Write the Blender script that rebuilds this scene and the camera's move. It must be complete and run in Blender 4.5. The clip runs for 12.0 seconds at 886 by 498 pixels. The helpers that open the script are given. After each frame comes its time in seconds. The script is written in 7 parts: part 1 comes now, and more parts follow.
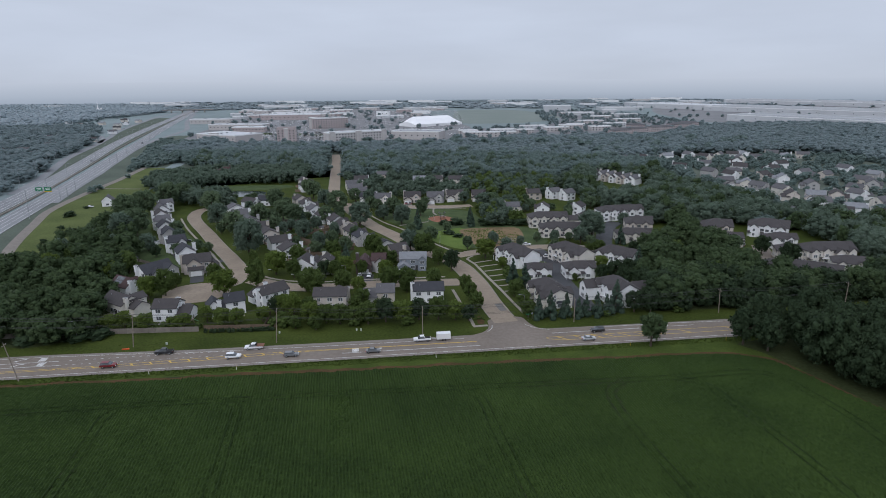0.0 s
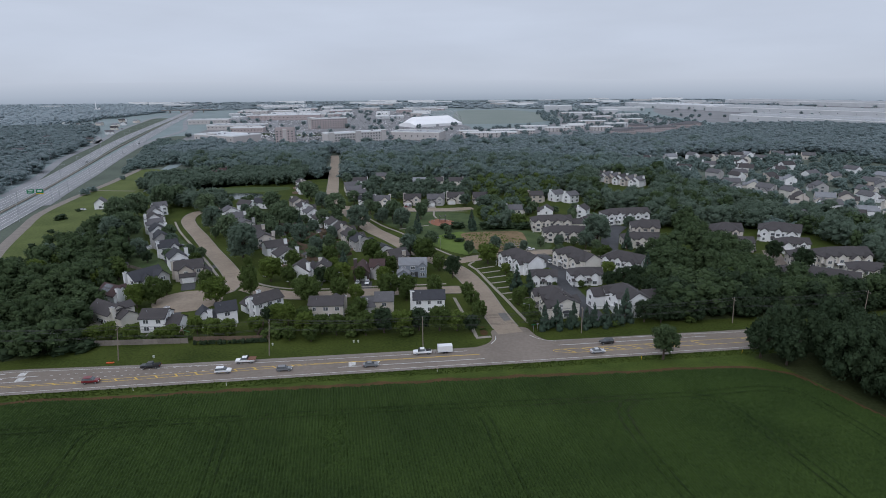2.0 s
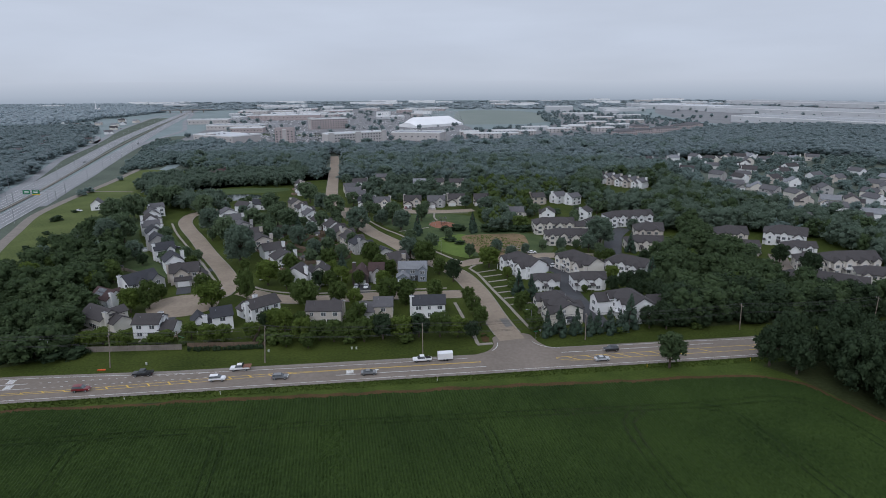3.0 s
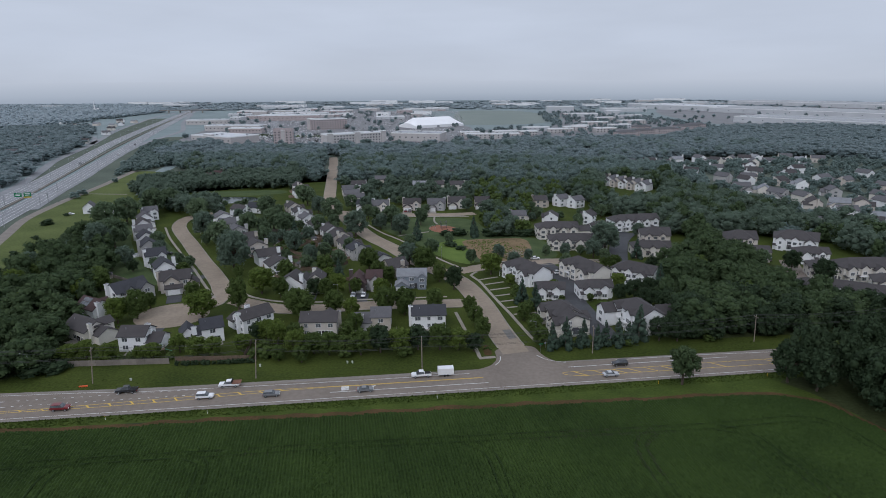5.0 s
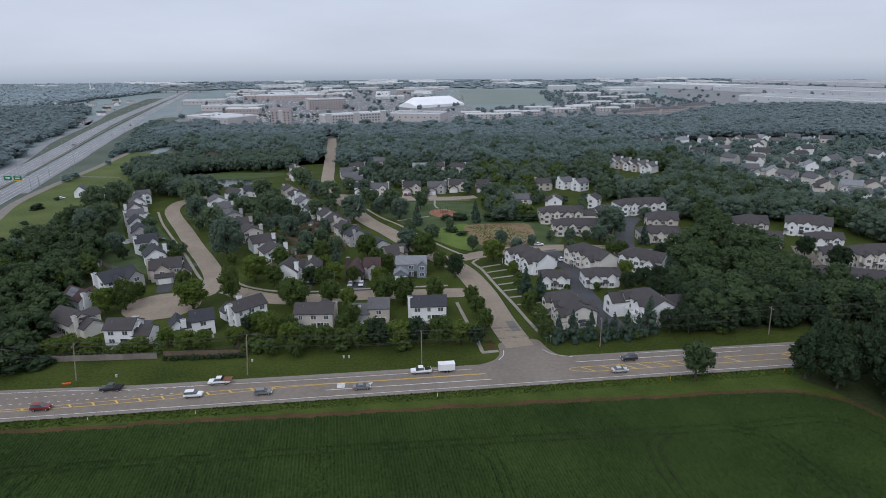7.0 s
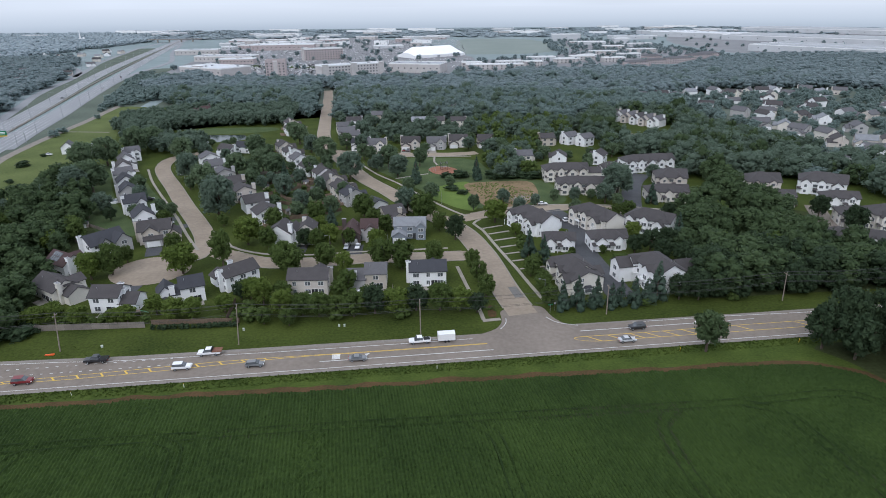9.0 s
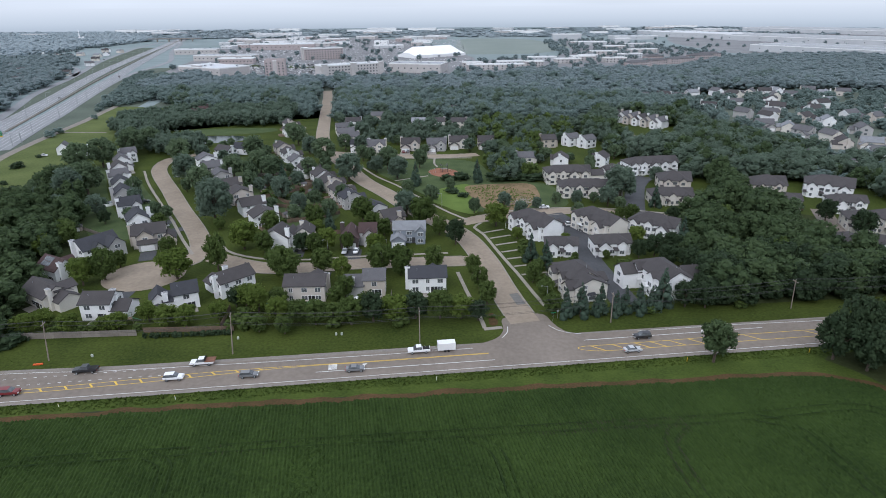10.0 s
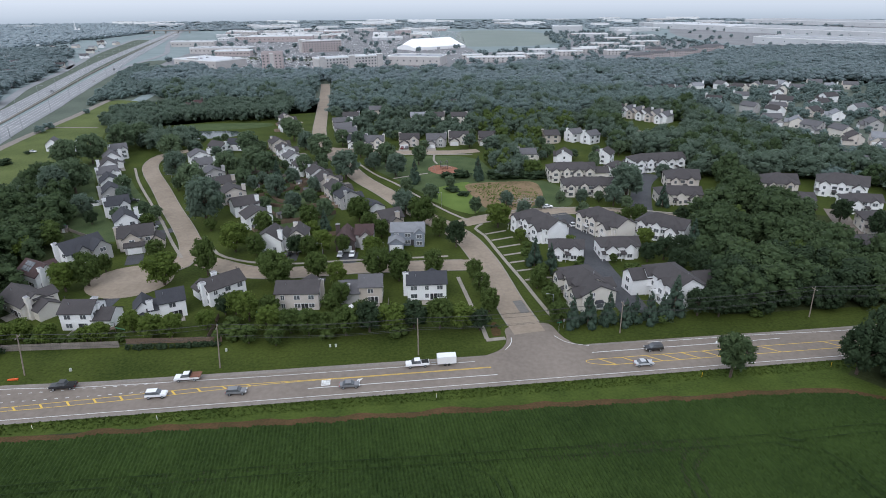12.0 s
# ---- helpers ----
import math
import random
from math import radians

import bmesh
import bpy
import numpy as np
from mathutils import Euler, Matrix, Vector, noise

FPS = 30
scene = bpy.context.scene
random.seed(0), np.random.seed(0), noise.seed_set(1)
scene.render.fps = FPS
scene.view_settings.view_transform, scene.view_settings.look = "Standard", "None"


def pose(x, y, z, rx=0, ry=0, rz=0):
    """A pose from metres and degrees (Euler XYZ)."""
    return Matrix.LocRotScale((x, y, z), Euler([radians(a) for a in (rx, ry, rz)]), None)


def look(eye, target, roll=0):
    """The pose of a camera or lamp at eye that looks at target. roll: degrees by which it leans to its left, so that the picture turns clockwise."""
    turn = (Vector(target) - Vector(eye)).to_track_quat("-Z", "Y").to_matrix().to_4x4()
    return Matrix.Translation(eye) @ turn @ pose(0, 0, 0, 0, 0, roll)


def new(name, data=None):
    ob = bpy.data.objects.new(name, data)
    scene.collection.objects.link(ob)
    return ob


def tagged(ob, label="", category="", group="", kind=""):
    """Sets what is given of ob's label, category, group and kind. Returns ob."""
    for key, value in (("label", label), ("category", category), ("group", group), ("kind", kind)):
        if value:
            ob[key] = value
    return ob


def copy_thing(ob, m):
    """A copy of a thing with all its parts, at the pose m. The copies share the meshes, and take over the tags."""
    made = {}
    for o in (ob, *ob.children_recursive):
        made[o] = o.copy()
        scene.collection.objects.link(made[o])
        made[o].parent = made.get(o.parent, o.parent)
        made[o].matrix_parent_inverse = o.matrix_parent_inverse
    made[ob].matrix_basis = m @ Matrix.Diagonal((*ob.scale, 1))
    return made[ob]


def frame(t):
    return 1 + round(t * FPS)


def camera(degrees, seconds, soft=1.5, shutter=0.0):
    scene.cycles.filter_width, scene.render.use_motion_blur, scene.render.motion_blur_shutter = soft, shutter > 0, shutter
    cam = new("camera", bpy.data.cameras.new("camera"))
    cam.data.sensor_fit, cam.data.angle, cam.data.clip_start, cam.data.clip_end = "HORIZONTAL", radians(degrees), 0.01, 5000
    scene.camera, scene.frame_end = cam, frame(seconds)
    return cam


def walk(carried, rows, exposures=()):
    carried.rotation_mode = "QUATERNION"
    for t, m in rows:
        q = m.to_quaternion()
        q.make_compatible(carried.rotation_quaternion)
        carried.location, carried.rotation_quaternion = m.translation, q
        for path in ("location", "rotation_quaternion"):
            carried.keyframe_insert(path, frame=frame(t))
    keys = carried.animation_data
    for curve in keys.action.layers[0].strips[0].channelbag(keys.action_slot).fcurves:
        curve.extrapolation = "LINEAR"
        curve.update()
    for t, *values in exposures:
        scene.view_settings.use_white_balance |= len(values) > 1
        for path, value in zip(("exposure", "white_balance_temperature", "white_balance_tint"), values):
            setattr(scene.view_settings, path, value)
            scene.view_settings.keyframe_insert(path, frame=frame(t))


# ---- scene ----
cam = camera(73.2, 12.0, soft=0.9)
PATH = [
    (0, (0.811, -1.024, 82.624), (0.829, 0.901, 82.084), -0.4),
    (0.5, (0.721, 1.467, 82.589), (0.74, 3.393, 82.05), -0.5),
    (1, (0.631, 3.955, 82.526), (0.65, 5.88, 81.986), -0.4),
    (1.5, (0.568, 6.462, 82.457), (0.586, 8.388, 81.917), -0.4),
    (2, (0.505, 9.002, 82.422), (0.523, 10.928, 81.882), -0.4),
    (2.5, (0.464, 11.512, 82.422), (0.483, 13.438, 81.883), -0.4),
    (3, (0.5, 13.978, 82.434), (0.517, 15.904, 81.895), -0.3),
    (5, (0.587, 23.583, 82.648), (0.603, 25.509, 82.109), -0.3),
    (5.5, (0.575, 25.937, 82.621), (0.591, 27.863, 82.083), -0.3),
    (6, (0.639, 28.353, 82.569), (0.654, 30.275, 82.018), -0.3),
    (6.5, (0.687, 30.866, 82.618), (0.701, 32.773, 82.016), -0.4),
    (7, (0.736, 33.254, 82.625), (0.749, 35.161, 82.023), -0.4),
    (7.2, (0.758, 34.219, 82.623), (0.771, 36.112, 81.979), -0.3),
    (9, (1.064, 43.055, 82.554), (1.074, 44.909, 81.805), -0.5),
    (9.5, (1.114, 45.456, 82.573), (1.124, 47.311, 81.823), -0.4),
    (10, (1.088, 47.862, 82.607), (1.098, 49.716, 81.857), -0.4),
    (10.5, (1.056, 50.22, 82.597), (1.066, 52.073, 81.846), -0.4),
    (11, (1.112, 52.652, 82.578), (1.122, 54.5, 81.812), -0.4),
    (11.5, (1.138, 55.156, 82.591), (1.148, 57.001, 81.818), -0.4),
    (12, (1.088, 57.646, 82.574), (1.099, 59.491, 81.801), -0.4),
]
walk(cam, [(t, look(eye, target, roll)) for t, eye, target, roll in PATH], [(0, -0.14, 5880, 14), (6.0, -0.20, 5880, 14), (7.2, 0.0, 5900, 14), (9.0, 0.34, 5870, 13), (12.0, 0.36, 5930, 13)])

# ---- sky and sun: a bright overcast summer day ----
world = bpy.data.worlds.new("overcast_sky")
scene.world = world
world.use_nodes = True
wn, wl = world.node_tree.nodes, world.node_tree.links
bg = wn["Background"]
coord = wn.new("ShaderNodeTexCoord")
split = wn.new("ShaderNodeSeparateXYZ")
wl.new(coord.outputs["Generated"], split.inputs[0])
ramp = wn.new("ShaderNodeValToRGB")
wl.new(split.outputs["Z"], ramp.inputs[0])
stops = ramp.color_ramp.elements
stops[0].position, stops[0].color = 0.0, (0.585, 0.62, 0.648, 1)
stops[1].position, stops[1].color = 1.0, (0.92, 0.96, 1.02, 1)
for at, col in ((0.015, (0.61, 0.648, 0.678, 1)), (0.06, (0.64, 0.685, 0.728, 1)), (0.16, (0.645, 0.69, 0.735, 1)), (0.4, (0.79, 0.84, 0.90, 1))):
    e = stops.new(at)
    e.color = col
stretch = wn.new("ShaderNodeMapping")
stretch.inputs["Scale"].default_value = (1.3, 1.3, 7.0)
wl.new(coord.outputs["Generated"], stretch.inputs[0])
cloud = wn.new("ShaderNodeTexNoise")
cloud.inputs["Scale"].default_value, cloud.inputs["Detail"].default_value = 2.2, 5.0
wl.new(stretch.outputs[0], cloud.inputs["Vector"])
soft_cloud = wn.new("ShaderNodeMapRange")
soft_cloud.inputs["From Min"].default_value, soft_cloud.inputs["From Max"].default_value = 0.3, 0.75
soft_cloud.inputs["To Min"].default_value, soft_cloud.inputs["To Max"].default_value = 0.93, 1.06
wl.new(cloud.outputs["Fac"], soft_cloud.inputs[0])
shade = wn.new("ShaderNodeMix")
shade.data_type, shade.blend_type = "RGBA", "MULTIPLY"
shade.inputs["Factor"].default_value = 1.0
wl.new(ramp.outputs[0], shade.inputs["A"])
wl.new(soft_cloud.outputs[0], shade.inputs["B"])
wl.new(shade.outputs["Result"], bg.inputs["Color"])
bg.inputs["Strength"].default_value = 1.0

sun = new("sun", bpy.data.lights.new("sun", "SUN"))
sun.data.energy, sun.data.angle, sun.data.color = 1.0, radians(30), (1.0, 0.96, 0.9)
sun.matrix_world = look((-200, -330, 430), (0, 100, 0))

# ---- materials ----


def material(name, col, rough=0.8, var=0.25, scale=1.0, fine=12.0, bump=0.0, spec=0.3, metal=0.0, island=0.0, per_object=0.0, sheen=0.0, leaf=0.0):
    """A surface with stains and grain at two scales, in metres."""
    m = bpy.data.materials.new(name)
    m.use_nodes = True
    n, l = m.node_tree.nodes, m.node_tree.links
    b = n["Principled BSDF"]
    b.inputs["Roughness"].default_value, b.inputs["Metallic"].default_value = rough, metal
    b.inputs["Specular IOR Level"].default_value = spec
    b.inputs["Sheen Weight"].default_value = sheen
    geo = n.new("ShaderNodeNewGeometry")
    big, small = n.new("ShaderNodeTexNoise"), n.new("ShaderNodeTexNoise")
    big.inputs["Scale"].default_value, big.inputs["Detail"].default_value = scale, 4
    small.inputs["Scale"].default_value, small.inputs["Detail"].default_value = fine, 3
    for t in (big, small):
        l.new(geo.outputs["Position"], t.inputs["Vector"])
    add = n.new("ShaderNodeMath")
    add.operation = "ADD"
    l.new(big.outputs["Fac"], add.inputs[0])
    l.new(small.outputs["Fac"], add.inputs[1])
    last = add.outputs[0]
    low, high = 0.65, 1.35
    if island:
        mul = n.new("ShaderNodeMath")
        mul.operation = "MULTIPLY_ADD"
        mul.inputs[1].default_value = island
        l.new(geo.outputs["Random Per Island"], mul.inputs[0])
        l.new(last, mul.inputs[2])
        last, high = mul.outputs[0], high + island
    if per_object:
        info = n.new("ShaderNodeObjectInfo")
        mul = n.new("ShaderNodeMath")
        mul.operation = "MULTIPLY_ADD"
        mul.inputs[1].default_value = per_object
        l.new(info.outputs["Random"], mul.inputs[0])
        l.new(last, mul.inputs[2])
        last, high = mul.outputs[0], high + per_object
    rng = n.new("ShaderNodeMapRange")
    rng.inputs["From Min"].default_value, rng.inputs["From Max"].default_value = low, high
    l.new(last, rng.inputs[0])
    mix = n.new("ShaderNodeMix")
    mix.data_type = "RGBA"
    l.new(rng.outputs[0], mix.inputs["Factor"])
    col2 = col if isinstance(col[0], tuple) else (tuple(c * (1 - var) for c in col), tuple(min(c * (1 + var), 0.9) for c in col))
    mix.inputs["A"].default_value, mix.inputs["B"].default_value = (*col2[0], 1), (*col2[1], 1)
    l.new(mix.outputs["Result"], b.inputs["Base Color"])
    if leaf:
        thin, both = n.new("ShaderNodeBsdfTranslucent"), n.new("ShaderNodeMixShader")
        both.inputs[0].default_value = leaf
        l.new(mix.outputs["Result"], thin.inputs["Color"])
        l.new(b.outputs[0], both.inputs[1])
        l.new(thin.outputs[0], both.inputs[2])
        l.new(both.outputs[0], n["Material Output"].inputs["Surface"])
    if bump:
        bp = n.new("ShaderNodeBump")
        bp.inputs["Strength"].default_value, bp.inputs["Distance"].default_value = 0.6, bump
        l.new(small.outputs["Fac"], bp.inputs["Height"])
        l.new(bp.outputs[0], b.inputs["Normal"])
    return m


GRASS = material("mown_grass", ((0.024, 0.037, 0.008), (0.068, 0.086, 0.018)), 0.9, scale=0.06, fine=1.3, bump=0.05, spec=0.06)
LAWN = material("lawn_grass", ((0.042, 0.064, 0.026), (0.085, 0.112, 0.048)), 0.9, scale=0.12, fine=3.0, bump=0.05, spec=0.06)
BRIGHT_GRASS = material("fresh_grass", ((0.082, 0.124, 0.028), (0.130, 0.180, 0.046)), 0.9, scale=0.2, fine=2.0, bump=0.06, spec=0.06)
# distant grass dulled and blued to imitate haze
HAZED_VERGE = material("hazed_far_grass", ((0.075, 0.092, 0.072), (0.125, 0.145, 0.115)), 0.95, scale=0.03, fine=0.6, bump=0.1, spec=0.06)
MEADOW = material("meadow_grass", ((0.064, 0.085, 0.028), (0.124, 0.146, 0.052)), 0.95, scale=0.04, fine=0.9, bump=0.1, spec=0.06)
TALL_GRASS = material("tall_verge_grass", ((0.030, 0.048, 0.010), (0.072, 0.098, 0.020)), 0.9, scale=0.15, fine=1.6, bump=0.1, spec=0.06)
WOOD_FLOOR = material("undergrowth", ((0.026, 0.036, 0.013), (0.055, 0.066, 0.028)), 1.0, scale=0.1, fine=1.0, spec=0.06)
# far ground colour paled and blued in place of haze
PLAIN = material("hazed_plain", ((0.150, 0.192, 0.190), (0.215, 0.258, 0.256)), 0.9, scale=0.006, fine=0.05)
CROP = material("soybean_leaves", ((0.0160, 0.0300, 0.0076), (0.040, 0.0660, 0.0150)), 0.75, scale=0.04, fine=1.6, bump=0.05, spec=0.06)
SOIL = material("red_brown_soil", ((0.044, 0.036, 0.016), (0.105, 0.062, 0.032)), 1.0, scale=0.15, fine=2.0, bump=0.05, spec=0.06)
DIRT = material("bare_dirt", ((0.10, 0.085, 0.045), (0.26, 0.18, 0.11)), 1.0, scale=0.12, fine=0.9, bump=0.08, spec=0.06)
MULCH = material("red_mulch", ((0.20, 0.085, 0.05), (0.30, 0.14, 0.09)), 1.0, scale=0.3, fine=3.0, bump=0.05)
ASPHALT = material("worn_asphalt", ((0.152, 0.127, 0.104), (0.222, 0.187, 0.155)), 0.85, scale=0.08, fine=0.8, bump=0.01)
DARK_ASPHALT = material("dark_asphalt", ((0.04, 0.042, 0.046), (0.075, 0.076, 0.08)), 0.8, scale=0.15, fine=1.5, bump=0.01)
DARK_PATCH = material("asphalt_repair", ((0.12, 0.115, 0.108), (0.165, 0.155, 0.142)), 0.85, scale=0.3, fine=1.2)
CONCRETE_ROAD = material("tan_concrete_road", ((0.215, 0.173, 0.128), (0.302, 0.246, 0.186)), 0.85, scale=0.12, fine=0.7, bump=0.01)
GRAVEL = material("gravel_shoulder", ((0.155, 0.138, 0.118), (0.25, 0.222, 0.19)), 0.95, scale=0.3, fine=2.0, bump=0.03)
CONCRETE = material("pale_concrete", ((0.22, 0.198, 0.167), (0.32, 0.288, 0.247)), 0.85, scale=0.3, fine=3.0)
HIGHWAY = material("highway_concrete", ((0.175, 0.18, 0.187), (0.255, 0.258, 0.262)), 0.8, scale=0.03, fine=0.3)
WHITE_LINE = material("white_road_paint", (0.62, 0.62, 0.6), 0.7, 0.18, 0.6, 4.0)
YELLOW_LINE = material("yellow_road_paint", (0.60, 0.40, 0.07), 0.7, 0.18, 0.6, 4.0)
SEAL = material("tar_seam", (0.205, 0.172, 0.136), 0.7, 0.3, 0.6, 4.0)
WATER = material("pond_water", (0.02, 0.03, 0.025), 0.12, 0.2, 0.05, 0.5, spec=0.5)
GLASS = material("window_glass", (0.10, 0.108, 0.115), 0.12, 0.5, 0.3, 1.0, spec=0.6)
TRIM = material("white_trim", (0.74, 0.74, 0.73), 0.6, 0.06, 0.5, 5.0)
METAL = material("galvanised_metal", (0.36, 0.37, 0.38), 0.5, 0.15, 0.5, 5.0, metal=0.6)
POLE_WOOD = material("weathered_pole_wood", (0.24, 0.20, 0.165), 0.9, 0.25, 0.6, 6.0)
FENCE_WOOD = material("grey_fence_boards", (0.20, 0.175, 0.15), 0.95, 0.3, 0.5, 5.0, per_object=0.5)
BROWN_FENCE = material("brown_fence_boards", (0.145, 0.105, 0.075), 0.95, 0.3, 0.5, 5.0)
RUBBER = material("tyre_rubber", (0.02, 0.02, 0.02), 0.85, 0.2)
WIRE = material("dark_cable", (0.05, 0.05, 0.05), 0.6, 0.1)
BARK = material("bark", (0.085, 0.065, 0.05), 0.95, 0.35, 1.0, 8.0)


def siding(name, col):
    return material(name, col, 0.65, 0.07, 0.35, 3.0, 0.004)


WALLS = {
    "white": siding("white_siding", (0.77, 0.77, 0.765)), "cream": siding("cream_siding", (0.64, 0.605, 0.545)),
    "tan": siding("tan_siding", (0.47, 0.42, 0.36)), "grey": siding("grey_siding", (0.40, 0.39, 0.38)),
    "blue": siding("blue_grey_siding", (0.225, 0.25, 0.285)), "maroon": siding("dark_brown_siding", (0.085, 0.066, 0.062)),
    # brick, stone and panel colours are muted to paint haze on distant buildings
    "beige": siding("beige_siding", (0.56, 0.51, 0.46)), "brick": material("hazed_red_brick", (0.40, 0.345, 0.335), 0.9, 0.2, 0.3, 6.0),
    "stone": material("hazed_stone_panels", (0.46, 0.435, 0.42), 0.85, 0.12, 0.2, 3.0), "panel": material("hazed_wall_panels", (0.48, 0.49, 0.50), 0.7, 0.1, 0.05, 1.0),
}


def shingle(name, col):
    return material(name, col, 0.9, 0.22, 0.5, 4.0, 0.02, per_object=0.35)


ROOFS = {
    "brown": shingle("brown_shingles", (0.060, 0.0545, 0.054)), "dark": shingle("charcoal_shingles", (0.045, 0.046, 0.052)),
    "grey": shingle("grey_shingles", (0.105, 0.102, 0.106)), "maroon": shingle("maroon_shingles", (0.066, 0.042, 0.040)),
    # the white membrane is greyed and blued for the same painted haze
    "blue": shingle("pale_blue_grey_shingles", (0.21, 0.217, 0.228)), "white": material("hazed_white_membrane", (0.50, 0.515, 0.53), 0.7, 0.08, 0.03, 0.5),
    "pale": material("grey_roof_membrane", (0.33, 0.345, 0.36), 0.8, 0.12, 0.03, 0.5),
}

LEAF = material("summer_leaves", ((0.044, 0.070, 0.018), (0.112, 0.154, 0.044)), 0.7, scale=0.25, fine=1.5, spec=0.1, island=0.9, per_object=0.9, leaf=0.35)
LIGHT_LEAF = material("light_green_leaves", ((0.070, 0.106, 0.020), (0.150, 0.196, 0.044)), 0.7, scale=0.25, fine=1.5, spec=0.1, island=0.9, per_object=0.6, leaf=0.35)
DARK_LEAF = material("dark_leaves", ((0.021, 0.037, 0.018), (0.050, 0.074, 0.036)), 0.7, scale=0.09, fine=1.2, spec=0.1, island=0.9, leaf=0.22)
NEEDLE = material("spruce_needles", ((0.026, 0.046, 0.030), (0.068, 0.098, 0.070)), 0.8, scale=0.3, fine=2.0, spec=0.1, island=0.7, per_object=0.6)
GROVE_LEAF = material("grove_leaves", ((0.036, 0.060, 0.027), (0.084, 0.119, 0.051)), 0.7, scale=0.11, fine=0.9, spec=0.1, island=0.5, leaf=0.3)
# the next five leaf colours grow bluer and paler with distance, painting haze
WOOD_LEAF = material("hazed_wood_leaves", ((0.096, 0.137, 0.098), (0.168, 0.220, 0.160)), 0.6, scale=0.05, fine=0.15, spec=0.12, island=0.8, leaf=0.5)
# these leaf tints and their sheen stand in for haze over far woods
MIX_LEAF = material("hazed_mid_wood_leaves", ((0.145, 0.200, 0.182), (0.215, 0.280, 0.254)), 0.7, scale=0.03, fine=0.12, spec=0.1, island=0.4, sheen=0.12, leaf=0.5)
HAZE_LEAF = material("hazed_horizon_leaves", ((0.320, 0.385, 0.412), (0.395, 0.460, 0.488)), 0.6, scale=0.012, fine=0.1, spec=0.2, island=0.3, sheen=0.25, leaf=0.4)
GARDEN_LEAF = material("hazed_garden_leaves", ((0.064, 0.098, 0.054), (0.150, 0.200, 0.108)), 0.7, scale=0.25, fine=1.5, spec=0.1, island=0.9, per_object=0.9, leaf=0.35)
FAR_LEAF = material("hazed_far_wood_leaves", ((0.178, 0.236, 0.240), (0.242, 0.304, 0.306)), 0.6, scale=0.012, fine=0.1, spec=0.2, island=0.3, sheen=0.25, leaf=0.5)


# ---- builders ----
class Geo:
    """Collects corners and faces for one mesh."""

    def __init__(self):
        self.v, self.f = [], []

    def face(self, *pts):
        i = len(self.v)
        self.v += [tuple(p) for p in pts]
        self.f.append(tuple(range(i, i + len(pts))))
        return self

    def box(self, x0, x1, y0, y1, z0, z1, m=None):
        i = len(self.v)
        c = [(x, y, z) for z in (z0, z1) for x, y in ((x0, y0), (x1, y0), (x1, y1), (x0, y1))]
        self.v += [tuple(m @ Vector(p)) for p in c] if m else c
        self.f += [tuple(i + k for k in q) for q in ((3, 2, 1, 0), (4, 5, 6, 7), (0, 1, 5, 4), (1, 2, 6, 5), (2, 3, 7, 6), (3, 0, 4, 7))]
        return self

    def tube(self, a, b, r0, r1, n=6):
        a, b = Vector(a), Vector(b)
        q = (b - a).to_track_quat("Z", "Y").to_matrix()
        i = len(self.v)
        for c, r in ((a, r0), (b, r1)):
            self.v += [tuple(c + q @ Vector((r * math.cos(k * math.tau / n), r * math.sin(k * math.tau / n), 0))) for k in range(n)]
        self.f += [(i + k, i + (k + 1) % n, i + n + (k + 1) % n, i + n + k) for k in range(n)]
        self.f += [tuple(range(i + n - 1, i - 1, -1)), tuple(range(i + n, i + 2 * n))]
        return self

    def mesh(self, name, mat):
        me = bpy.data.meshes.new(name)
        me.from_pydata(self.v, [], self.f)
        me.materials.append(mat)
        me.update()
        return me


def part(name, geo, mat, parent=None, label="", m=None):
    """One mesh object; under a thing, a part of it. geo: a Geo, or a mesh that is shared."""
    ob = new(name, geo.mesh(name, mat) if isinstance(geo, Geo) else geo)
    ob.parent = parent
    if m:
        ob.matrix_basis = m
    return tagged(ob, label)


def thing(name, label, category, m, group="", kind=""):
    ob = tagged(new(name), label, category, group, kind)
    ob.matrix_basis = m
    return ob


def smooth_line(pts, step=6.0):
    """A rounded line through the points."""
    p = np.array(pts, float)
    p = np.vstack([2 * p[0] - p[1], p, 2 * p[-1] - p[-2]])
    out = []
    for i in range(1, len(p) - 2):
        n = max(2, int(np.linalg.norm(p[i + 1] - p[i]) / step))
        for k in range(n):
            t = k / n
            out.append(0.5 * (2 * p[i] + (p[i + 1] - p[i - 1]) * t + (2 * p[i - 1] - 5 * p[i] + 4 * p[i + 1] - p[i + 2]) * t * t + (3 * p[i] - p[i - 1] - 3 * p[i + 1] + p[i + 2]) * t ** 3))
    out.append(p[-2])
    return np.array(out)


def sides(line):
    d = np.gradient(line[:, :2], axis=0)
    d /= np.linalg.norm(d, axis=1)[:, None]
    return np.stack([-d[:, 1], d[:, 0]], 1)


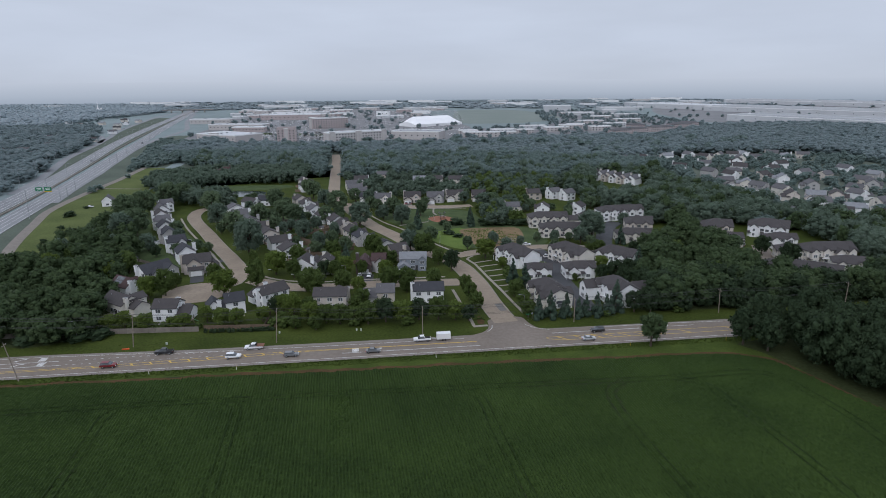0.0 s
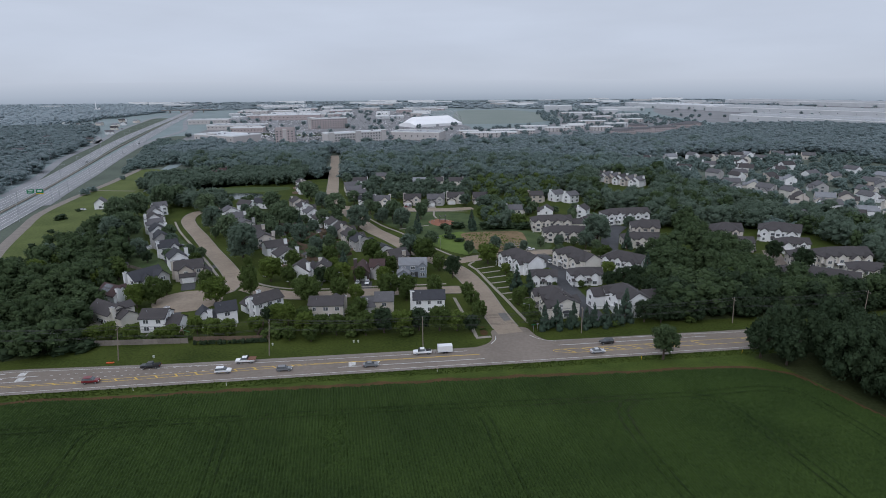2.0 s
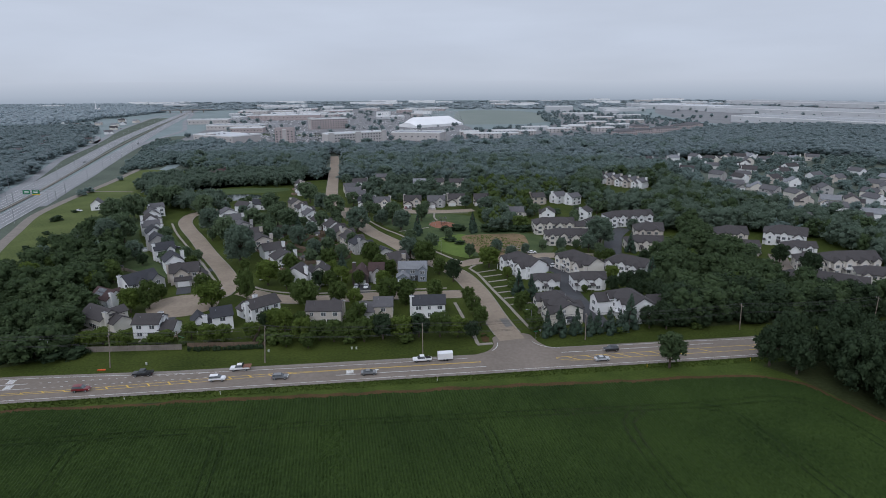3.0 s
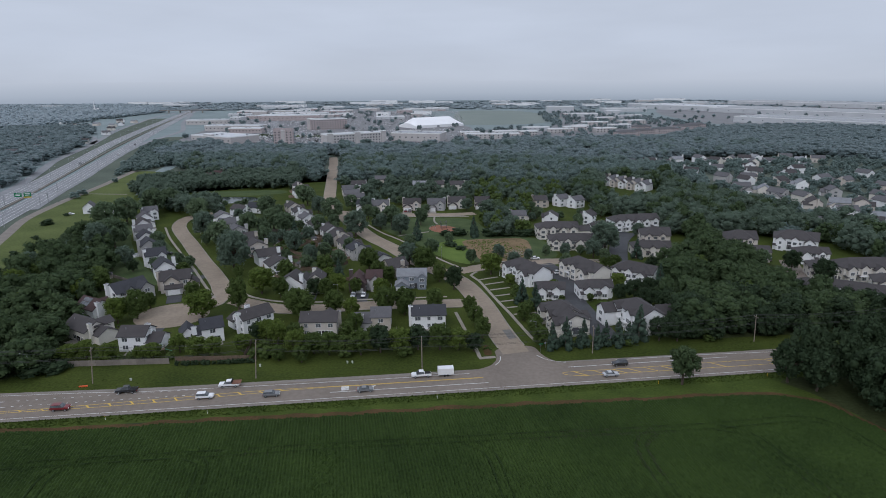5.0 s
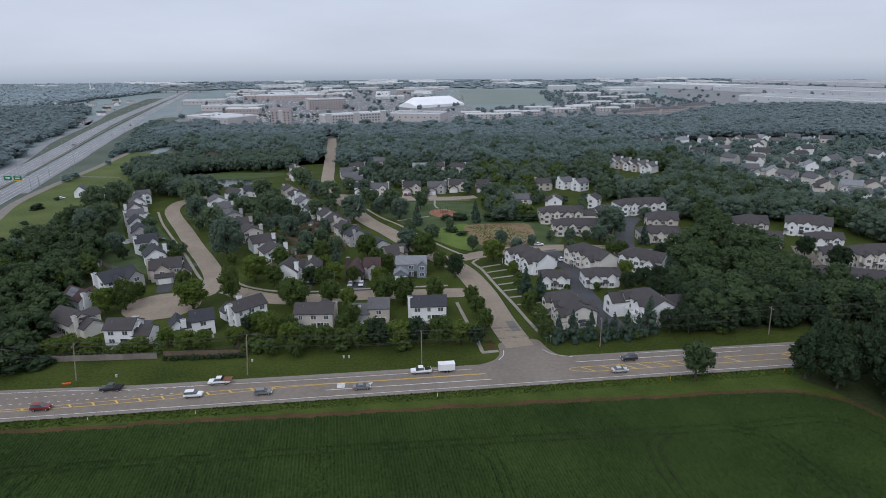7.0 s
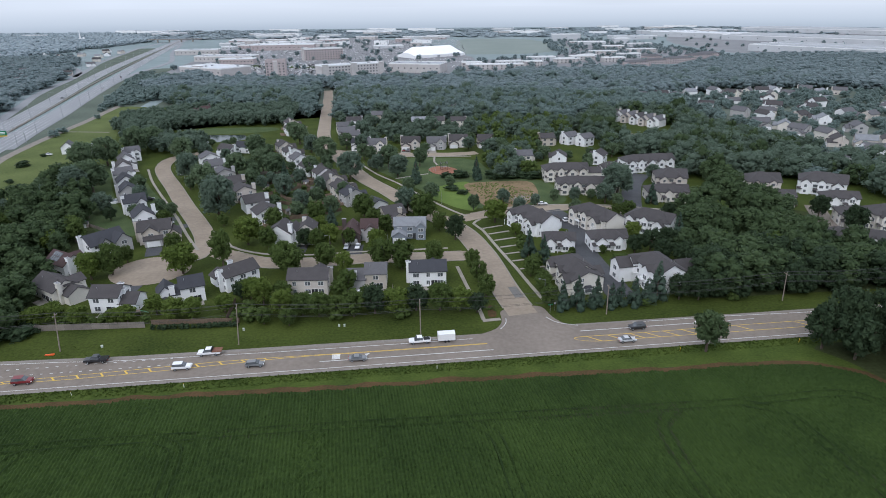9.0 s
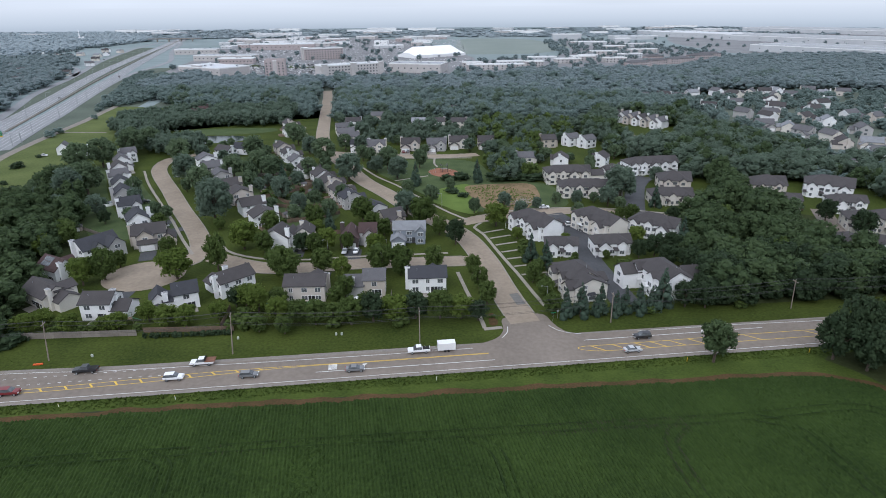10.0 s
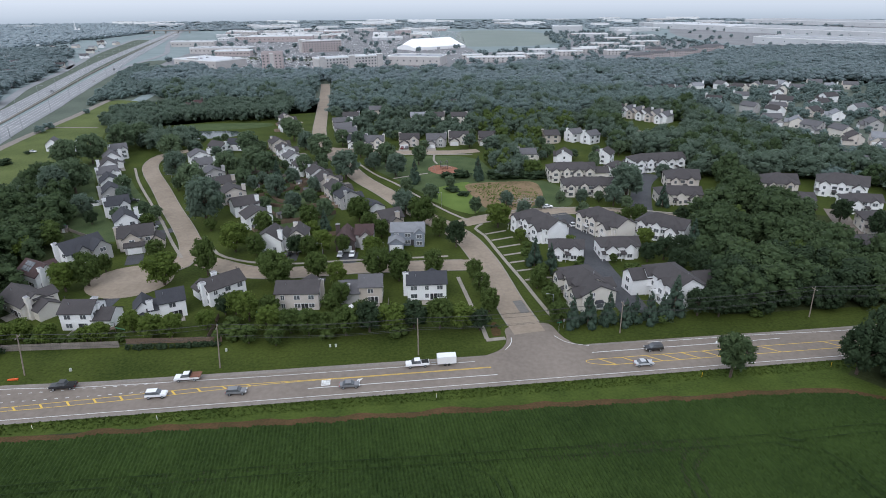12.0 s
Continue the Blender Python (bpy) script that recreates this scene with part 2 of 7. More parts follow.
def strip(geo, line, left, right, z, drop=0.0):
    """A band along a line, between two distances to its left (plus) and right (minus)."""
    n = sides(line)
    lo, hi = line[:, :2] + n * np.reshape(right, (-1, 1)), line[:, :2] + n * np.reshape(left, (-1, 1))
    i = len(geo.v)
    k = len(line)
    geo.v += [(*p, z) for p in lo] + [(*p, z) for p in hi]
    geo.f += [(i + a, i + a + 1, i + k + a + 1, i + k + a) for a in range(k - 1)]
    if drop:
        geo.v += [(*p, z - drop) for p in lo] + [(*p, z - drop) for p in hi]
        geo.f += [(i + 2 * k + a, i + 2 * k + a + 1, i + a + 1, i + a) for a in range(k - 1)]
        geo.f += [(i + k + a, i + k + a + 1, i + 3 * k + a + 1, i + 3 * k + a) for a in range(k - 1)]
    return geo


def sheet(name, pts, z, mat, label, category="ground"):
    """A flat patch of ground with a rounded outline."""
    pts = [q[:2] for q in pts]
    p = np.array(pts, float)
    for _ in range(2):
        q = np.roll(p, -1, 0)
        p = np.stack([0.8 * p + 0.2 * q, 0.2 * p + 0.8 * q], 1).reshape(-1, 2)
    g = Geo()
    g.face(*[(x, y, z) for x, y in p])
    me = bpy.data.meshes.new(name)
    bm = bmesh.new()
    bm.faces.new([bm.verts.new(q) for q in g.v])
    bmesh.ops.triangulate(bm, faces=bm.faces[:])
    for f in bm.faces:
        f.normal_update()
        if f.normal.z < 0:
            f.normal_flip()
    bm.to_mesh(me)
    me.materials.append(mat)
    return tagged(new(name, me), label, category, kind="structure")


# ---- what stands where: a map of taken ground, in cells of 2 m ----
GX, GY, CELL = -700, 40, 2.0
taken = np.zeros((800, 700), bool)


def take(x, y, r):
    i0, i1 = int((x - r - GX) / CELL), int((x + r - GX) / CELL) + 1
    j0, j1 = int((y - r - GY) / CELL), int((y + r - GY) / CELL) + 1
    for i in range(max(i0, 0), min(i1 + 1, 800)):
        for j in range(max(j0, 0), min(j1 + 1, 700)):
            if (GX + i * CELL - x) ** 2 + (GY + j * CELL - y) ** 2 <= r * r:
                taken[i, j] = True


def take_line(line, half):
    for p in line:
        take(p[0], p[1], half)


def inside(x, y, poly):
    hit = False
    for (x0, y0), (x1, y1) in zip(poly, poly[1:] + poly[:1]):
        if (y0 > y) != (y1 > y) and x < (x1 - x0) * (y - y0) / (y1 - y0) + x0:
            hit = not hit
    return hit


def take_poly(poly):
    xs, ys = [p[0] for p in poly], [p[1] for p in poly]
    for i in range(max(int((min(xs) - GX) / CELL), 0), min(int((max(xs) - GX) / CELL) + 1, 800)):
        for j in range(max(int((min(ys) - GY) / CELL), 0), min(int((max(ys) - GY) / CELL) + 1, 700)):
            if inside(GX + i * CELL, GY + j * CELL, poly):
                taken[i, j] = True


def free(x, y):
    i, j = int((x - GX) / CELL + 0.5), int((y - GY) / CELL + 0.5)
    return not (0 <= i < 800 and 0 <= j < 700 and taken[i, j])


# ---- ground ----
g = Geo()
g.face((-4800, -900, 0), (4800, -900, 0), (4800, 4800, 0), (-4800, 4800, 0))
tagged(part("ground", g, PLAIN), "wide flat plain reaching the horizon, haze painted into its colour", "ground", kind="structure")
sheet("lawns", [(-345, 147.2), (-258.1, 168.4), (-121.2, 166.9), (-0.2, 175.8), (125.7, 190), (219.1, 198.7), (400.1, 310.4), (454.3, 647.7), (199.4, 698.9), (0.8, 573), (-209.7, 593.4), (-240.4, 442.8), (-195.1, 258.7)], 0.03, GRASS, "dark green mown grass between the houses")
sheet("estate_lawns", [(176, 470), (205, 350), (290, 316), (440, 380), (470, 660), (180, 660)], 0.045, HAZED_VERGE, "green lawns of the far estate with haze painted into the grass", "lawn")
sheet("woodland_floor", [(-262, 600), (-240, 500), (-200, 480), (-110, 540), (0, 540), (200, 660), (450, 640), (950, 680), (1000, 1020), (500, 1090), (330, 890), (60, 822), (-290, 770)], 0.03, HAZED_VERGE, "green ground of the wide woods with haze painted into it", "ground")
sheet("park_lawn", [(-36, 367.7), (-21.8, 346.1), (-1.8, 314.1), (12.1, 292.9), (39.8, 299.7), (61.3, 300.7), (57.7, 339.5), (30.1, 351.3), (22.4, 390.9), (-19.8, 393.7)], 0.06, LAWN, "green park lawn beside the curving street", "lawn")
sheet("park_meadow", [(-2.8, 327.5), (4.2, 333.3), (15.2, 340.9), (19.1, 327.3), (20.1, 312.9), (17, 289.6), (8.1, 296.2), (2.1, 304.7), (-3.8, 311.1)], 0.09, BRIGHT_GRASS, "bright yellow-green unmown grass in the park", "lawn")
sheet("dirt_plot", [(12.2, 335.9), (30.1, 339), (48.8, 340), (48.7, 313.5), (39.7, 298.7), (30.8, 291), (21, 297.6), (16.1, 316.2)], 0.10, DIRT, "bare brown earth with rubble and weeds", "ground")
sheet("meadow", [(-190.8, 248), (-224, 310), (-246, 360), (-260, 397), (-270, 437), (-277, 480), (-284, 532), (-298, 614), (-256, 600), (-240, 497), (-216, 440), (-205, 375), (-181.1, 342.5), (-189.1, 290)], 0.05, MEADOW, "rough yellow-green meadow beside the trail", "meadow")
sheet("clearing", [(-248.3, 530.9), (-214.6, 549.9), (-205.3, 592.9), (-226.4, 617.1), (-253.6, 597.6)], 0.08, BRIGHT_GRASS, "small bright clearing among the trees", "meadow")
sheet("garden_lawns", [(-54.2, 265.2), (-40, 291.3), (-48.1, 308.2), (-66.5, 340.3), (-85.1, 374.9), (-108, 407.9), (-126.7, 396.5), (-107.7, 355.2), (-89, 318.6), (-68.4, 282.3)], 0.07, LAWN, "green back-garden lawns between rows of houses", "lawn")
sheet("garden_lawns", [(-113.5, 267.8), (-130.2, 283.1), (-149.2, 309.1), (-170.6, 346.2), (-188, 387.6), (-192, 366.5), (-174.6, 327.3), (-149, 284), (-130, 260.2)], 0.075, LAWN, "green back-garden lawns beside the wood", "lawn")
sheet("front_lawns", [(-113.5, 263.6), (-99.1, 267.2), (-113.6, 290.7), (-138.8, 325.4), (-155.8, 351.7), (-164.3, 352.2), (-143, 317.2), (-124, 287)], 0.08, LAWN, "green front lawns along the street", "lawn")
sheet("pond_bank", [(-189.1, 493.2), (-123.2, 498.6), (-114.7, 485), (-133.5, 473.7), (-182.4, 468.9)], 0.06, LAWN, "mown bank beside the pond", "lawn")
tagged(sheet("pond", [(-182.4, 466.7), (-135.6, 469.6), (-129.2, 449.8), (-154.4, 441), (-173.6, 444.5)], 0.08, WATER, "dark still pond among trees", "pond"), kind="structure")
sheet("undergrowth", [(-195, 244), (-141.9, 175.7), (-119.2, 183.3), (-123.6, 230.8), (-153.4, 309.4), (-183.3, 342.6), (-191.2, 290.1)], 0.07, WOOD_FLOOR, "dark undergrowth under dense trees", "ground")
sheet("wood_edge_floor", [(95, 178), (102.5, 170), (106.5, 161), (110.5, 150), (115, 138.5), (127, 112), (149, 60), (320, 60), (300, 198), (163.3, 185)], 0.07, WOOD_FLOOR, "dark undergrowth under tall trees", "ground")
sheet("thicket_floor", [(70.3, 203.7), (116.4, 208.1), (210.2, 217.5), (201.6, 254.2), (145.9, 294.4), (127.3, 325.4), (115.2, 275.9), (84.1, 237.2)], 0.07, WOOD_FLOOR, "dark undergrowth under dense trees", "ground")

# ---- the main road and its markings ----
ANGLE = math.atan(0.111)
EU, EN = (math.cos(ANGLE), math.sin(ANGLE)), (-math.sin(ANGLE), math.cos(ANGLE))


def road(u, v, z=0.0):
    return (u * EU[0] + v * EN[0], 177.6 + u * EU[1] + v * EN[1], z)


def along(u0, u1, step=6.0):
    n = max(2, int(abs(u1 - u0) / step) + 1)
    return np.array([road(u0 + (u1 - u0) * k / (n - 1), 0)[:2] for k in range(n)])


def uvstrip(geo, u0, u1, v0a, v1a, v0b, v1b, z):
    """A band from u0 to u1, whose edges go from v0a, v1a to v0b, v1b."""
    n = max(2, int(abs(u1 - u0) / 5.0) + 1)
    line = along(u0, u1, abs(u1 - u0) / (n - 1) + 1e-6)
    k = np.linspace(0, 1, len(line))
    return strip(geo, line, v1a + (v1b - v1a) * k, v0a + (v0b - v0a) * k, z)


def chain(geo, pts, width, z):
    """A painted line through (u, v) points."""
    for (u0, v0), (u1, v1) in zip(pts, pts[1:]):
        uvstrip(geo, u0, u1, v0 - width / 2, v0 + width / 2, v1 - width / 2, v1 + width / 2, z)
    return geo


g = Geo()
for u0, u1, a, b, c, d in ((-900, -122, -5.9, 8.2, -5.9, 8.2), (-122, -78, -5.9, 8.2, -5.9, 5.6), (-78, 12, -5.9, 5.6, -5.9, 4.6), (12, 36, -5.9, 4.6, -5.9, 7.4), (36, 96, -5.9, 7.4, -5.9, 6.9), (96, 900, -5.9, 6.9, -5.9, 5.6)):
    uvstrip(g, u0, u1, a, b, c, d, 0.10)
main_road = tagged(part("road_main", g, ASPHALT), "worn grey asphalt main road with turn lanes", "road", kind="structure")
g = Geo()
for u0, u1, a, b in ((-900, -122, 9.2, 9.2), (-122, -78, 9.2, 7.0), (-78, -36, 7.0, 6.6), (-36, 13, 6.6, 6.2)):
    uvstrip(g, u0, u1, 4.2, a, 4.2, b, 0.085)
uvstrip(g, -900, 900, -6.9, -5.6, -6.9, -5.6, 0.085)
uvstrip(g, 40, 96, 6.4, 8.1, 6.4, 7.7, 0.085)
uvstrip(g, 96, 900, 5.2, 7.7, 5.2, 7.2, 0.085)
tagged(part("road_shoulder", g, GRAVEL), "pale gravel shoulder along the main road", "road shoulder", kind="structure")
take_line(along(-800, 95, 3.0), 13.0)
take_line(along(95, 800, 3.0), 9.5)

g = Geo()
chain(g, [(-900, 7.6), (-122, 7.6), (-96, 6.3), (-84, 5.1), (-62, 4.5), (-40, 4.0), (-10, 3.8), (10, 3.85)], 0.15, 0.115)
chain(g, [(-900, -5.3), (900, -5.4)], 0.16, 0.115)
chain(g, [(56, 6.9), (84, 6.8), (106, 5.9), (900, 5.2)], 0.16, 0.115)
chain(g, [(-30, -2.15), (14.5, -2.3)], 0.2, 0.116)
chain(g, [(40, 4.05), (75, 4.1)], 0.2, 0.116)
chain(g, [(83, 4.2), (91, 4.3)], 0.18, 0.116)
for corner in ([(39.3, 189.3), (35.3, 190.4), (33, 191.9), (31.2, 194.3)], [(17.6, 187.7), (18.8, 189.6), (19.5, 191.4), (19.7, 193.7)]):
    strip(g, smooth_line(corner, 0.8), 0.09, -0.09, 0.116)
chain(g, [(-175, 4.1), (-117, 4.0)], 0.18, 0.116)
chain(g, [(-175, 0.9), (-115, 1.0)], 0.18, 0.116)
for k in range(22):
    for v in (4.0 + 0.015 * k, 1.05 + 0.008 * k):
        u = -114 + 2.3 * k
        uvstrip(g, u, u + 0.75, v, v + 0.17, v, v + 0.17, 0.116)
tagged(part("white_lines", g, WHITE_LINE), "white painted edge and lane lines", "road marking", kind="structure")
g = Geo()
YELLOW_N = [(-180, -1.5), (-106, -1.2), (-80, -0.05), (-56, 1.2), (-44, 1.35), (-30, 1.2), (-22, 1.05), (13.5, 1.05)]
YELLOW_S = [(-180, -2.2), (-90, -2.1), (-73, -1.45), (-61, -0.7), (-50, 0.05), (-40, 0.7), (-30, 0.92), (-22, 0.78), (13.5, 0.78)]
chain(g, YELLOW_N, 0.17, 0.116), chain(g, YELLOW_S, 0.17, 0.116)


def between(line, u):
    return float(np.interp(u, [p[0] for p in line], [p[1] for p in line]))


for k in range(14):
    u = -116.5 + 5.55 * k
    a, b = between(YELLOW_N, u), between(YELLOW_S, u + 1.2)
    if a - b > 0.35:
        g.face(road(u + 1.0, b, 0.117), road(u + 1.5, b, 0.117), road(u + 0.25, a, 0.117), road(u - 0.25, a, 0.117))
ISLAND_N = [(37.2, 0.6), (37.8, 0.85), (39.4, 1.05), (46, 1.0), (60, 1.05), (84, 1.4), (900, 1.6)]
ISLAND_S = [(37.2, 0.1), (37.7, -0.4), (39, -0.95), (41, -1.5), (43.5, -1.85), (60, -1.85), (900, -1.9)]
chain(g, ISLAND_N, 0.18, 0.116), chain(g, ISLAND_S, 0.18, 0.116)
g.face(road(37.1, 0.05, 0.117), road(37.3, 0.05, 0.117), road(37.3, 0.65, 0.117), road(37.1, 0.65, 0.117))
for u in (40.4, 46.2, 52.4, 56.8, 62.0, 67.5, 73.5, 83.5, 101.0):
    g.face(road(u + 3.4, -1.85, 0.117), road(u + 3.85, -1.85, 0.117), road(u + 0.45, 1.05, 0.117), road(u, 1.05, 0.117))
tagged(part("yellow_lines", g, YELLOW_LINE), "yellow centre lines with hatched islands", "road marking", kind="structure")


def turn_arrow(u, v, turn):
    """A painted lane arrow that bends across the road."""
    g = Geo()
    bend = [(-1.9, -0.75), (-0.9, -0.7), (-0.2, -0.35), (0.25, 0.15), (0.7, 0.45)]
    for (a, b), (c, d) in zip(bend, bend[1:]):
        g.face(*[road(u + turn * p, v + turn * q, 0.118) for p, q in ((a, b - 0.16), (c, d - 0.16), (c, d + 0.16), (a, b + 0.16))])
    g.face(*[road(u + turn * p, v + turn * q, 0.118) for p, q in ((0.15, 0.75), (0.75, -0.1), (1.5, 0.85))])
    return tagged(part("lane_arrow", g, WHITE_LINE), "white painted turn arrow on the asphalt", "road marking", "lane arrows", "structure")


turn_arrow(-18.9, -0.65, 1), turn_arrow(74.6, 5.2, -1), turn_arrow(-129.5, 5.9, -1), turn_arrow(-128.5, 2.5, -1)
for u, v in ((-26.0, -0.35), (81, 5.4), (-122.4, 5.8), (-121.4, 2.5)):
    g = Geo()
    for k in range(5):
        uvstrip(g, u - 1.05, u + 1.05, v - 1.15 + 0.48 * k, v - 0.8 + 0.48 * k, v - 1.15 + 0.48 * k, v - 0.8 + 0.48 * k, 0.118)
    tagged(part("lane_word_bars", g, WHITE_LINE), "white painted lane word on the asphalt", "road marking", "lane words", "structure")

# ---- the streets of the estate ----
SIDE = smooth_line([(25, 196), (22.9, 205.5), (20.9, 216), (19.4, 226), (17.4, 239), (14.7, 251), (11.6, 262), (6.5, 273), (-3, 286.5), (-13.3, 303), (-24, 323), (-38.5, 347.5), (-55, 386), (-69.5, 418), (-79.5, 461), (-87.5, 512), (-99, 588), (-111, 666), (-119, 712)])
STREET_A = smooth_line([(16, 241), (-10, 239.5), (-25, 239), (-40, 236.5), (-52, 235.3), (-62, 236.5), (-71, 240.5), (-80, 246)])
LEFT = smooth_line([(-97, 231), (-87, 243), (-89, 258), (-99.5, 278), (-113.5, 301), (-132, 333), (-147, 358), (-156, 377), (-158, 397), (-146, 412)])
BRANCH = smooth_line([(10, 280.8), (22.3, 287.3), (36.8, 291.2), (46.6, 293.1), (61.3, 295.4), (74.4, 291.9), (89.4, 287.6), (109.5, 280.2)])
PARK_STREET = smooth_line([(-64.6, 411.3), (-44.1, 404.7), (-29.9, 401.1), (-10.7, 400.8), (8.4, 400.1), (24.4, 404.2)])
TOWN_STREET = smooth_line([(128.9, 467.6), (133.4, 446.7), (126.5, 428.9)])
COURT_A = smooth_line([(49.5, 291.1), (53.4, 278.8), (54.7, 260.5), (53.6, 240.4), (55.4, 222.2), (56.8, 206.1)])
COURT_B = smooth_line([(84.6, 289.4), (90.5, 309.3), (98.5, 333.1), (108.3, 349.8)])
COURT_C = smooth_line([(166.7, 293.4), (160.8, 277.7), (154.9, 256.2)])
take_line(SIDE[SIDE[:, 1] > 415], 11.5)
streets = []
for name, line, half, mat, label in (("street", SIDE, 4.4, CONCRETE_ROAD, "tan concrete street curving through the estate"), ("street", STREET_A, 4.2, CONCRETE_ROAD, "tan concrete street behind the front houses"), ("street", LEFT, 3.8, CONCRETE_ROAD, "tan concrete street between two rows of houses"), ("street", BRANCH, 4.0, CONCRETE_ROAD, "tan concrete side street to the town houses"), ("street", PARK_STREET, 4.2, CONCRETE_ROAD, "tan concrete street facing the park"), ("street", TOWN_STREET, 4.5, CONCRETE_ROAD, "tan concrete street end among trees"), ("driveway", COURT_A, 4.5, DARK_ASPHALT, "dark asphalt court between town houses"), ("driveway", COURT_B, 4.5, DARK_ASPHALT, "dark asphalt court between town houses"), ("driveway", COURT_C, 4.0, ASPHALT, "grey asphalt drive between town houses")):
    z = 0.12 + 0.006 * len(streets)
    ob = tagged(part(name, strip(Geo(), line, half, -half, z), mat), label, name, "streets of the estate", "structure")
    streets.append(ob)
    take_line(line, half + 1.0)
    if mat is CONCRETE_ROAD:
        g = Geo()
        for s in (-1, 1):
            strip(g, line[1:-1], s * (half + 0.12) + 0.15, s * (half + 0.12) - 0.15, z + 0.10, 0.2)
        tagged(part("kerb", g, CONCRETE), "low pale concrete kerb along the street", "kerb", "kerbs", "structure")
# joints between the slabs of the concrete streets
g = Geo()
for line, half in ((SIDE, 4.4), (LEFT, 3.8), (STREET_A, 4.2)):
    n = sides(line)
    for k in range(1, len(line) - 1):
        p, q = line[k] + n[k] * half, line[k] - n[k] * half
        d = (line[k + 1] - line[k - 1]) / np.linalg.norm(line[k + 1] - line[k - 1]) * 0.028
        g.face((*(p - d), 0.185), (*(q - d), 0.185), (*(q + d), 0.185), (*(p + d), 0.185))
    strip(g, line, 0.035, -0.035, 0.186)
tagged(part("road_seams", g, SEAL), "dark tar seams between concrete slabs", "road marking", kind="structure")
tagged(part("road_patch", Geo().face((23.9, 206.6, 0.19), (26.7, 207.2, 0.19), (25.2, 214.6, 0.19), (22.4, 214, 0.19)), DARK_PATCH), "darker asphalt repair patch in the street", "road patch", kind="structure")
# the mouth of the side street and the round end of the cul-de-sac
sheet("street_mouth", [road(6, 3.5), road(6, 5.2), road(13, 6.0), road(17.5, 8.2), road(20, 12), (18.2, 199.4), (31, 202), road(34.6, 13), road(37, 8.4), road(41, 7.0), road(50, 6.9), road(50, 3)], 0.105, ASPHALT, "grey asphalt mouth of the side street", "road")
g = Geo()
g.face(*[(-97.9 + 13.2 * math.cos(k * math.tau / 40), 230.4 + 12.2 * math.sin(k * math.tau / 40), 0.15) for k in range(40)])
tagged(part("cul_de_sac", g, CONCRETE_ROAD), "round tan concrete end of the street", "road", kind="structure")
take(-97.9, 230.4, 14)
SIDEWALK_A = smooth_line([(32.4, 205), (30, 215), (27.1, 228.7), (24.6, 238.8), (21.2, 253.5), (18.2, 267), (15, 274.8), (18, 280)])
SIDEWALK_B = smooth_line([(12.6, 284.6), (6, 293), (-6.2, 312.7), (-20.5, 338), (-32, 355), (-46, 383), (-57, 405)])
SIDEWALK_C = smooth_line([(-88.7, 248.6), (-98.2, 263.5), (-111, 285.3), (-124.8, 307.3), (-147, 343.2), (-161.7, 370.5)])
SIDEWALK_D = smooth_line([(-84, 263), (-77.6, 252.3), (-68.7, 246.4), (-57.9, 243.2), (-45, 243), (-32, 245), (-13, 246.5), (4, 248)])
SIDEWALK_E = smooth_line([(13.3, 193), (12.5, 199), (10.1, 212), (6.9, 231)])
SIDEWALK_F = smooth_line([(-21.8, 346.1), (-11.8, 351.7), (-4.7, 355.4)])
SIDEWALK_G = smooth_line([(-1.6, 394.6), (-1.7, 382.1), (0.3, 373.7)])
SIDEWALK_H = smooth_line([(25.9, 294.3), (47.6, 298.8), (74, 298), (98.1, 290.7)])
PARK_WALK = smooth_line([(-40, 397.1), (-10.7, 395.2), (20.4, 395.2)])
for line in (SIDEWALK_A, SIDEWALK_B, SIDEWALK_C, SIDEWALK_D, SIDEWALK_E, SIDEWALK_F, SIDEWALK_G, SIDEWALK_H, PARK_WALK):
    tagged(part("pavement", strip(Geo(), line, 0.58, -0.58, 0.17, 0.15), CONCRETE), "narrow pale concrete pavement across the grass", "pavement", "pavements", "structure")
    take_line(line, 1.8)

# dark green that paints the shade inside the wheel gaps
TRACK_SHADE = material("track_gap_shade", ((0.013, 0.025, 0.008), (0.028, 0.044, 0.014)), 0.9, scale=0.3, fine=2.0, spec=0.05)
# soil colour darkened to carry the shade between rows
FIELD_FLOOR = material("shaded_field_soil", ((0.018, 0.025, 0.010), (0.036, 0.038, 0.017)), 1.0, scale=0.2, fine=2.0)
for k, (x, y) in enumerate(((28.2, 228.5), (26.4, 235.4), (24.8, 242), (23.4, 248.4), (21.9, 255.4), (20.3, 262.4), (18.4, 268.8))):
    tagged(part("pavement", Geo().box(0, 9.0, -0.5, 0.5, 0.02, 0.12), CONCRETE, m=pose(x, y, 0, 0, 0, 12 + 2 * k)), "short pale garden path to a front door", "path", "garden paths", "structure")

# ---- soybean field, verge and ditch ----
sheet("verge", [road(-250, -6.5), road(-60, -6.5), road(60, -6.2), road(118, -6.0), (135, 178), (172, 90), (170, 50), (140, 50), (100, 150), (58.5, 156), (-40, 152), (-257.6, 134.8)], 0.02, TALL_GRASS, "green grass verge between road and field", "verge")
EDGE = [(-268, 138), (-116, 153.8), (-92, 155.2), (-62, 158.8), (-24, 161.4), (1.4, 163.4), (31, 165.8), (65, 168.2), (84, 169.4), (95, 168.6), (103, 164), (107.8, 156), (112, 146), (116, 137.7), (128, 112), (150, 60)]
g = Geo()
edge_line = smooth_line(EDGE, 2.0)
wob = np.array([noise.noise((p[0] * 0.15, p[1] * 0.15, 0)) for p in edge_line])
strip(g, edge_line, 0.6 + 1.3 * wob, -1.8 + 0.4 * wob, 0.06)
tagged(part("ditch_soil", g, SOIL), "reddish brown bare soil along the field edge", "ground", kind="structure")
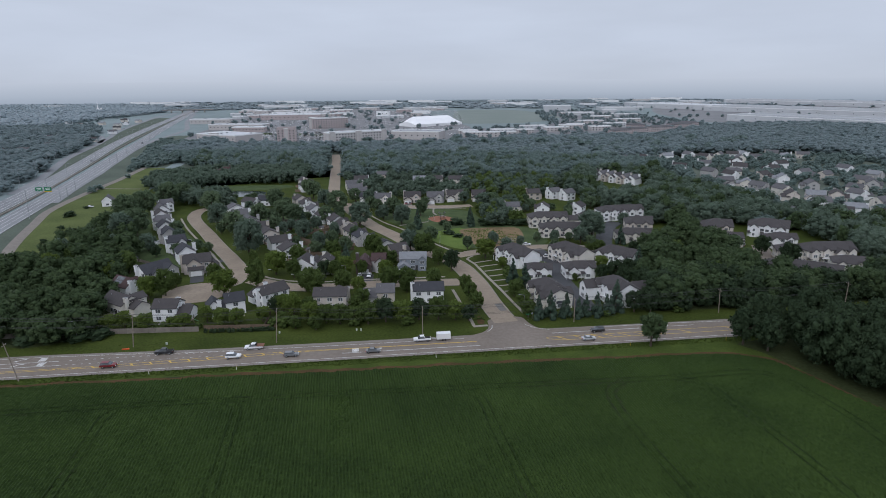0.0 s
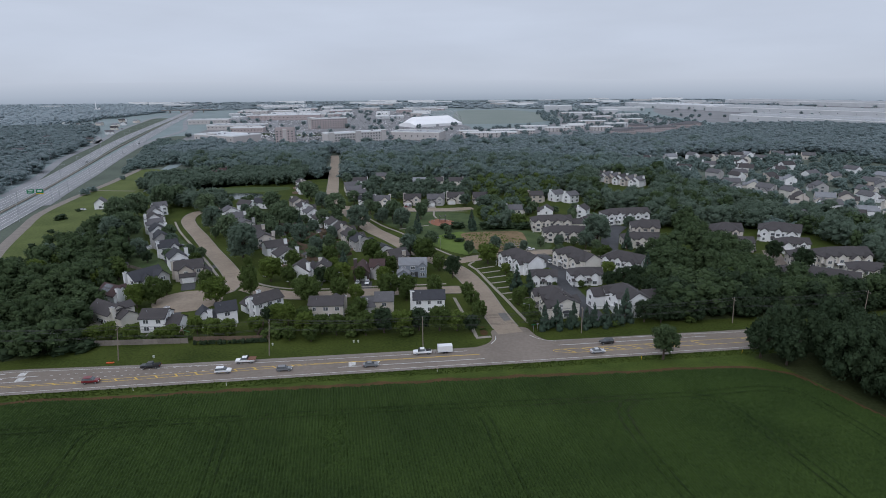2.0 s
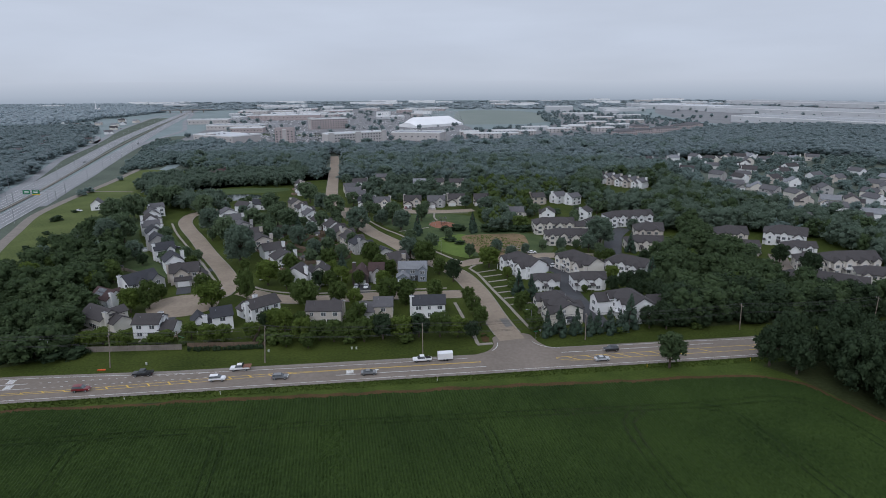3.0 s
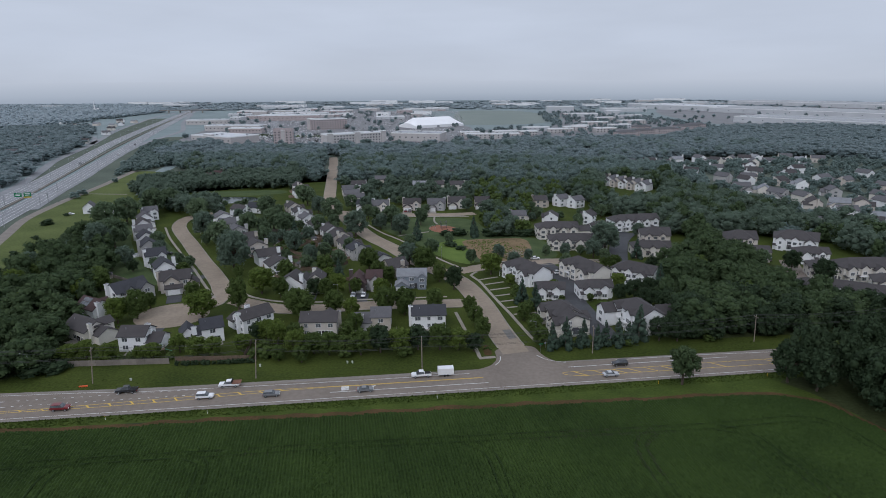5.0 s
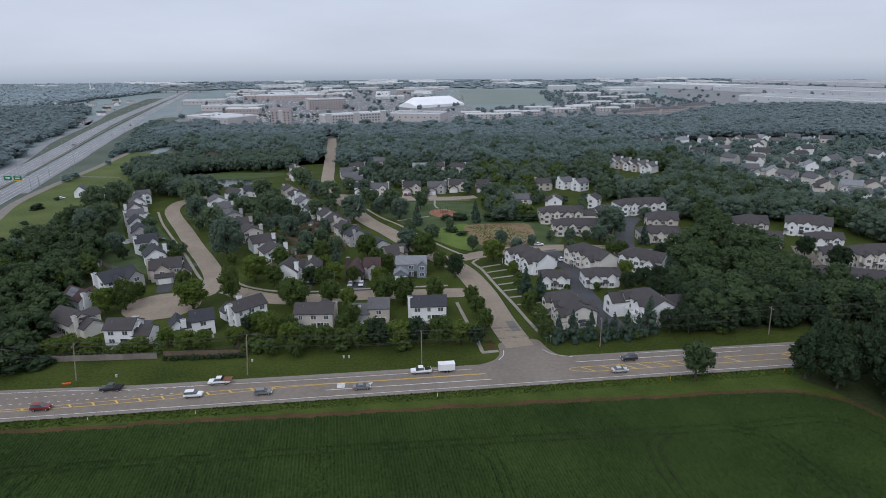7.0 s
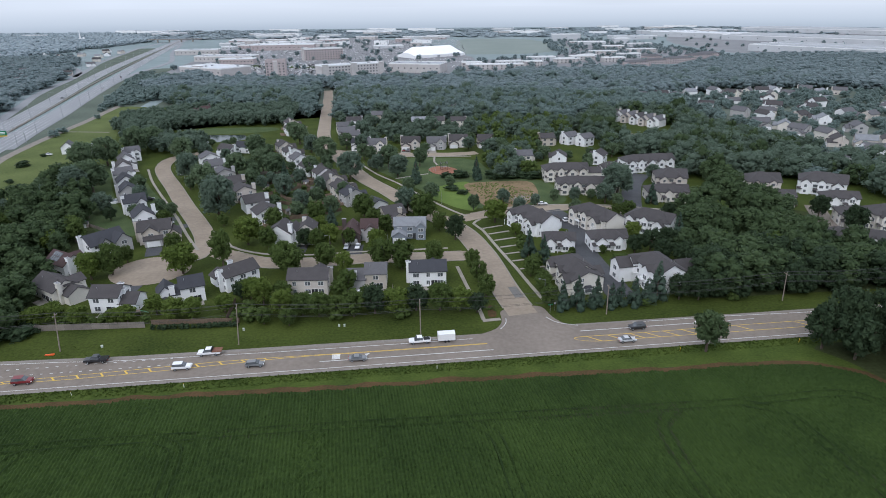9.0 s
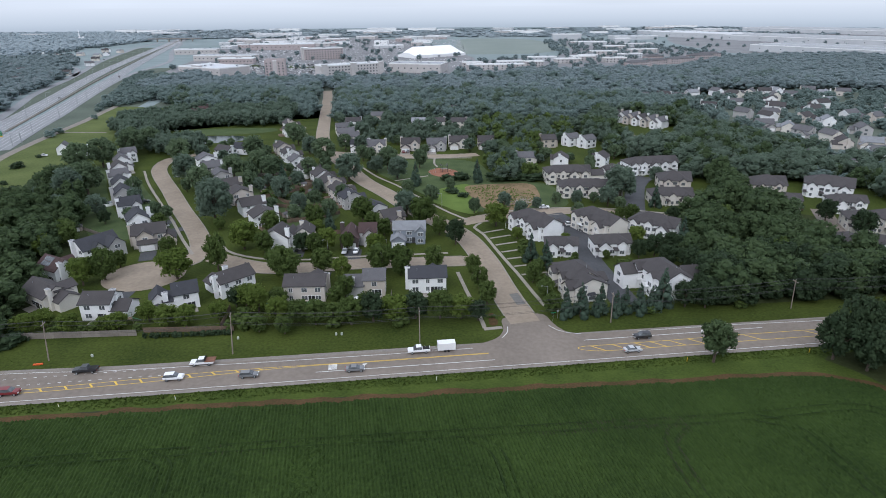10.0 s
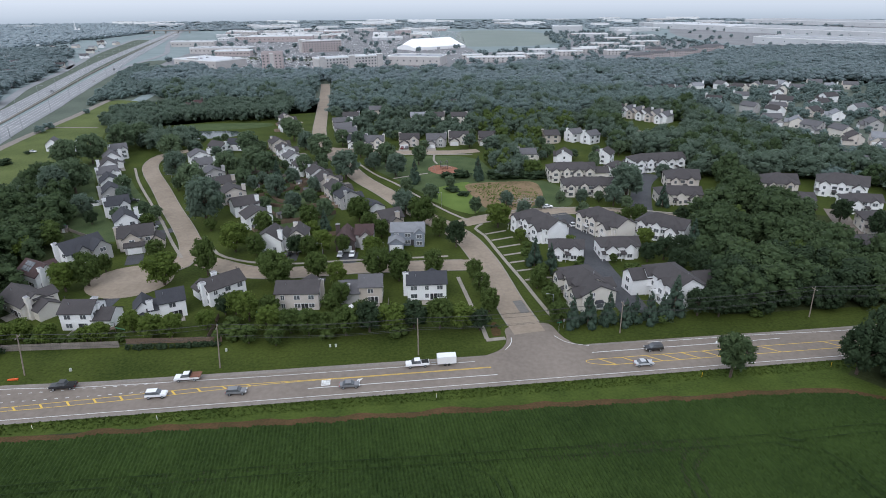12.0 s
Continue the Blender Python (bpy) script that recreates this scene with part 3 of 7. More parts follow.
field_poly = [tuple(p) for p in edge_line - sides(edge_line) * (1.3 - 0.6 * wob[:, None])] + [(160, -60), (-260, -60)]
TRAMS = [smooth_line(p, 1.0) for p in (
    [(-260, 117), (-150, 133), (-113.6, 138.4), (-85, 141), (-56, 143.6), (-26.4, 146.4), (2, 148.4), (36.4, 151.2), (69, 153.4), (86.4, 155.6), (93.9, 155.6), (98.5, 151.9), (101.4, 144.7), (104.5, 133), (105.8, 122.8), (108, 80)],
    [(-78, 80), (-80.4, 104.4), (-82.7, 121.6), (-84.6, 131.2), (-84.4, 137.4), (-79.6, 141.2)], [(-44, 80), (-47, 103.6), (-49.8, 123.1), (-51.7, 136.4), (-53.4, 140.6), (-57.5, 143)],
    [(24, 80), (19.7, 102.2), (17.1, 116), (14.7, 127.5), (13, 139.5), (11, 144.4), (6.5, 147.8)], [(57.5, 80), (53.1, 101.5), (49.4, 121.8), (47.8, 136), (47.4, 143), (48.6, 147.6), (53, 151.6)],
    [(88, 80), (85.4, 100.8), (83.3, 116.6), (80.4, 130.9), (77.5, 143.1), (74.4, 150), (68, 153)])]
tram_pts = np.vstack([np.vstack([l + sides(l) * s for s in (1.15, -1.15)]) for l in TRAMS])
track = np.zeros((1200, 320), bool)
for x, y in tram_pts:
    i, j = int((x + 300) * 2), int((y - 50) * 2)
    if 1 <= i < 1198 and 1 <= j < 318:
        track[i:i + 2, j - 1:j + 2] = True
xs = np.arange(-170, 150, 0.38)
ys = np.arange(92, 178, 0.46)
X, Y = np.meshgrid(xs, ys, indexing="ij")
rs = np.random.RandomState(4)
big = 0.10 * np.sin(X * 0.07 + 1.3 * np.sin(Y * 0.05)) + 0.07 * np.sin(Y * 0.11 + X * 0.03)
Z = 0.42 + np.where((np.arange(len(xs)) % 2 == 0)[:, None], 0.14, -0.14) + big + rs.uniform(-0.11, 0.11, X.shape)
XX = X - 0.17 * (Y - 120) + rs.uniform(-0.09, 0.09, X.shape)
ok = np.zeros(X.shape, bool)
for (ax, ay), (bx, by) in zip(field_poly, field_poly[1:] + field_poly[:1]):
    if ay != by:
        ok ^= ((ay > Y) != (by > Y)) & (XX < (bx - ax) * (Y - ay) / (by - ay) + ax)
ti, tj = np.clip(((XX + 300) * 2).astype(int), 0, 1199), np.clip(((Y - 50) * 2).astype(int), 0, 319)
Z = np.where(track[ti, tj], Z - 0.2, Z)
patch = np.exp(-((XX + 24 + 0.15 * (Y - 130)) / 2.6) ** 2 - ((Y - 136) / 12) ** 2)
Z = np.where(rs.rand(*X.shape) < 0.45 * patch, 0.08, Z)
verts = np.stack([XX, Y + rs.uniform(-0.18, 0.18, X.shape), Z], -1).reshape(-1, 3)
idx = np.arange(X.size).reshape(X.shape)
good = ok[:-1, :-1] & ok[1:, :-1] & ok[1:, 1:] & ok[:-1, 1:]
quads = np.stack([idx[:-1, :-1], idx[1:, :-1], idx[1:, 1:], idx[:-1, 1:]], -1)[good]
me = bpy.data.meshes.new("soybean_rows")
me.from_pydata(verts.tolist(), [], quads.tolist())
me.materials.append(CROP)
tagged(new("soybean_rows", me), "dark green soybean rows with tractor tracks", "crop field", kind="stuff")
# thin dark strips laid on the canopy in place of shaded wheel gaps
g = Geo()
for line in TRAMS:
    n = sides(line)
    for s in (1.15, -1.15):
        wheel = line + n * s
        i = len(g.v)
        for p, q in zip(wheel, n):
            x, y = p
            h = 0.50 + 0.10 * math.sin((x + 0.15 * (y - 120)) * 0.07 + 1.3 * math.sin(y * 0.05)) + 0.07 * math.sin(y * 0.11 + (x + 0.15 * (y - 120)) * 0.03)
            w = max(0.0, 0.10 + 0.16 * noise.noise((x * 0.3, y * 0.3, s)))
            g.v += [(x - w * q[0], y - w * q[1], h), (x + w * q[0], y + w * q[1], h)]
        g.f += [(i + 2 * k, i + 2 * k + 1, i + 2 * k + 3, i + 2 * k + 2) for k in range(len(wheel) - 1)]
tagged(part("wheel_tracks", g, TRACK_SHADE), "dark strips over the soybeans painting the shaded gaps of tractor tracks", "wheel track", kind="stuff")
g = Geo()
g.face((-4700, -880, 0.05), (4700, -880, 0.05), (4700, 92.5, 0.05), (-4700, 92.5, 0.05))
tagged(part("field_south", g, CROP), "dark green field behind the viewer", "crop field", kind="structure")
sheet("field_soil", [(-260, 60), (152, 60), (116.5, 137), (112.5, 146), (108, 156), (103, 164.5), (95, 169), (65, 168.6), (1.4, 163.8), (-62, 159), (-116, 154), (-268.4, 138)], 0.035, FIELD_FLOOR, "field floor under the soybeans, darkened to paint the gap shade", "ground")
take_poly([(-700, 40), (158, 40), (126, 112), (116, 138), (111, 150), (106, 163), (100, 170), (-700, 110)])

# rough grass tufts on the verges
V, F = [], []
for k in range(15000):
    if k % 2:
        u, v = rs.uniform(-150, 112), -7.0 - 3.5 * rs.rand() ** 1.5
    else:
        u, v = rs.uniform(-140, 120), 8.5 + 6.5 * rs.rand()
        if 6 < u < 45 or k % 6:
            continue
    x, y, _ = road(u, v)
    a, w, h = rs.rand() * math.tau, rs.uniform(0.12, 0.35), rs.uniform(0.1, 0.45 if k % 2 else 0.2)
    i = len(V)
    V += [(x - w * math.cos(a), y - w * math.sin(a), 0.02), (x + w * math.cos(a), y + w * math.sin(a), 0.02), (x + rs.uniform(-0.2, 0.2), y + rs.uniform(-0.2, 0.2), h)]
    F.append((i, i + 1, i + 2))
me = bpy.data.meshes.new("grass_tufts")
me.from_pydata(V, [], F)
me.materials.append(TALL_GRASS)
tagged(new("grass_tufts", me), "rough grass tufts along the road verges", "grass", kind="stuff")

# ---- highway, ramps and trail ----
HWY_OUT = smooth_line([(-243, 197), (-290, 362), (-330, 497), (-386, 663), (-437, 808), (-497, 993), (-574, 1253), (-694, 1672), (-790, 1990), (-1010, 2700), (-1330, 3700)], 20.0)
HWY_IN = smooth_line([(-216, 197), (-262, 345), (-289, 435), (-329, 566), (-371, 693), (-415, 833), (-499, 1093), (-630, 1523), (-752, 1930), (-975, 2670), (-1290, 3680)], 20.0)
g = Geo()
strip(g, HWY_OUT, 8.6, -7.6, 0.30, 0.4), strip(g, HWY_IN, 7.6, -8.2, 0.30, 0.4)
tagged(part("highway", g, HIGHWAY), "pale grey divided concrete highway", "highway", kind="structure")
g = Geo()
for line, offs in ((HWY_OUT, (7.9, 3.6, 0.0, -3.6, -7.0)), (HWY_IN, (7.0, 3.6, 0.0, -3.6, -7.5))):
    for o in offs:
        strip(g, line, o + 0.12, o - 0.12, 0.32)
tagged(part("highway_lines", g, WHITE_LINE), "white painted lane lines on the highway", "road marking", kind="structure")
g = Geo()
mid = smooth_line([(-230, 197), (-276, 353), (-309, 465), (-357, 612), (-404, 750), (-456, 913), (-535, 1173), (-661, 1597), (-770, 1960)], 20.0)
strip(g, mid, 0.4, -0.4, 1.1, 1.0)
tagged(part("median_barrier", g, CONCRETE), "low concrete barrier between the carriageways", "barrier", kind="structure")
RAMP_L = smooth_line([(-330, 462), (-356, 534), (-392, 618), (-424, 690), (-454, 777), (-475, 842), (-524, 975), (-583, 1126), (-650, 1350), (-703, 1535), (-756, 1800)], 15.0)
RAMP_R = smooth_line([(-277, 425), (-300, 495), (-322, 568), (-346, 640), (-393, 789), (-425, 915), (-446, 1050), (-470, 1150), (-561, 1378), (-677, 1721)], 15.0)
RAMP_SPUR = smooth_line([(-490, 880), (-522, 950), (-562, 1010), (-622, 1062), (-700, 1120)], 18.0)
g = Geo()
for line in (RAMP_L, RAMP_R, RAMP_SPUR):
    strip(g, line, 4.2, -4.2, 0.26, 0.3)
tagged(part("ramp", g, HIGHWAY), "pale concrete slip roads beside the highway", "road", kind="structure")
sheet("highway_median", [(-230, 197), (-262, 310), (-298, 430), (-340, 562), (-378, 680), (-422, 812), (-505, 1080), (-640, 1520), (-700, 1530), (-645, 1345), (-578, 1126), (-520, 975), (-472, 845), (-452, 777), (-421, 690), (-389, 618), (-352, 534), (-327, 462), (-290, 362), (-243.5, 197.3)], 0.04, HAZED_VERGE, "grassy strips between the carriageways and slip roads", "verge")
sheet("highway_verge", [(-207, 197), (-254, 345), (-281, 435), (-320, 566), (-362, 693), (-406, 833), (-440, 1000), (-380, 1000), (-320, 800), (-280, 640), (-262, 520), (-252, 430), (-232, 345), (-212, 300), (-180, 235), (-150, 190)], 0.04, HAZED_VERGE, "grassy bank between highway and trail", "verge")
TRAIL = smooth_line([(-162.8, 184.5), (-194, 246), (-224, 305), (-246, 357), (-261, 394.6), (-269.4, 434), (-276, 476), (-283, 530), (-291.6, 578.5), (-297, 612)])
TRAIL_SPUR = smooth_line([(-275, 486), (-255.2, 484), (-240, 482.5)])
tagged(part("trail", strip(strip(Geo(), TRAIL, 3.0, -3.0, 0.12), TRAIL_SPUR, 1.2, -1.2, 0.125), GRAVEL), "pale gravel trail beside the highway", "path", kind="structure")
for line, h in ((HWY_OUT, 14), (HWY_IN, 14), (RAMP_L, 8), (RAMP_R, 8), (RAMP_SPUR, 7), (TRAIL, 4.5), (TRAIL_SPUR, 3)):
    take_line(smooth_line(line[::3], 4.0), h)


# ---- houses ----
def gable(w, d, h, rise, axis, z0=0.0, ox=0.0, oy=0.0):
    """Walls of a block with two gables; the ridge runs along axis."""
    g = Geo()
    x0, x1, y0, y1 = ox - w / 2, ox + w / 2, oy - d / 2, oy + d / 2
    if axis == "x":
        g.face((x0, y0, z0), (x1, y0, z0), (x1, y0, h), (x0, y0, h)), g.face((x1, y1, z0), (x0, y1, z0), (x0, y1, h), (x1, y1, h))
        g.face((x0, y1, z0), (x0, y0, z0), (x0, y0, h), (x0, oy, h + rise), (x0, y1, h)), g.face((x1, y0, z0), (x1, y1, z0), (x1, y1, h), (x1, oy, h + rise), (x1, y0, h))
    else:
        g.face((x1, y0, z0), (x1, y1, z0), (x1, y1, h), (x1, y0, h)), g.face((x0, y1, z0), (x0, y0, z0), (x0, y0, h), (x0, y1, h))
        g.face((x0, y0, z0), (x1, y0, z0), (x1, y0, h), (ox, y0, h + rise), (x0, y0, h)), g.face((x1, y1, z0), (x0, y1, z0), (x0, y1, h), (ox, y1, h + rise), (x1, y1, h))
    return g


def gable_roof(w, d, h, rise, axis, ox=0.0, oy=0.0, over=0.4, thick=0.22):
    g = Geo()
    span = d / 2 if axis == "x" else w / 2
    run = (w if axis == "x" else d) / 2 + over
    drop = rise * over / span
    for s in (-1, 1):
        lo = [(-run, s * (span + over), h - drop), (run, s * (span + over), h - drop), (run, 0, h + rise), (-run, 0, h + rise)]
        pts = [Vector((a if axis == "x" else b, b if axis == "x" else a, c)) + Vector((ox, oy, 0.03)) for a, b, c in lo]
        up = [p + Vector((0, 0, thick)) for p in pts]
        flip = (s < 0) == (axis == "x")
        g.face(*(up if flip else up[::-1])), g.face(*(pts[::-1] if flip else pts))
        for k in range(4):
            q = (pts[k], pts[(k + 1) % 4], up[(k + 1) % 4], up[k])
            g.face(*(q if flip else q[::-1]))
    return g


def hip_roof(w, d, h, rise, ox=0.0, oy=0.0, over=0.4, thick=0.2):
    g = Geo()
    a, b = w / 2 + over, d / 2 + over
    r = max(a - b, 0.05)
    q = max(b - a, 0.05)
    base = [(-a, -b), (a, -b), (a, b), (-a, b)]
    for z in (h - 0.15,):
        lo = [Vector((x + ox, y + oy, z)) for x, y in base]
    mid = [p + Vector((0, 0, thick)) for p in lo]
    if a >= b:
        r0, r1 = Vector((ox - r, oy, h + rise)), Vector((ox + r, oy, h + rise))
        g.face(mid[0], mid[1], r1, r0), g.face(mid[2], mid[3], r0, r1), g.face(mid[1], mid[2], r1), g.face(mid[3], mid[0], r0)
    else:
        r0, r1 = Vector((ox, oy - q, h + rise)), Vector((ox, oy + q, h + rise))
        g.face(mid[1], mid[2], r1, r0), g.face(mid[3], mid[0], r0, r1), g.face(mid[0], mid[1], r0), g.face(mid[2], mid[3], r1)
    for k in range(4):
        g.face(lo[k], lo[(k + 1) % 4], mid[(k + 1) % 4], mid[k])
    g.face(*lo[::-1])
    return g


FRONT = "houses behind the main road"
DARK_GLASS = material("dark_door_glass", (0.03, 0.032, 0.035), 0.1, 0.3, 0.3, 1.0, spec=0.6)
FLUE_GREY = material("grey_flue_and_top_dimmer", (0.30, 0.30, 0.30), 0.8, 0.2)
shared = {}


def window_meshes(w, h):
    key = (round(w, 1), round(h, 1))
    if key not in shared:
        a, b, t = w / 2, h / 2, 0.11
        f = Geo().box(-a - t, a + t, -0.06, 0.02, -b - t, b + t)
        p = Geo().box(-a, a, -0.085, -0.05, -b, b)
        f.box(-0.05, 0.05, -0.11, -0.06, -b, b)
        shared[key] = f.mesh("window", TRIM), p.mesh("pane", GLASS)
    return shared[key]


FACES = {"front": (0, 0, -1), "back": (180, 0, 1), "left": (-90, -1, 0), "right": (90, 1, 0)}


def on_wall(block, face, s, z):
    """The pose of something on a wall of a block: s metres along from the middle."""
    ox, oy, w, d = block[:4]
    rz, nx, ny = FACES[face]
    base = Vector((ox + nx * w / 2, oy + ny * d / 2, z))
    return pose(*base, 0, 0, rz) @ pose(s, -0.004, 0)


def window(parent, block, face, s, z, w=1.5, h=1.3, fine=True):
    f, p = window_meshes(w, h)
    m = on_wall(block, face, s, z)
    if not fine:
        return part("window", p, None, parent, m=m)
    ob = part("window", f, None, parent, m=m)
    part("pane", p, None, ob)
    return ob


def garage_door(parent, block, face, s, w=4.6):
    key = ("garage", w)
    if key not in shared:
        g = Geo().box(-w / 2, w / 2, -0.05, 0.0, 0, 2.2)
        for k in range(4):
            g.box(-w / 2 + 0.08, w / 2 - 0.08, -0.09, -0.05, 0.06 + 0.54 * k, 0.54 + 0.54 * k)
        shared[key] = g.mesh("garage_door", TRIM)
    return part("garage_door", shared[key], None, parent, m=on_wall(block, face, s, 0.05))


def door(parent, block, face, s):
    if "door" not in shared:
        shared["door"] = Geo().box(-0.5, 0.5, -0.06, 0, 0, 2.1).box(-0.62, -0.5, -0.08, 0, 0, 2.2).box(0.5, 0.62, -0.08, 0, 0, 2.2).box(-0.62, 0.62, -0.08, 0, 2.1, 2.25).mesh("door", DARK_ASPHALT)
    return part("door", shared["door"], None, parent, m=on_wall(block, face, s, 0.1))


def deck(base, x, y, w=4.2, d=3.2):
    """A timber deck with a rail behind a house."""
    ob = part("deck", Geo().box(x - w / 2, x + w / 2, y - d / 2, y + d / 2, 0, 0.55), DECK_WOOD, base)
    part("rail", Geo().box(x - w / 2, x + w / 2, y + d / 2 - 0.08, y + d / 2, 0.55, 1.4), DECK_WOOD, ob)
    for s in (-1, 1):
        part("rail", Geo().box(x + s * (w / 2 - 0.04) - 0.04, x + s * (w / 2 - 0.04) + 0.04, y - d / 2, y + d / 2 - 0.08, 0.55, 1.4), DECK_WOOD, ob)


def drive(base, x, y, w, d, mat):
    m = base.matrix_basis @ pose(x, y, 0)
    ob = part("driveway", Geo().box(-w / 2, w / 2, -d / 2, d / 2, 0, 0.10), mat, m=m)
    return tagged(ob, "short driveway in front of a garage", "driveway", "driveways", "structure")


DECK_WOOD = material("weathered_deck_boards", (0.23, 0.17, 0.125), 0.9, 0.25, 0.4, 4.0)


def house(x, y, yaw, blocks, wall, roof, label, group="", chimney=(), garages=(), doors=(), fine=True, wins="FBLR", skip=(), category="house", walls=()):
    """A house of gabled blocks (ox, oy, w, d, wall height, rise, ridge axis)."""
    base = thing("house", label, category, pose(x, y, 0, 0, 0, yaw), group)
    for k, b in enumerate(blocks):
        ox, oy, w, d, h, rise, axis = b
        wm = WALLS[walls[k]] if walls else WALLS[wall]
        if axis == "hip":
            part("wall", Geo().box(ox - w / 2, ox + w / 2, oy - d / 2, oy + d / 2, 0, h), wm, base)
            part("roof", hip_roof(w, d, h, rise, ox, oy), ROOFS[roof], base)
        else:
            part("wall", gable(w, d, h, rise, axis, 0, ox, oy), wm, base)
            part("roof", gable_roof(w, d, h, rise, axis, ox, oy), ROOFS[roof], base)
        if k in skip:
            continue
        floors = [1.5, 4.1] if h > 4.6 else [1.5]
        if h > 7.2:
            floors = [1.5, 4.2, 6.9]
        for face, tag, width in (("front", "F", w), ("back", "B", w), ("left", "L", d), ("right", "R", d)):
            if tag not in wins or (k and tag != "F"):
                continue
            n = max(1, int(width / (3.6 if fine else 4.4)))
            for z in floors:
                for i in range(n):
                    s = (i + 0.5) * width / n - width / 2
                    if any(gk == k and gf == face and abs(gs - s) < 2.9 and z < 3 for gk, gf, gs in garages) or any(gk == k and gf == face and abs(gs - s) < 1.6 and z < 3 for gk, gf, gs in doors):
                        continue
                    window(base, b, face, s, z, (1.0, 1.6, 1.5, 1.8)[(i + k + int(abs(x))) % 4], 1.25, fine)
    for k, face, s in garages:
        garage_door(base, blocks[k], face, s)
    if group == FRONT:
        b = blocks[0]
        pd = part("patio_door", Geo().box(-1.1, 1.1, -0.07, 0.0, 0, 2.15), TRIM, base, m=on_wall(b, "back", b[2] * 0.17, 0.12))
        for s in (-0.52, 0.52):
            part("pane", Geo().box(s - 0.46, s + 0.46, -0.1, -0.07, 0.1, 2.05), DARK_GLASS, pd)
        g = part("patio", Geo().box(b[0] - 2.6, b[0] + 1.6, b[1] + b[3] / 2 + 0.05, b[1] + b[3] / 2 + 3.0, 0, 0.13), CONCRETE, base)
    for k, face, s in doors:
        door(base, blocks[k], face, s)
    for cx, cy, ch in chimney:
        c = part("chimney", Geo().box(cx - 0.75, cx + 0.75, cy - 0.5, cy + 0.5, 0, ch).box(cx - 0.85, cx + 0.85, cy - 0.6, cy + 0.6, ch - 0.3, ch + 0.05), WALLS[wall], base)
        # the grey slab is added to dim the overbright white chimney top
        part("flue", Geo().tube((cx, cy, ch), (cx, cy, ch + 0.4), 0.2, 0.2, 8).box(cx - 0.8, cx + 0.8, cy - 0.55, cy + 0.55, ch + 0.055, ch + 0.1), FLUE_GREY, c)
    for k, b in enumerate(blocks[:1]):
        if fine and y < 262:
            for s in (0.28,):
                part("vent_pipe", Geo().tube((b[0] + s * b[2], b[1] + 0.2 * b[3], b[4] + 0.2), (b[0] + s * b[2], b[1] + 0.2 * b[3], b[4] + b[5] * 0.75 + 0.5), 0.07, 0.07, 6), METAL, base)
    take(x, y, max(blocks[0][2], blocks[0][3]) * 0.62 + 1.0)
    if not fine:
        take(x, y - 11, 7.5)
    for b in blocks[1:]:
        p = base.matrix_basis @ Vector((b[0], b[1], 0))
        take(p[0], p[1], max(b[2], b[3]) * 0.55 + 0.5)
    return base


# the front row, backs towards the main road
house(-3, 219.3, 183, [(0, 0, 11.5, 7.6, 5.3, 2.3, "x"), (-2.0, -5.4, 6, 5, 3.0, 1.8, "y")], "white", "dark", "white two-storey house with a charcoal shingle roof", FRONT, [(6.2, 0.3, 7.6)], [(1, "front", 0)])
house(-22, 217.4, 182, [(-2.6, 0, 6.6, 7.4, 5.4, 2.3, "x"), (3.6, 0.4, 5.8, 7.0, 3.6, 2.4, "x")], "grey", "grey", "grey-tan split-level house with a brown-grey roof", FRONT, [(4.0, 3.6, 6.4)], walls=("tan", "grey"))
house(-40, 214, 181, [(0, 0, 12.2, 8.0, 5.4, 2.2, "x"), (-2, -6, 6.5, 5, 3.4, 2.0, "y")], "beige", "brown", "beige two-storey house with a brown shingle roof", FRONT, [(-6.2, -1.5, 7.0)])
house(-64.3, 218.9, 225, [(0, 0, 11.4, 7.6, 5.2, 2.3, "x"), (3.0, -5, 6, 4.5, 3.0, 1.7, "y")], "white", "brown", "white two-storey house with a brown roof and chimney", FRONT, [(6.2, 1.4, 7.4), (1.2, -1.6, 8.2)])
house(-77.5, 208.8, 205, [(-2.2, 0.4, 6.8, 7.0, 5.2, 2.4, "x"), (2.3, 0.2, 3.6, 6.2, 3.4, 1.9, "x"), (5.2, -0.4, 4.8, 6.4, 3.8, 2.3, "y"), (5.6, 3.6, 3.2, 2.0, 2.2, 0.7, "y")], "white", "dark", "white split-level house with a black shingle roof", FRONT, [(3.4, 3.0, 6.2)])
house(-97.4, 203.6, 180, [(0, 0, 8.6, 7.8, 5.2, 2.2, "x"), (-6.5, 0, 4.8, 7.2, 3.0, 2.0, "x")], "white", "brown", "white house with a dark brown roof and low garage wing", FRONT, [(-3.4, -0.9, 7.6), (-4.3, 0.4, 6.4)])
house(-118.5, 212.0, 147, [(0, 0, 13.0, 8.2, 4.2, 2.6, "x"), (-8.4, -1.2, 4.8, 6.4, 3.2, 1.9, "x"), (-4.2, -2.6, 5.0, 6.2, 5.2, 1.5, "y")], "cream", "brown", "cream house with a sloping brown shingle roof", FRONT, [(-7.0, 2.4, 7.0)])
base = house(-125.7, 229.9, 150, [(0, 0, 10.5, 7.6, 4.6, 2.8, "x"), (3.0, -4.6, 5, 4, 3.2, 2.0, "y")], "white", "maroon", "white house with a maroon roof and solar panels", FRONT, [(-5.6, 2.0, 7.2)])
slope = math.degrees(math.atan2(2.8, 3.8))
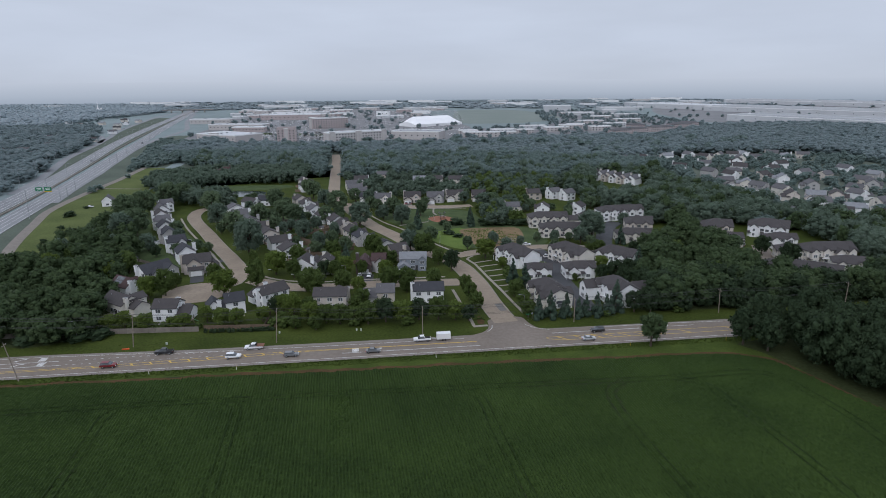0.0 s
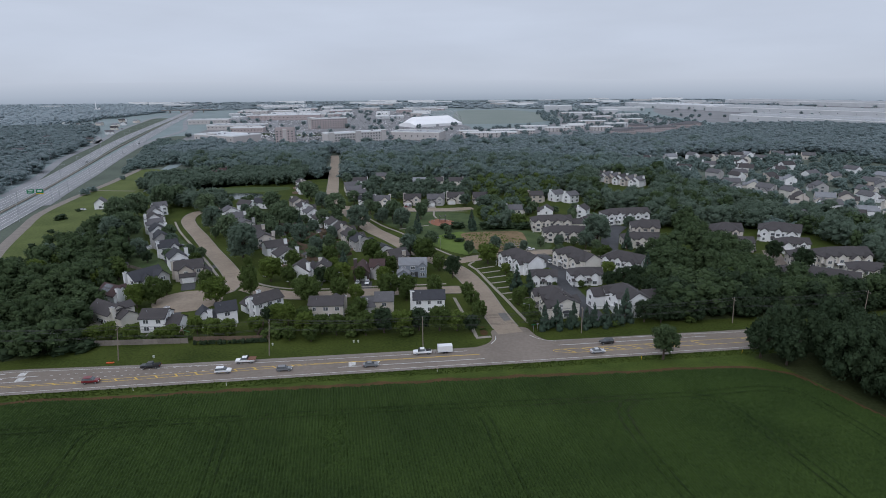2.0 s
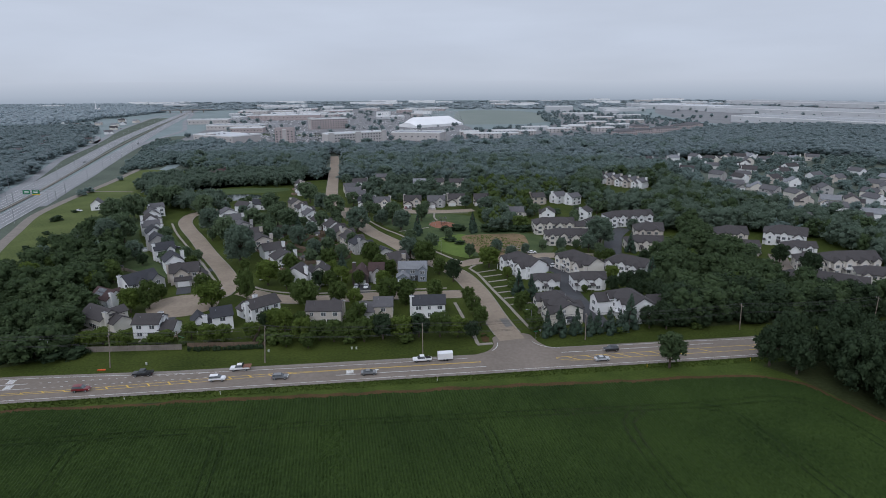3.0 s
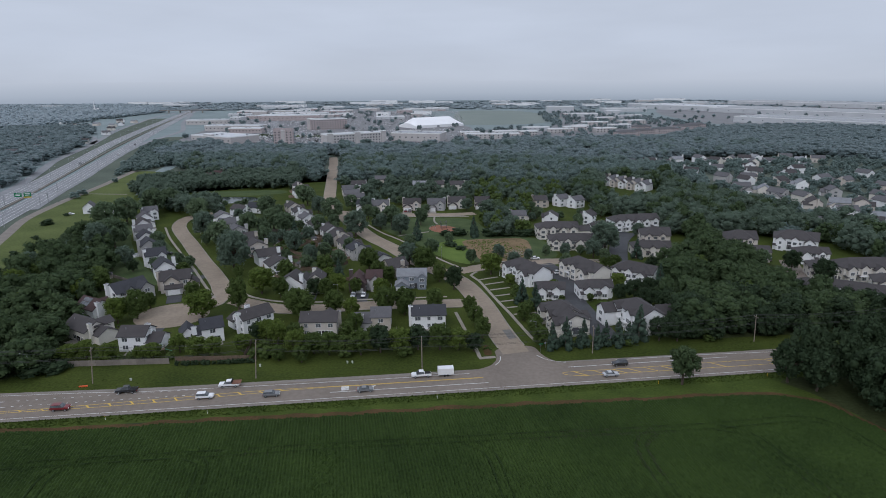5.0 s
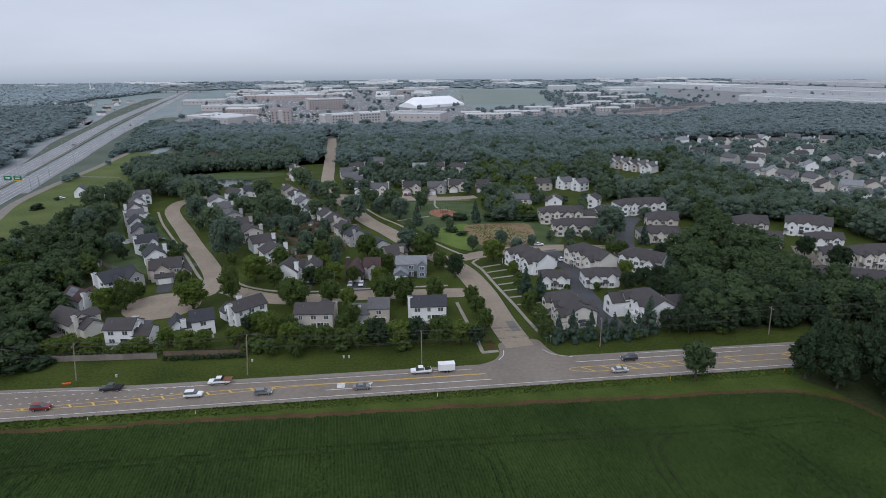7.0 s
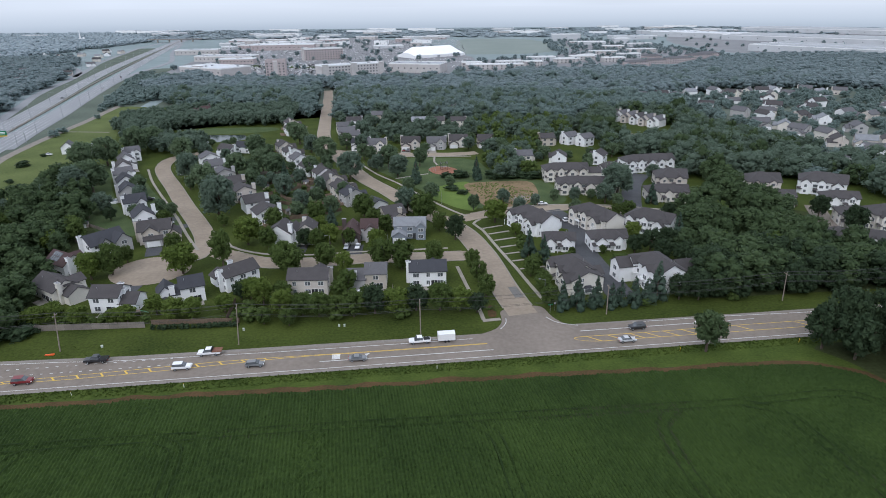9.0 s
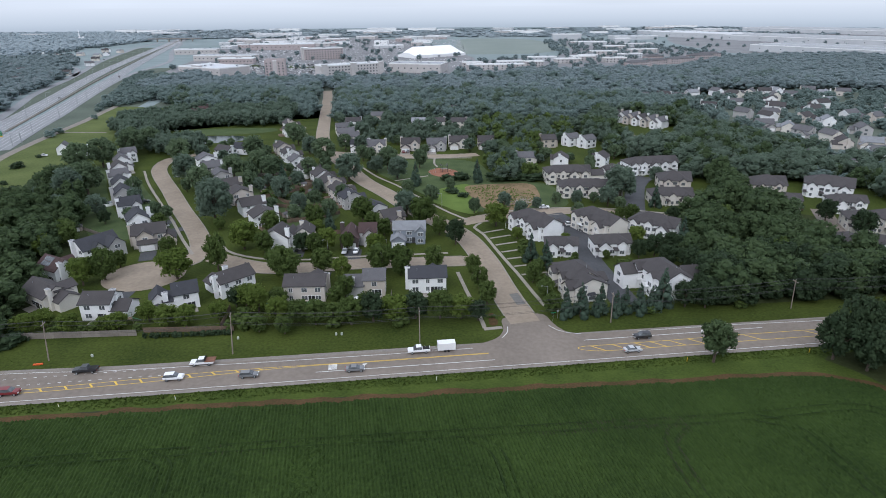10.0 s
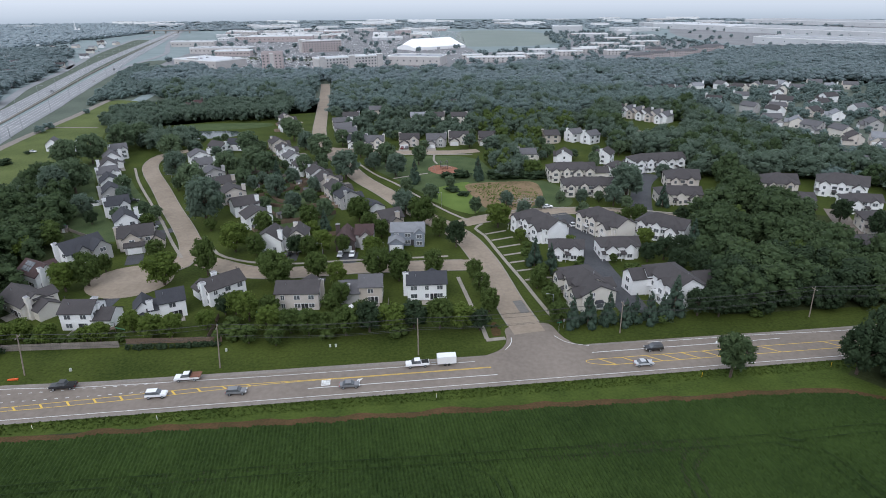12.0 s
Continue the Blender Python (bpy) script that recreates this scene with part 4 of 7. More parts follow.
for i in range(4):
    for j in range(2):
        part("solar_panel", Geo().box(-0.5, 0.5, -0.8, 0.8, 0, 0.06), GLASS, base, m=pose(-0.5 + 1.15 * i, 2.6 - 1.45 * j, 4.6 + 2.8 * (1.2 + 1.45 * j) / 3.8 + 0.38, -slope, 0, 0))

# houses round the cul-de-sac and along the second row
house(-122.7, 248.4, 55, [(0, 0, 13, 8.4, 4.8, 3.2, "x"), (4.0, -4.6, 6.0, 5.0, 4.8, 2.6, "y"), (-1.6, -4.4, 4.2, 2.4, 4.6, 2.2, "y")], "white", "dark", "white and grey house with a dark gabled roof", "houses by the cul-de-sac", [(-7.0, 1.5, 8.0)], walls=("white", "grey", "grey"))
house(-108.3, 259.3, 20, [(0, 1.0, 11.5, 8.8, 5.4, 2.8, "x"), (-1.2, -4.0, 5.6, 2.6, 5.2, 2.2, "y"), (6.6, -1.4, 4.6, 5.6, 3.0, 2.2, "y"), (-0.6, -5.4, 6.2, 3.0, 2.9, 0.9, "x")], "tan", "brown", "tan two-storey house with arched windows and white garage door", "houses by the cul-de-sac", [(-6.4, 1.0, 8.2)], [(3, "front", 0)], walls=("beige", "tan", "tan", "grey"))
SECOND = "houses along the inner street"
house(-59.2, 257.2, 355, [(0, 0, 10, 9.0, 4.6, 3.2, "y"), (4.4, 1.0, 4, 6, 5.0, 2.0, "y")], "white", "brown", "white house with a brown roof and tall chimney", SECOND, [(4.6, -3.4, 8.4)])
house(-50.1, 258.9, 5, [(0, 1.5, 7.0, 9.0, 4.6, 2.6, "y"), (1.2, -4.2, 6.0, 4.0, 2.8, 1.5, "x")], "cream", "brown", "cream house with a rust-brown roof and garage", SECOND, [(-1.0, 3.4, 8.0)], [(1, "front", 0)])
house(-29.9, 258, 2, [(-2.6, 0, 6.6, 10, 4.0, 2.9, "y"), (4.0, 2.0, 6.2, 7.4, 5.3, 2.4, "x"), (4.6, -2.2, 4.0, 2.6, 5.0, 1.8, "y")], "maroon", "maroon", "dark brown and grey house with a white double garage door", SECOND, [(-5.8, 3.0, 7.6)], [(0, "front", 0)], walls=("maroon", "grey", "grey"))
house(-10.9, 260.8, 1, [(0.4, 1.2, 12.0, 7.6, 5.4, 2.2, "x"), (4.6, -2.8, 3.6, 2.4, 5.2, 1.7, "y"), (-3.6, -4.4, 5.2, 6.0, 2.9, 1.7, "y")], "blue", "blue", "blue-grey two-storey house with a pale roof and garage", SECOND, [], [(2, "front", 0)], [(0, "front", 1.6)])
house(-18.9, 278, 210, [(0, 0, 9.0, 9.0, 4.8, 2.6, "x"), (0, 5.4, 5, 3, 4.2, 1.6, "y")], "tan", "brown", "tan house with a wide chimney and brown roof", SECOND, [(-1.6, 4.8, 7.4)])
house(-26.9, 293.8, 210, [(0, 0, 8.4, 7.6, 3.6, 2.0, "y")], "white", "dark", "low white house with dark roof panels", SECOND)

# rows of narrow houses along the streets
ROW_A = [(-120.8, 276.4, "white", "dark"), (-133.4, 295.8, "white", "dark"), (-144.5, 313.1, "grey", "dark"), (-153.5, 329.4, "white", "dark"), (-162.1, 344.6, "white", "grey"), (-169.6, 359.9, "white", "brown"), (-176.2, 376.2, "white", "grey"), (-181.7, 394.7, "white", "grey")]
for k, (x, y, w, r) in enumerate(ROW_A):
    made = house(x, y, 32, [(0, 0, 7.8, 9.6, 5.4, 2.9, "y"), (2.2, -5.6, 5.0, 3.6, 2.7, 1.2, "y")] if k % 3 != 1 else [(0, 0, 9.0, 8.6, 5.4, 2.6, "x"), (-1.0, -5.2, 5.0, 3.4, 2.7, 1.2, "y"), (2.4, -3.6, 3.6, 3.0, 5.2, 1.8, "y")], w, r, "narrow white-sided two-storey house with a dark roof", "west row of the left street", [(-4.5, -1.6, 8.2)] if k % 3 else [(4.5, 1.0, 8.4)], [(1, "front", 0)], wins="FR")
    deck(made, -1.0, 6.2)
    drive(made, 2.2 if k % 3 != 1 else -1.0, -11.0, 4.8, 7.5, DARK_ASPHALT if k % 3 else CONCRETE)
ROW_B = [(-71.5, 281.4, "white", "brown"), (-80.7, 296.4, "white", "brown"), (-91, 312.5, "beige", "brown"), (-100.4, 327.6, "tan", "brown"), (-110.8, 344.9, "grey", "grey"), (-121.3, 363.4, "white", "grey"), (-130.8, 380.9, "white", "grey")]
for k, (x, y, w, r) in enumerate(ROW_B):
    made = house(x, y, 212, [(0, 0, 10.2, 9.2, 4.8, 2.5, "x" if k % 2 else "y"), (-2.0, -5.4, 5.4, 4.4, 3.0, 1.8, "y")], w, r, "narrow two-storey house with a wide brown-grey roof", "east row of the left street", [(-4.6, 3.4, 8.0)], [(1, "front", 0)], wins="BL")
    deck(made, 1.4, 6.2)
    drive(made, -2.0, -10.4, 4.8, 6.0, CONCRETE if k % 2 else DARK_ASPHALT)
ROW_C = [(-39, 304.7, "grey", "dark"), (-45.1, 316.3, "beige", "brown"), (-52.2, 331.2, "beige", "brown"), (-58.8, 343, "white", "brown"), (-68.6, 357.1, "white", "brown"), (-77.9, 374.4, "white", "grey"), (-86.2, 392.8, "white", "brown"), (-94.5, 409.2, "beige", "brown"), (-108.4, 489.9, "beige", "brown"), (-103.1, 467, "white", "brown")]
for k, (x, y, w, r) in enumerate(ROW_C):
    made = house(x, y, 120, [(0, 0, 9.4, 8.6, 5.2, 2.5, "x"), (1.6, -5.2, 5.6, 4.4, 3.0, 1.8, "y")], w, r, "two-storey house with a light gable wall and brown roof", "row along the curving street", [(4.8, 2.2, 7.6)] if k % 2 else [(-4.8, 2.2, 8.2)], [(1, "front", 0)], wins="BLR")
    deck(made, 1.4 - k % 3, 6.0)
    drive(made, 1.6, -9.8, 4.8, 5.0, CONCRETE)
house(-126.8, 402.8, 150, [(0, 0, 11, 7.6, 4.8, 2.4, "x")], "white", "brown", "white house with a brown roof by the pond", "houses by the pond", [(-5.6, 0, 7.6)])
house(-162.8, 424.4, 190, [(0, 0, 5, 6, 4.2, 2.4, "y")], "white", "grey", "small white gabled house among trees", "houses by the pond")
house(-119.5, 413, 170, [(0, 0, 10, 7.6, 4.0, 2.6, "x")], "white", "dark", "white gabled house with a dark roof by the pond", "houses by the pond")

# houses facing the park, and those behind them
PARK = [(-38, 414.8, "cream", "grey"), (-16.7, 419.5, "beige", "brown"), (-0.6, 418.4, "grey", "grey"), (13.5, 424.7, "cream", "brown"), (31.5, 424.5, "tan", "brown")]
for k, (x, y, w, r) in enumerate(PARK):
    house(x, y, 2, [(0, 0, 11.5, 8.0, 4.6, 2.8, "x"), (2.6, -3.6, 4.6, 3.0, 4.8, 2.2, "y"), (-3.2, -4.8, 5.4, 5.0, 2.8, 1.7, "y")], w, r, "gabled two-storey house with a white garage door facing the park", "houses facing the park", [(-5.8, 1.5, 7.8)] if k % 2 else [(5.9, 1.5, 7.8)], [(2, "front", 0)])
BEHIND = [(-48.2, 417.6, 0, "white", "dark"), (-57.4, 440.3, 20, "cream", "grey"), (-62.6, 455.5, 15, "grey", "grey"), (-13.5, 493.8, 0, "white", "blue"), (-0.4, 493.8, 3, "cream", "brown"), (15.7, 492.4, 356, "cream", "brown"), (9.9, 550.9, 10, "tan", "brown"), (-62.7, 496.8, 5, "white", "brown"), (-46.2, 522, 0, "tan", "grey"), (-66.8, 474.8, 15, "cream", "grey")]
for x, y, a, w, r in BEHIND:
    house(x, y, a, [(0, 0, 11, 8, 5.0, 2.3, "x"), (-2.5, -4.6, 5, 3, 3.0, 1.4, "y")], w, r, "two-storey house with light siding among trees", "houses behind the park", [(5.6, 1.0, 7.6)], fine=False, wins="FLR")
MID = [(49, 376.8, 1, "cream", "grey"), (68.7, 373.6, 80, "white", "brown"), (91.1, 375.2, 60, "white", "brown"), (70, 424.8, 10, "tan", "brown"), (85.7, 428.8, 30, "white", "grey"), (94.5, 423, 35, "white", "grey")]
for x, y, a, w, r in MID:
    house(x, y, a, [(0, 0, 9, 8, 5.4, 2.3, "x"), (4.0, 2.0, 5, 7, 3.6, 2.0, "y")], w, r, "two-storey house with light siding and a chimney", "houses among the trees", [(-4.8, 1.0, 8.2)], fine=False)
for k in range(6):
    house(140 + 4.6 * k, 519 - 6.6 * k, 315, [(0, 0, 8, 12, 5.4, 2.6, "y"), (-1.5, -7, 4.5, 4, 4.8, 1.8, "y")], "white" if k % 2 else "beige", "grey" if k % 3 else "brown", "narrow town house in a stepped row", "stepped town house row", [(3, 3, 8.4)], fine=False, wins="FL")
house(-231.4, 416.2, 200, [(0, 0, 7, 9, 4.2, 3.0, "y"), (-6, 1, 5, 6, 3.0, 1.6, "x")], "white", "grey", "white farmhouse with a steep gable", "farmhouse by the trail", wins="FBLR", fine=False)
house(-219.4, 411.1, 190, [(0, 0, 9, 5, 3.0, 1.2, "x"), (-5, 0, 3, 3, 5.0, 1.4, "y")], "white", "white", "long white outbuilding beside the farmhouse", "farmhouse by the trail", fine=False)
house(-194, 550.2, 20, [(0, 0, 16, 11, 4.2, 4.6, "hip"), (-8, 2, 8, 8, 4.0, 3.4, "hip")], "maroon", "maroon", "large dark red-brown house with steep hipped roofs", "house in the wood", [(4, 0, 10)], fine=False)


# ---- two-storey town houses ----
def town_house(x, y, yaw, length, depth, h, label, wall="white", wing=0.0, bay=True, balconies=0, extra=()):
    """A long hipped building with stepped ridges, small gables along one side, a gabled end and low garages behind."""
    blocks = [(0, 0, length, depth, h, depth * 0.27, "hip")]
    blocks.append((length / 2 - 2.4, 0.5, 6.2, depth * 0.82, h - 0.25, depth * 0.24, "x"))
    if bay:
        blocks = [(-2.6, 0, length - 5.2, depth * 0.94, h + 0.5, depth * 0.27, "hip"), (length / 2 - 3.4, 0, 6.8, depth, h - 0.3, depth * 0.23, "x"), (length / 2 - 6.6, 1.2, 4.0, depth * 0.6, h + 0.2, depth * 0.2, "x")]
    n = max(2, int(length / 5.2))
    for k in range(n):
        s = (k + 0.5) * length / n - length / 2
        out = (1.5, 0.8, 1.9)[k % 3]
        blocks.append((s, -depth * 0.3 - out / 2, (3.6, 3.0, 4.2)[k % 3], depth * 0.4 + out, h - (0.5, 0.1, 0.9)[k % 3], (1.5, 1.3, 1.8)[k % 3], "y"))
    if h > 5.5:
        for k in range(max(1, int(length / 9))):
            s = (k + 0.5) * length / max(1, int(length / 9)) - length / 2 - 1.0
            blocks.append((s, depth / 2 + 1.2, 6.2, 4.8, 3.4, 1.5, "y"))
    if wing:
        blocks.append((length / 2 + wing / 2 - 0.2, 0.8, wing, depth * 0.72, h * 0.62, depth * 0.2, "x"))
    for p in extra:
        blocks.append(p)
    ob = house(x, y, yaw, blocks, wall, "brown", label, "town houses", skip=(), fine=y < 300, wins="FLR", category="town house")
    up = h * 0.44
    for k in range(balconies):
        s = (k + 0.5) * length / balconies - length / 2 + 2.2
        b = part("balcony", Geo().box(s - 1.5, s + 1.5, -depth / 2 - 2.0, -depth / 2 - 0.02, up, up + 0.15), TRIM, ob)
        g = Geo().box(s - 1.5, s + 1.5, -depth / 2 - 2.0, -depth / 2 - 1.93, up + 0.95, up + 1.05)
        for i in range(11):
            g.box(s - 1.5 + 0.29 * i, s - 1.42 + 0.29 * i, -depth / 2 - 1.99, -depth / 2 - 1.94, up + 0.15, up + 0.95)
        part("railing", g, TRIM, b)
        for i in (-1.4, 1.3):
            part("post", Geo().box(s + i, s + i + 0.12, -depth / 2 - 1.98, -depth / 2 - 1.86, 0, up), TRIM, b)
    for k in range(n):
        s = (k + 0.15) * length / n - length / 2
        part("porch_roof", Geo().face((s - 1.0, -depth / 2 - 1.9, 2.55), (s + 1.0, -depth / 2 - 1.9, 2.55), (s + 1.0, -depth / 2, 3.2), (s - 1.0, -depth / 2, 3.2)).box(s - 1.0, s + 1.0, -depth / 2 - 1.9, -depth / 2 - 1.8, 2.4, 2.54), ROOFS["brown"], ob)
        part("post", Geo().box(s - 0.9, s - 0.76, -depth / 2 - 1.8, -depth / 2 - 1.66, 0, 2.5), TRIM, ob)
        if y < 300:
            garage_door(ob, blocks[0], "back", s + 2.2, 3.0)
    if bay:
        for z in (3.7, 5.2):
            window(ob, blocks[1], "right", -2.0, z, 0.9, 1.0)
        m = on_wall(blocks[1], "right", 0.0, 1.6)
        bw = part("bay_window", Geo().box(-1.3, 1.3, -0.7, 0, -0.7, 1.0), TRIM, ob, m=m)
        part("pane", Geo().box(-1.1, 1.1, -0.74, -0.7, -0.4, 0.8), GLASS, bw)
        part("bay_roof", Geo().face((-1.5, -0.9, 1.0), (1.5, -0.9, 1.0), (1.0, 0, 1.7), (-1.0, 0, 1.7)).face((-1.5, -0.9, 1.0), (-1.0, 0, 1.7), (-1.5, 0, 1.0)).face((1.5, -0.9, 1.0), (1.5, 0, 1.0), (1.0, 0, 1.7)), ROOFS["dark"], bw)
    return ob


CREAM = "cream two-storey town houses with a dark brown roof"
WHITE = "white two-storey town houses with gables and balconies"
town_house(44.2, 216.7, 284, 17.5, 10.5, 5.6, CREAM, "cream")
town_house(70.0, 217.0, 282, 15.5, 10.5, 7.0, WHITE, "white", balconies=3, bay=False, extra=[(-5.4, -8.0, 6.2, 6.6, 5.4, 2.2, "y")])
house(79.6, 219.3, 8, [(0, 0, 6, 7, 4.6, 2.4, "x")], "cream", "brown", "low cream end of the town houses", "town houses", wins="FR", category="town house")
town_house(44.4, 247.8, 352, 11, 7.6, 4.4, CREAM, "white", bay=False)
town_house(38.6, 269.3, 300, 19, 11, 6.0, WHITE, "white", bay=False)
town_house(64, 270.2, 297, 20, 11, 6.2, CREAM, "cream", balconies=2, bay=False)
town_house(62.4, 248.6, 2, 13, 8.4, 4.6, CREAM, "white", bay=False)
town_house(84.4, 265.2, 318, 17, 11, 6.0, WHITE, "white", bay=False)
town_house(65.5, 343.1, 2, 22, 10, 6.0, CREAM, "cream", wing=8, bay=False)
town_house(69.3, 319.5, 358, 24, 10, 5.2, CREAM, "cream", wing=6, bay=False)
town_house(90.9, 349.8, 320, 10, 9, 5.0, WHITE, "white", bay=False)
town_house(113.2, 359.6, 10, 28, 10, 6.2, WHITE, "white", balconies=3, bay=False)
town_house(114.8, 329.2, 350, 14, 13, 5.4, CREAM, "beige", bay=False)
town_house(105, 306.5, 356, 18, 10, 4.6, CREAM, "cream", bay=False)
town_house(155.7, 320.9, 350, 15, 13, 5.2, CREAM, "beige", bay=False)
town_house(149.8, 298.2, 352, 17, 9, 4.4, CREAM, "beige", bay=False)
town_house(182, 315.4, 330, 19, 13, 6.2, WHITE, "white", bay=False)
town_house(176.1, 292.9, 350, 14, 9, 5.0, WHITE, "white", bay=False)
town_house(168.2, 270.4, 345, 12, 10, 5.0, CREAM, "cream", bay=False)
town_house(183.2, 267.8, 3, 24, 11, 6.4, CREAM, "cream", balconies=2, bay=False)
town_house(157.5, 238.2, 330, 23, 10, 6.2, WHITE, "white", balconies=2, bay=False)
town_house(146.3, 245.6, 330, 8, 9, 5.4, WHITE, "white", bay=False)
town_house(185.7, 247.9, 335, 20, 10, 5.2, CREAM, "cream", bay=False)

# ---- the suburb beyond the wood ----
SUB_1 = [(192.4, 620.5), (217.4, 634.3), (232.5, 632.6), (254.6, 658), (236.1, 574.7), (275.9, 651.4), (268.2, 593.9), (286.7, 636.8), (308.3, 649.7), (324.9, 653.9), (337.7, 657.5), (343.7, 640.5), (373.2, 662.4), (383.6, 648), (316.7, 619.2), (302.4, 596.3), (284, 552.6), (265, 527.1)]
SUB_2 = [(280.2, 506.5), (242.7, 525.1), (255.4, 511.8), (233.3, 475.3), (246.2, 466.2), (246.7, 448.1), (256.6, 434.3), (252.6, 414.6), (397.8, 645.3), (322.5, 517.8), (333, 504.8), (289, 490.7), (291, 454.6), (212, 376.5), (216.3, 358.3), (222.5, 340), (254.7, 385.6), (250.5, 357.1)]
SUB_3 = [(265.4, 367.1), (270.5, 349), (345.7, 475.9), (339.9, 456.6), (372.4, 538), (301, 416), (283.7, 413.3), (375, 503), (268.1, 412.5), (308.5, 543.2), (331.9, 571), (355.3, 598.8), (290.9, 575.2), (315.1, 437.7), (328, 412.1), (295.8, 384.8), (313.3, 364), (359.8, 434.3)]
rnd = random.Random(5)
for group in (SUB_1, SUB_2, SUB_3):
    for x, y in group:
        a = rnd.choice((20, 65, 110, 160, 200, 245, 290, 340)) + rnd.uniform(-12, 12)
        # roof colours lean to grey and blue, standing in for haze
        w, r = rnd.choice(("white", "white", "cream", "white", "grey", "beige", "white")), rnd.choice(("brown", "grey", "grey", "blue", "grey", "grey"))
        house(x, y, a, [(0, 0, 12, 8.5, rnd.choice((3.0, 4.6, 5.2)), 2.6, "x"), (rnd.choice((-3.5, 3.5)), -4.6, 6, 5, 3.0, 2.0, "y")], w, r, "detached suburban house with light siding", "houses of the far estate", [(rnd.choice((-6.3, 6.3)), 1, 7.2)], [(1, "front", 0)], fine=False, wins="FLR")

# houses among the trees beyond the highway
for k in range(38):
    y = 620 + 21 * k + rnd.uniform(-14, 14)
    x = -0.33 * y - 190 - rnd.choice((20, 60, 110, 170, 250)) - rnd.uniform(0, 40)
    house(x, y, rnd.uniform(0, 180), [(0, 0, 13, 9, 4.4, 2.6, "x"), (3, -5, 6, 5, 3.0, 2.0, "y")], rnd.choice(("white", "white", "cream", "beige")), rnd.choice(("grey", "brown", "blue", "grey")), "pale detached house among trees beyond the highway", "houses beyond the highway", fine=False, wins="")
    take(x + 4, y - 12, 16)


# ---- trees ----
def ico(subdiv):
    bm = bmesh.new()
    bmesh.ops.create_icosphere(bm, subdivisions=subdiv, radius=1.0)
    bm.verts.ensure_lookup_table()
    v = np.array([p.co[:] for p in bm.verts])
    f = np.array([[q.index for q in t.verts] for t in bm.faces])
    bm.free()
    return v, f


ICO = {1: ico(1)}


def crown_shape(seed, lumps, cards, size, subdiv, conifer=False, flat=1.0, lean=0.0, rough=0.28, spread=1.35):
    """A crown of uneven clumps with loose leaf sprays; about one unit in radius, from z = -1 to 1."""
    r = np.random.RandomState(seed)
    V, T, n = [], [], 0
    centres, radii = [], []
    for k in range(lumps):
        if conifer:
            z = -0.95 + 1.9 * (k + r.rand()) / lumps
            reach = 0.66 * (1 - (z + 1) / 2.02)
            a = r.rand() * math.tau
            centres.append((reach * math.cos(a), reach * math.sin(a), z)), radii.append(0.05 + 0.34 * (1 - (z + 1) / 2))
        else:
            z = -0.82 + 1.74 * (k + r.rand()) / lumps
            ring = math.sqrt(max(0.04, 1 - abs(z) ** 2.3))
            a, q = 2.4 * k + r.uniform(-0.5, 0.5), r.uniform(0.35, 0.78)
            centres.append((ring * q * math.cos(a), ring * q * math.sin(a), z * 0.72 * flat)), radii.append(r.uniform(0.75, 1.2) * ((1.32 if spread < 1.4 else 1.15) / lumps ** 0.5))
    bv, bf = ICO[subdiv]
    for c, q in zip(centres, radii):
        v = bv * (1 + r.uniform(-rough, rough, (len(bv), 1))) * q * np.array([1, 1, 0.85 if not conifer else 0.6]) + c
        V.append(v), T.append(bf + n)
        n += len(v)
    pick = r.choice(lumps, cards, p=np.array(radii) ** 2 / np.sum(np.array(radii) ** 2))
    d = r.normal(size=(cards, 3)) + np.array([0, 0, 0.35])
    d /= np.linalg.norm(d, axis=1)[:, None]
    c = np.array(centres)[pick] + d * (np.array(radii)[pick] * r.uniform(0.8, spread, cards))[:, None] * np.array([1, 1, 0.9])
    nrm = d + r.normal(size=(cards, 3)) * 0.8 + np.array([0, 0, lean])
    nrm /= np.linalg.norm(nrm, axis=1)[:, None]
    side = np.cross(nrm, r.normal(size=(cards, 3)))
    side /= np.linalg.norm(side, axis=1)[:, None]
    up = np.cross(nrm, side)
    s = size * r.uniform(0.7, 1.6, (cards, 1))
    V.append(np.stack([c - side * s, c - up * s * 0.8 + side * s * 0.6, c + up * s + nrm * s * 0.3], 1).reshape(-1, 3))
    T.append(n + np.arange(3 * cards).reshape(-1, 3))
    return np.vstack(V), np.vstack(T)


def quick_mesh(name, verts, tris, mat, smooth=False):
    me = bpy.data.meshes.new(name)
    me.vertices.add(len(verts)), me.loops.add(3 * len(tris)), me.polygons.add(len(tris))
    me.vertices.foreach_set("co", np.asarray(verts, np.float32).ravel())
    me.loops.foreach_set("vertex_index", np.asarray(tris, np.int32).ravel())
    me.polygons.foreach_set("loop_start", np.arange(0, 3 * len(tris), 3, dtype=np.int32))
    if smooth:
        me.polygons.foreach_set("use_smooth", np.ones(len(tris), bool))
    me.materials.append(mat)
    me.update(calc_edges=True)
    me.validate()
    return me


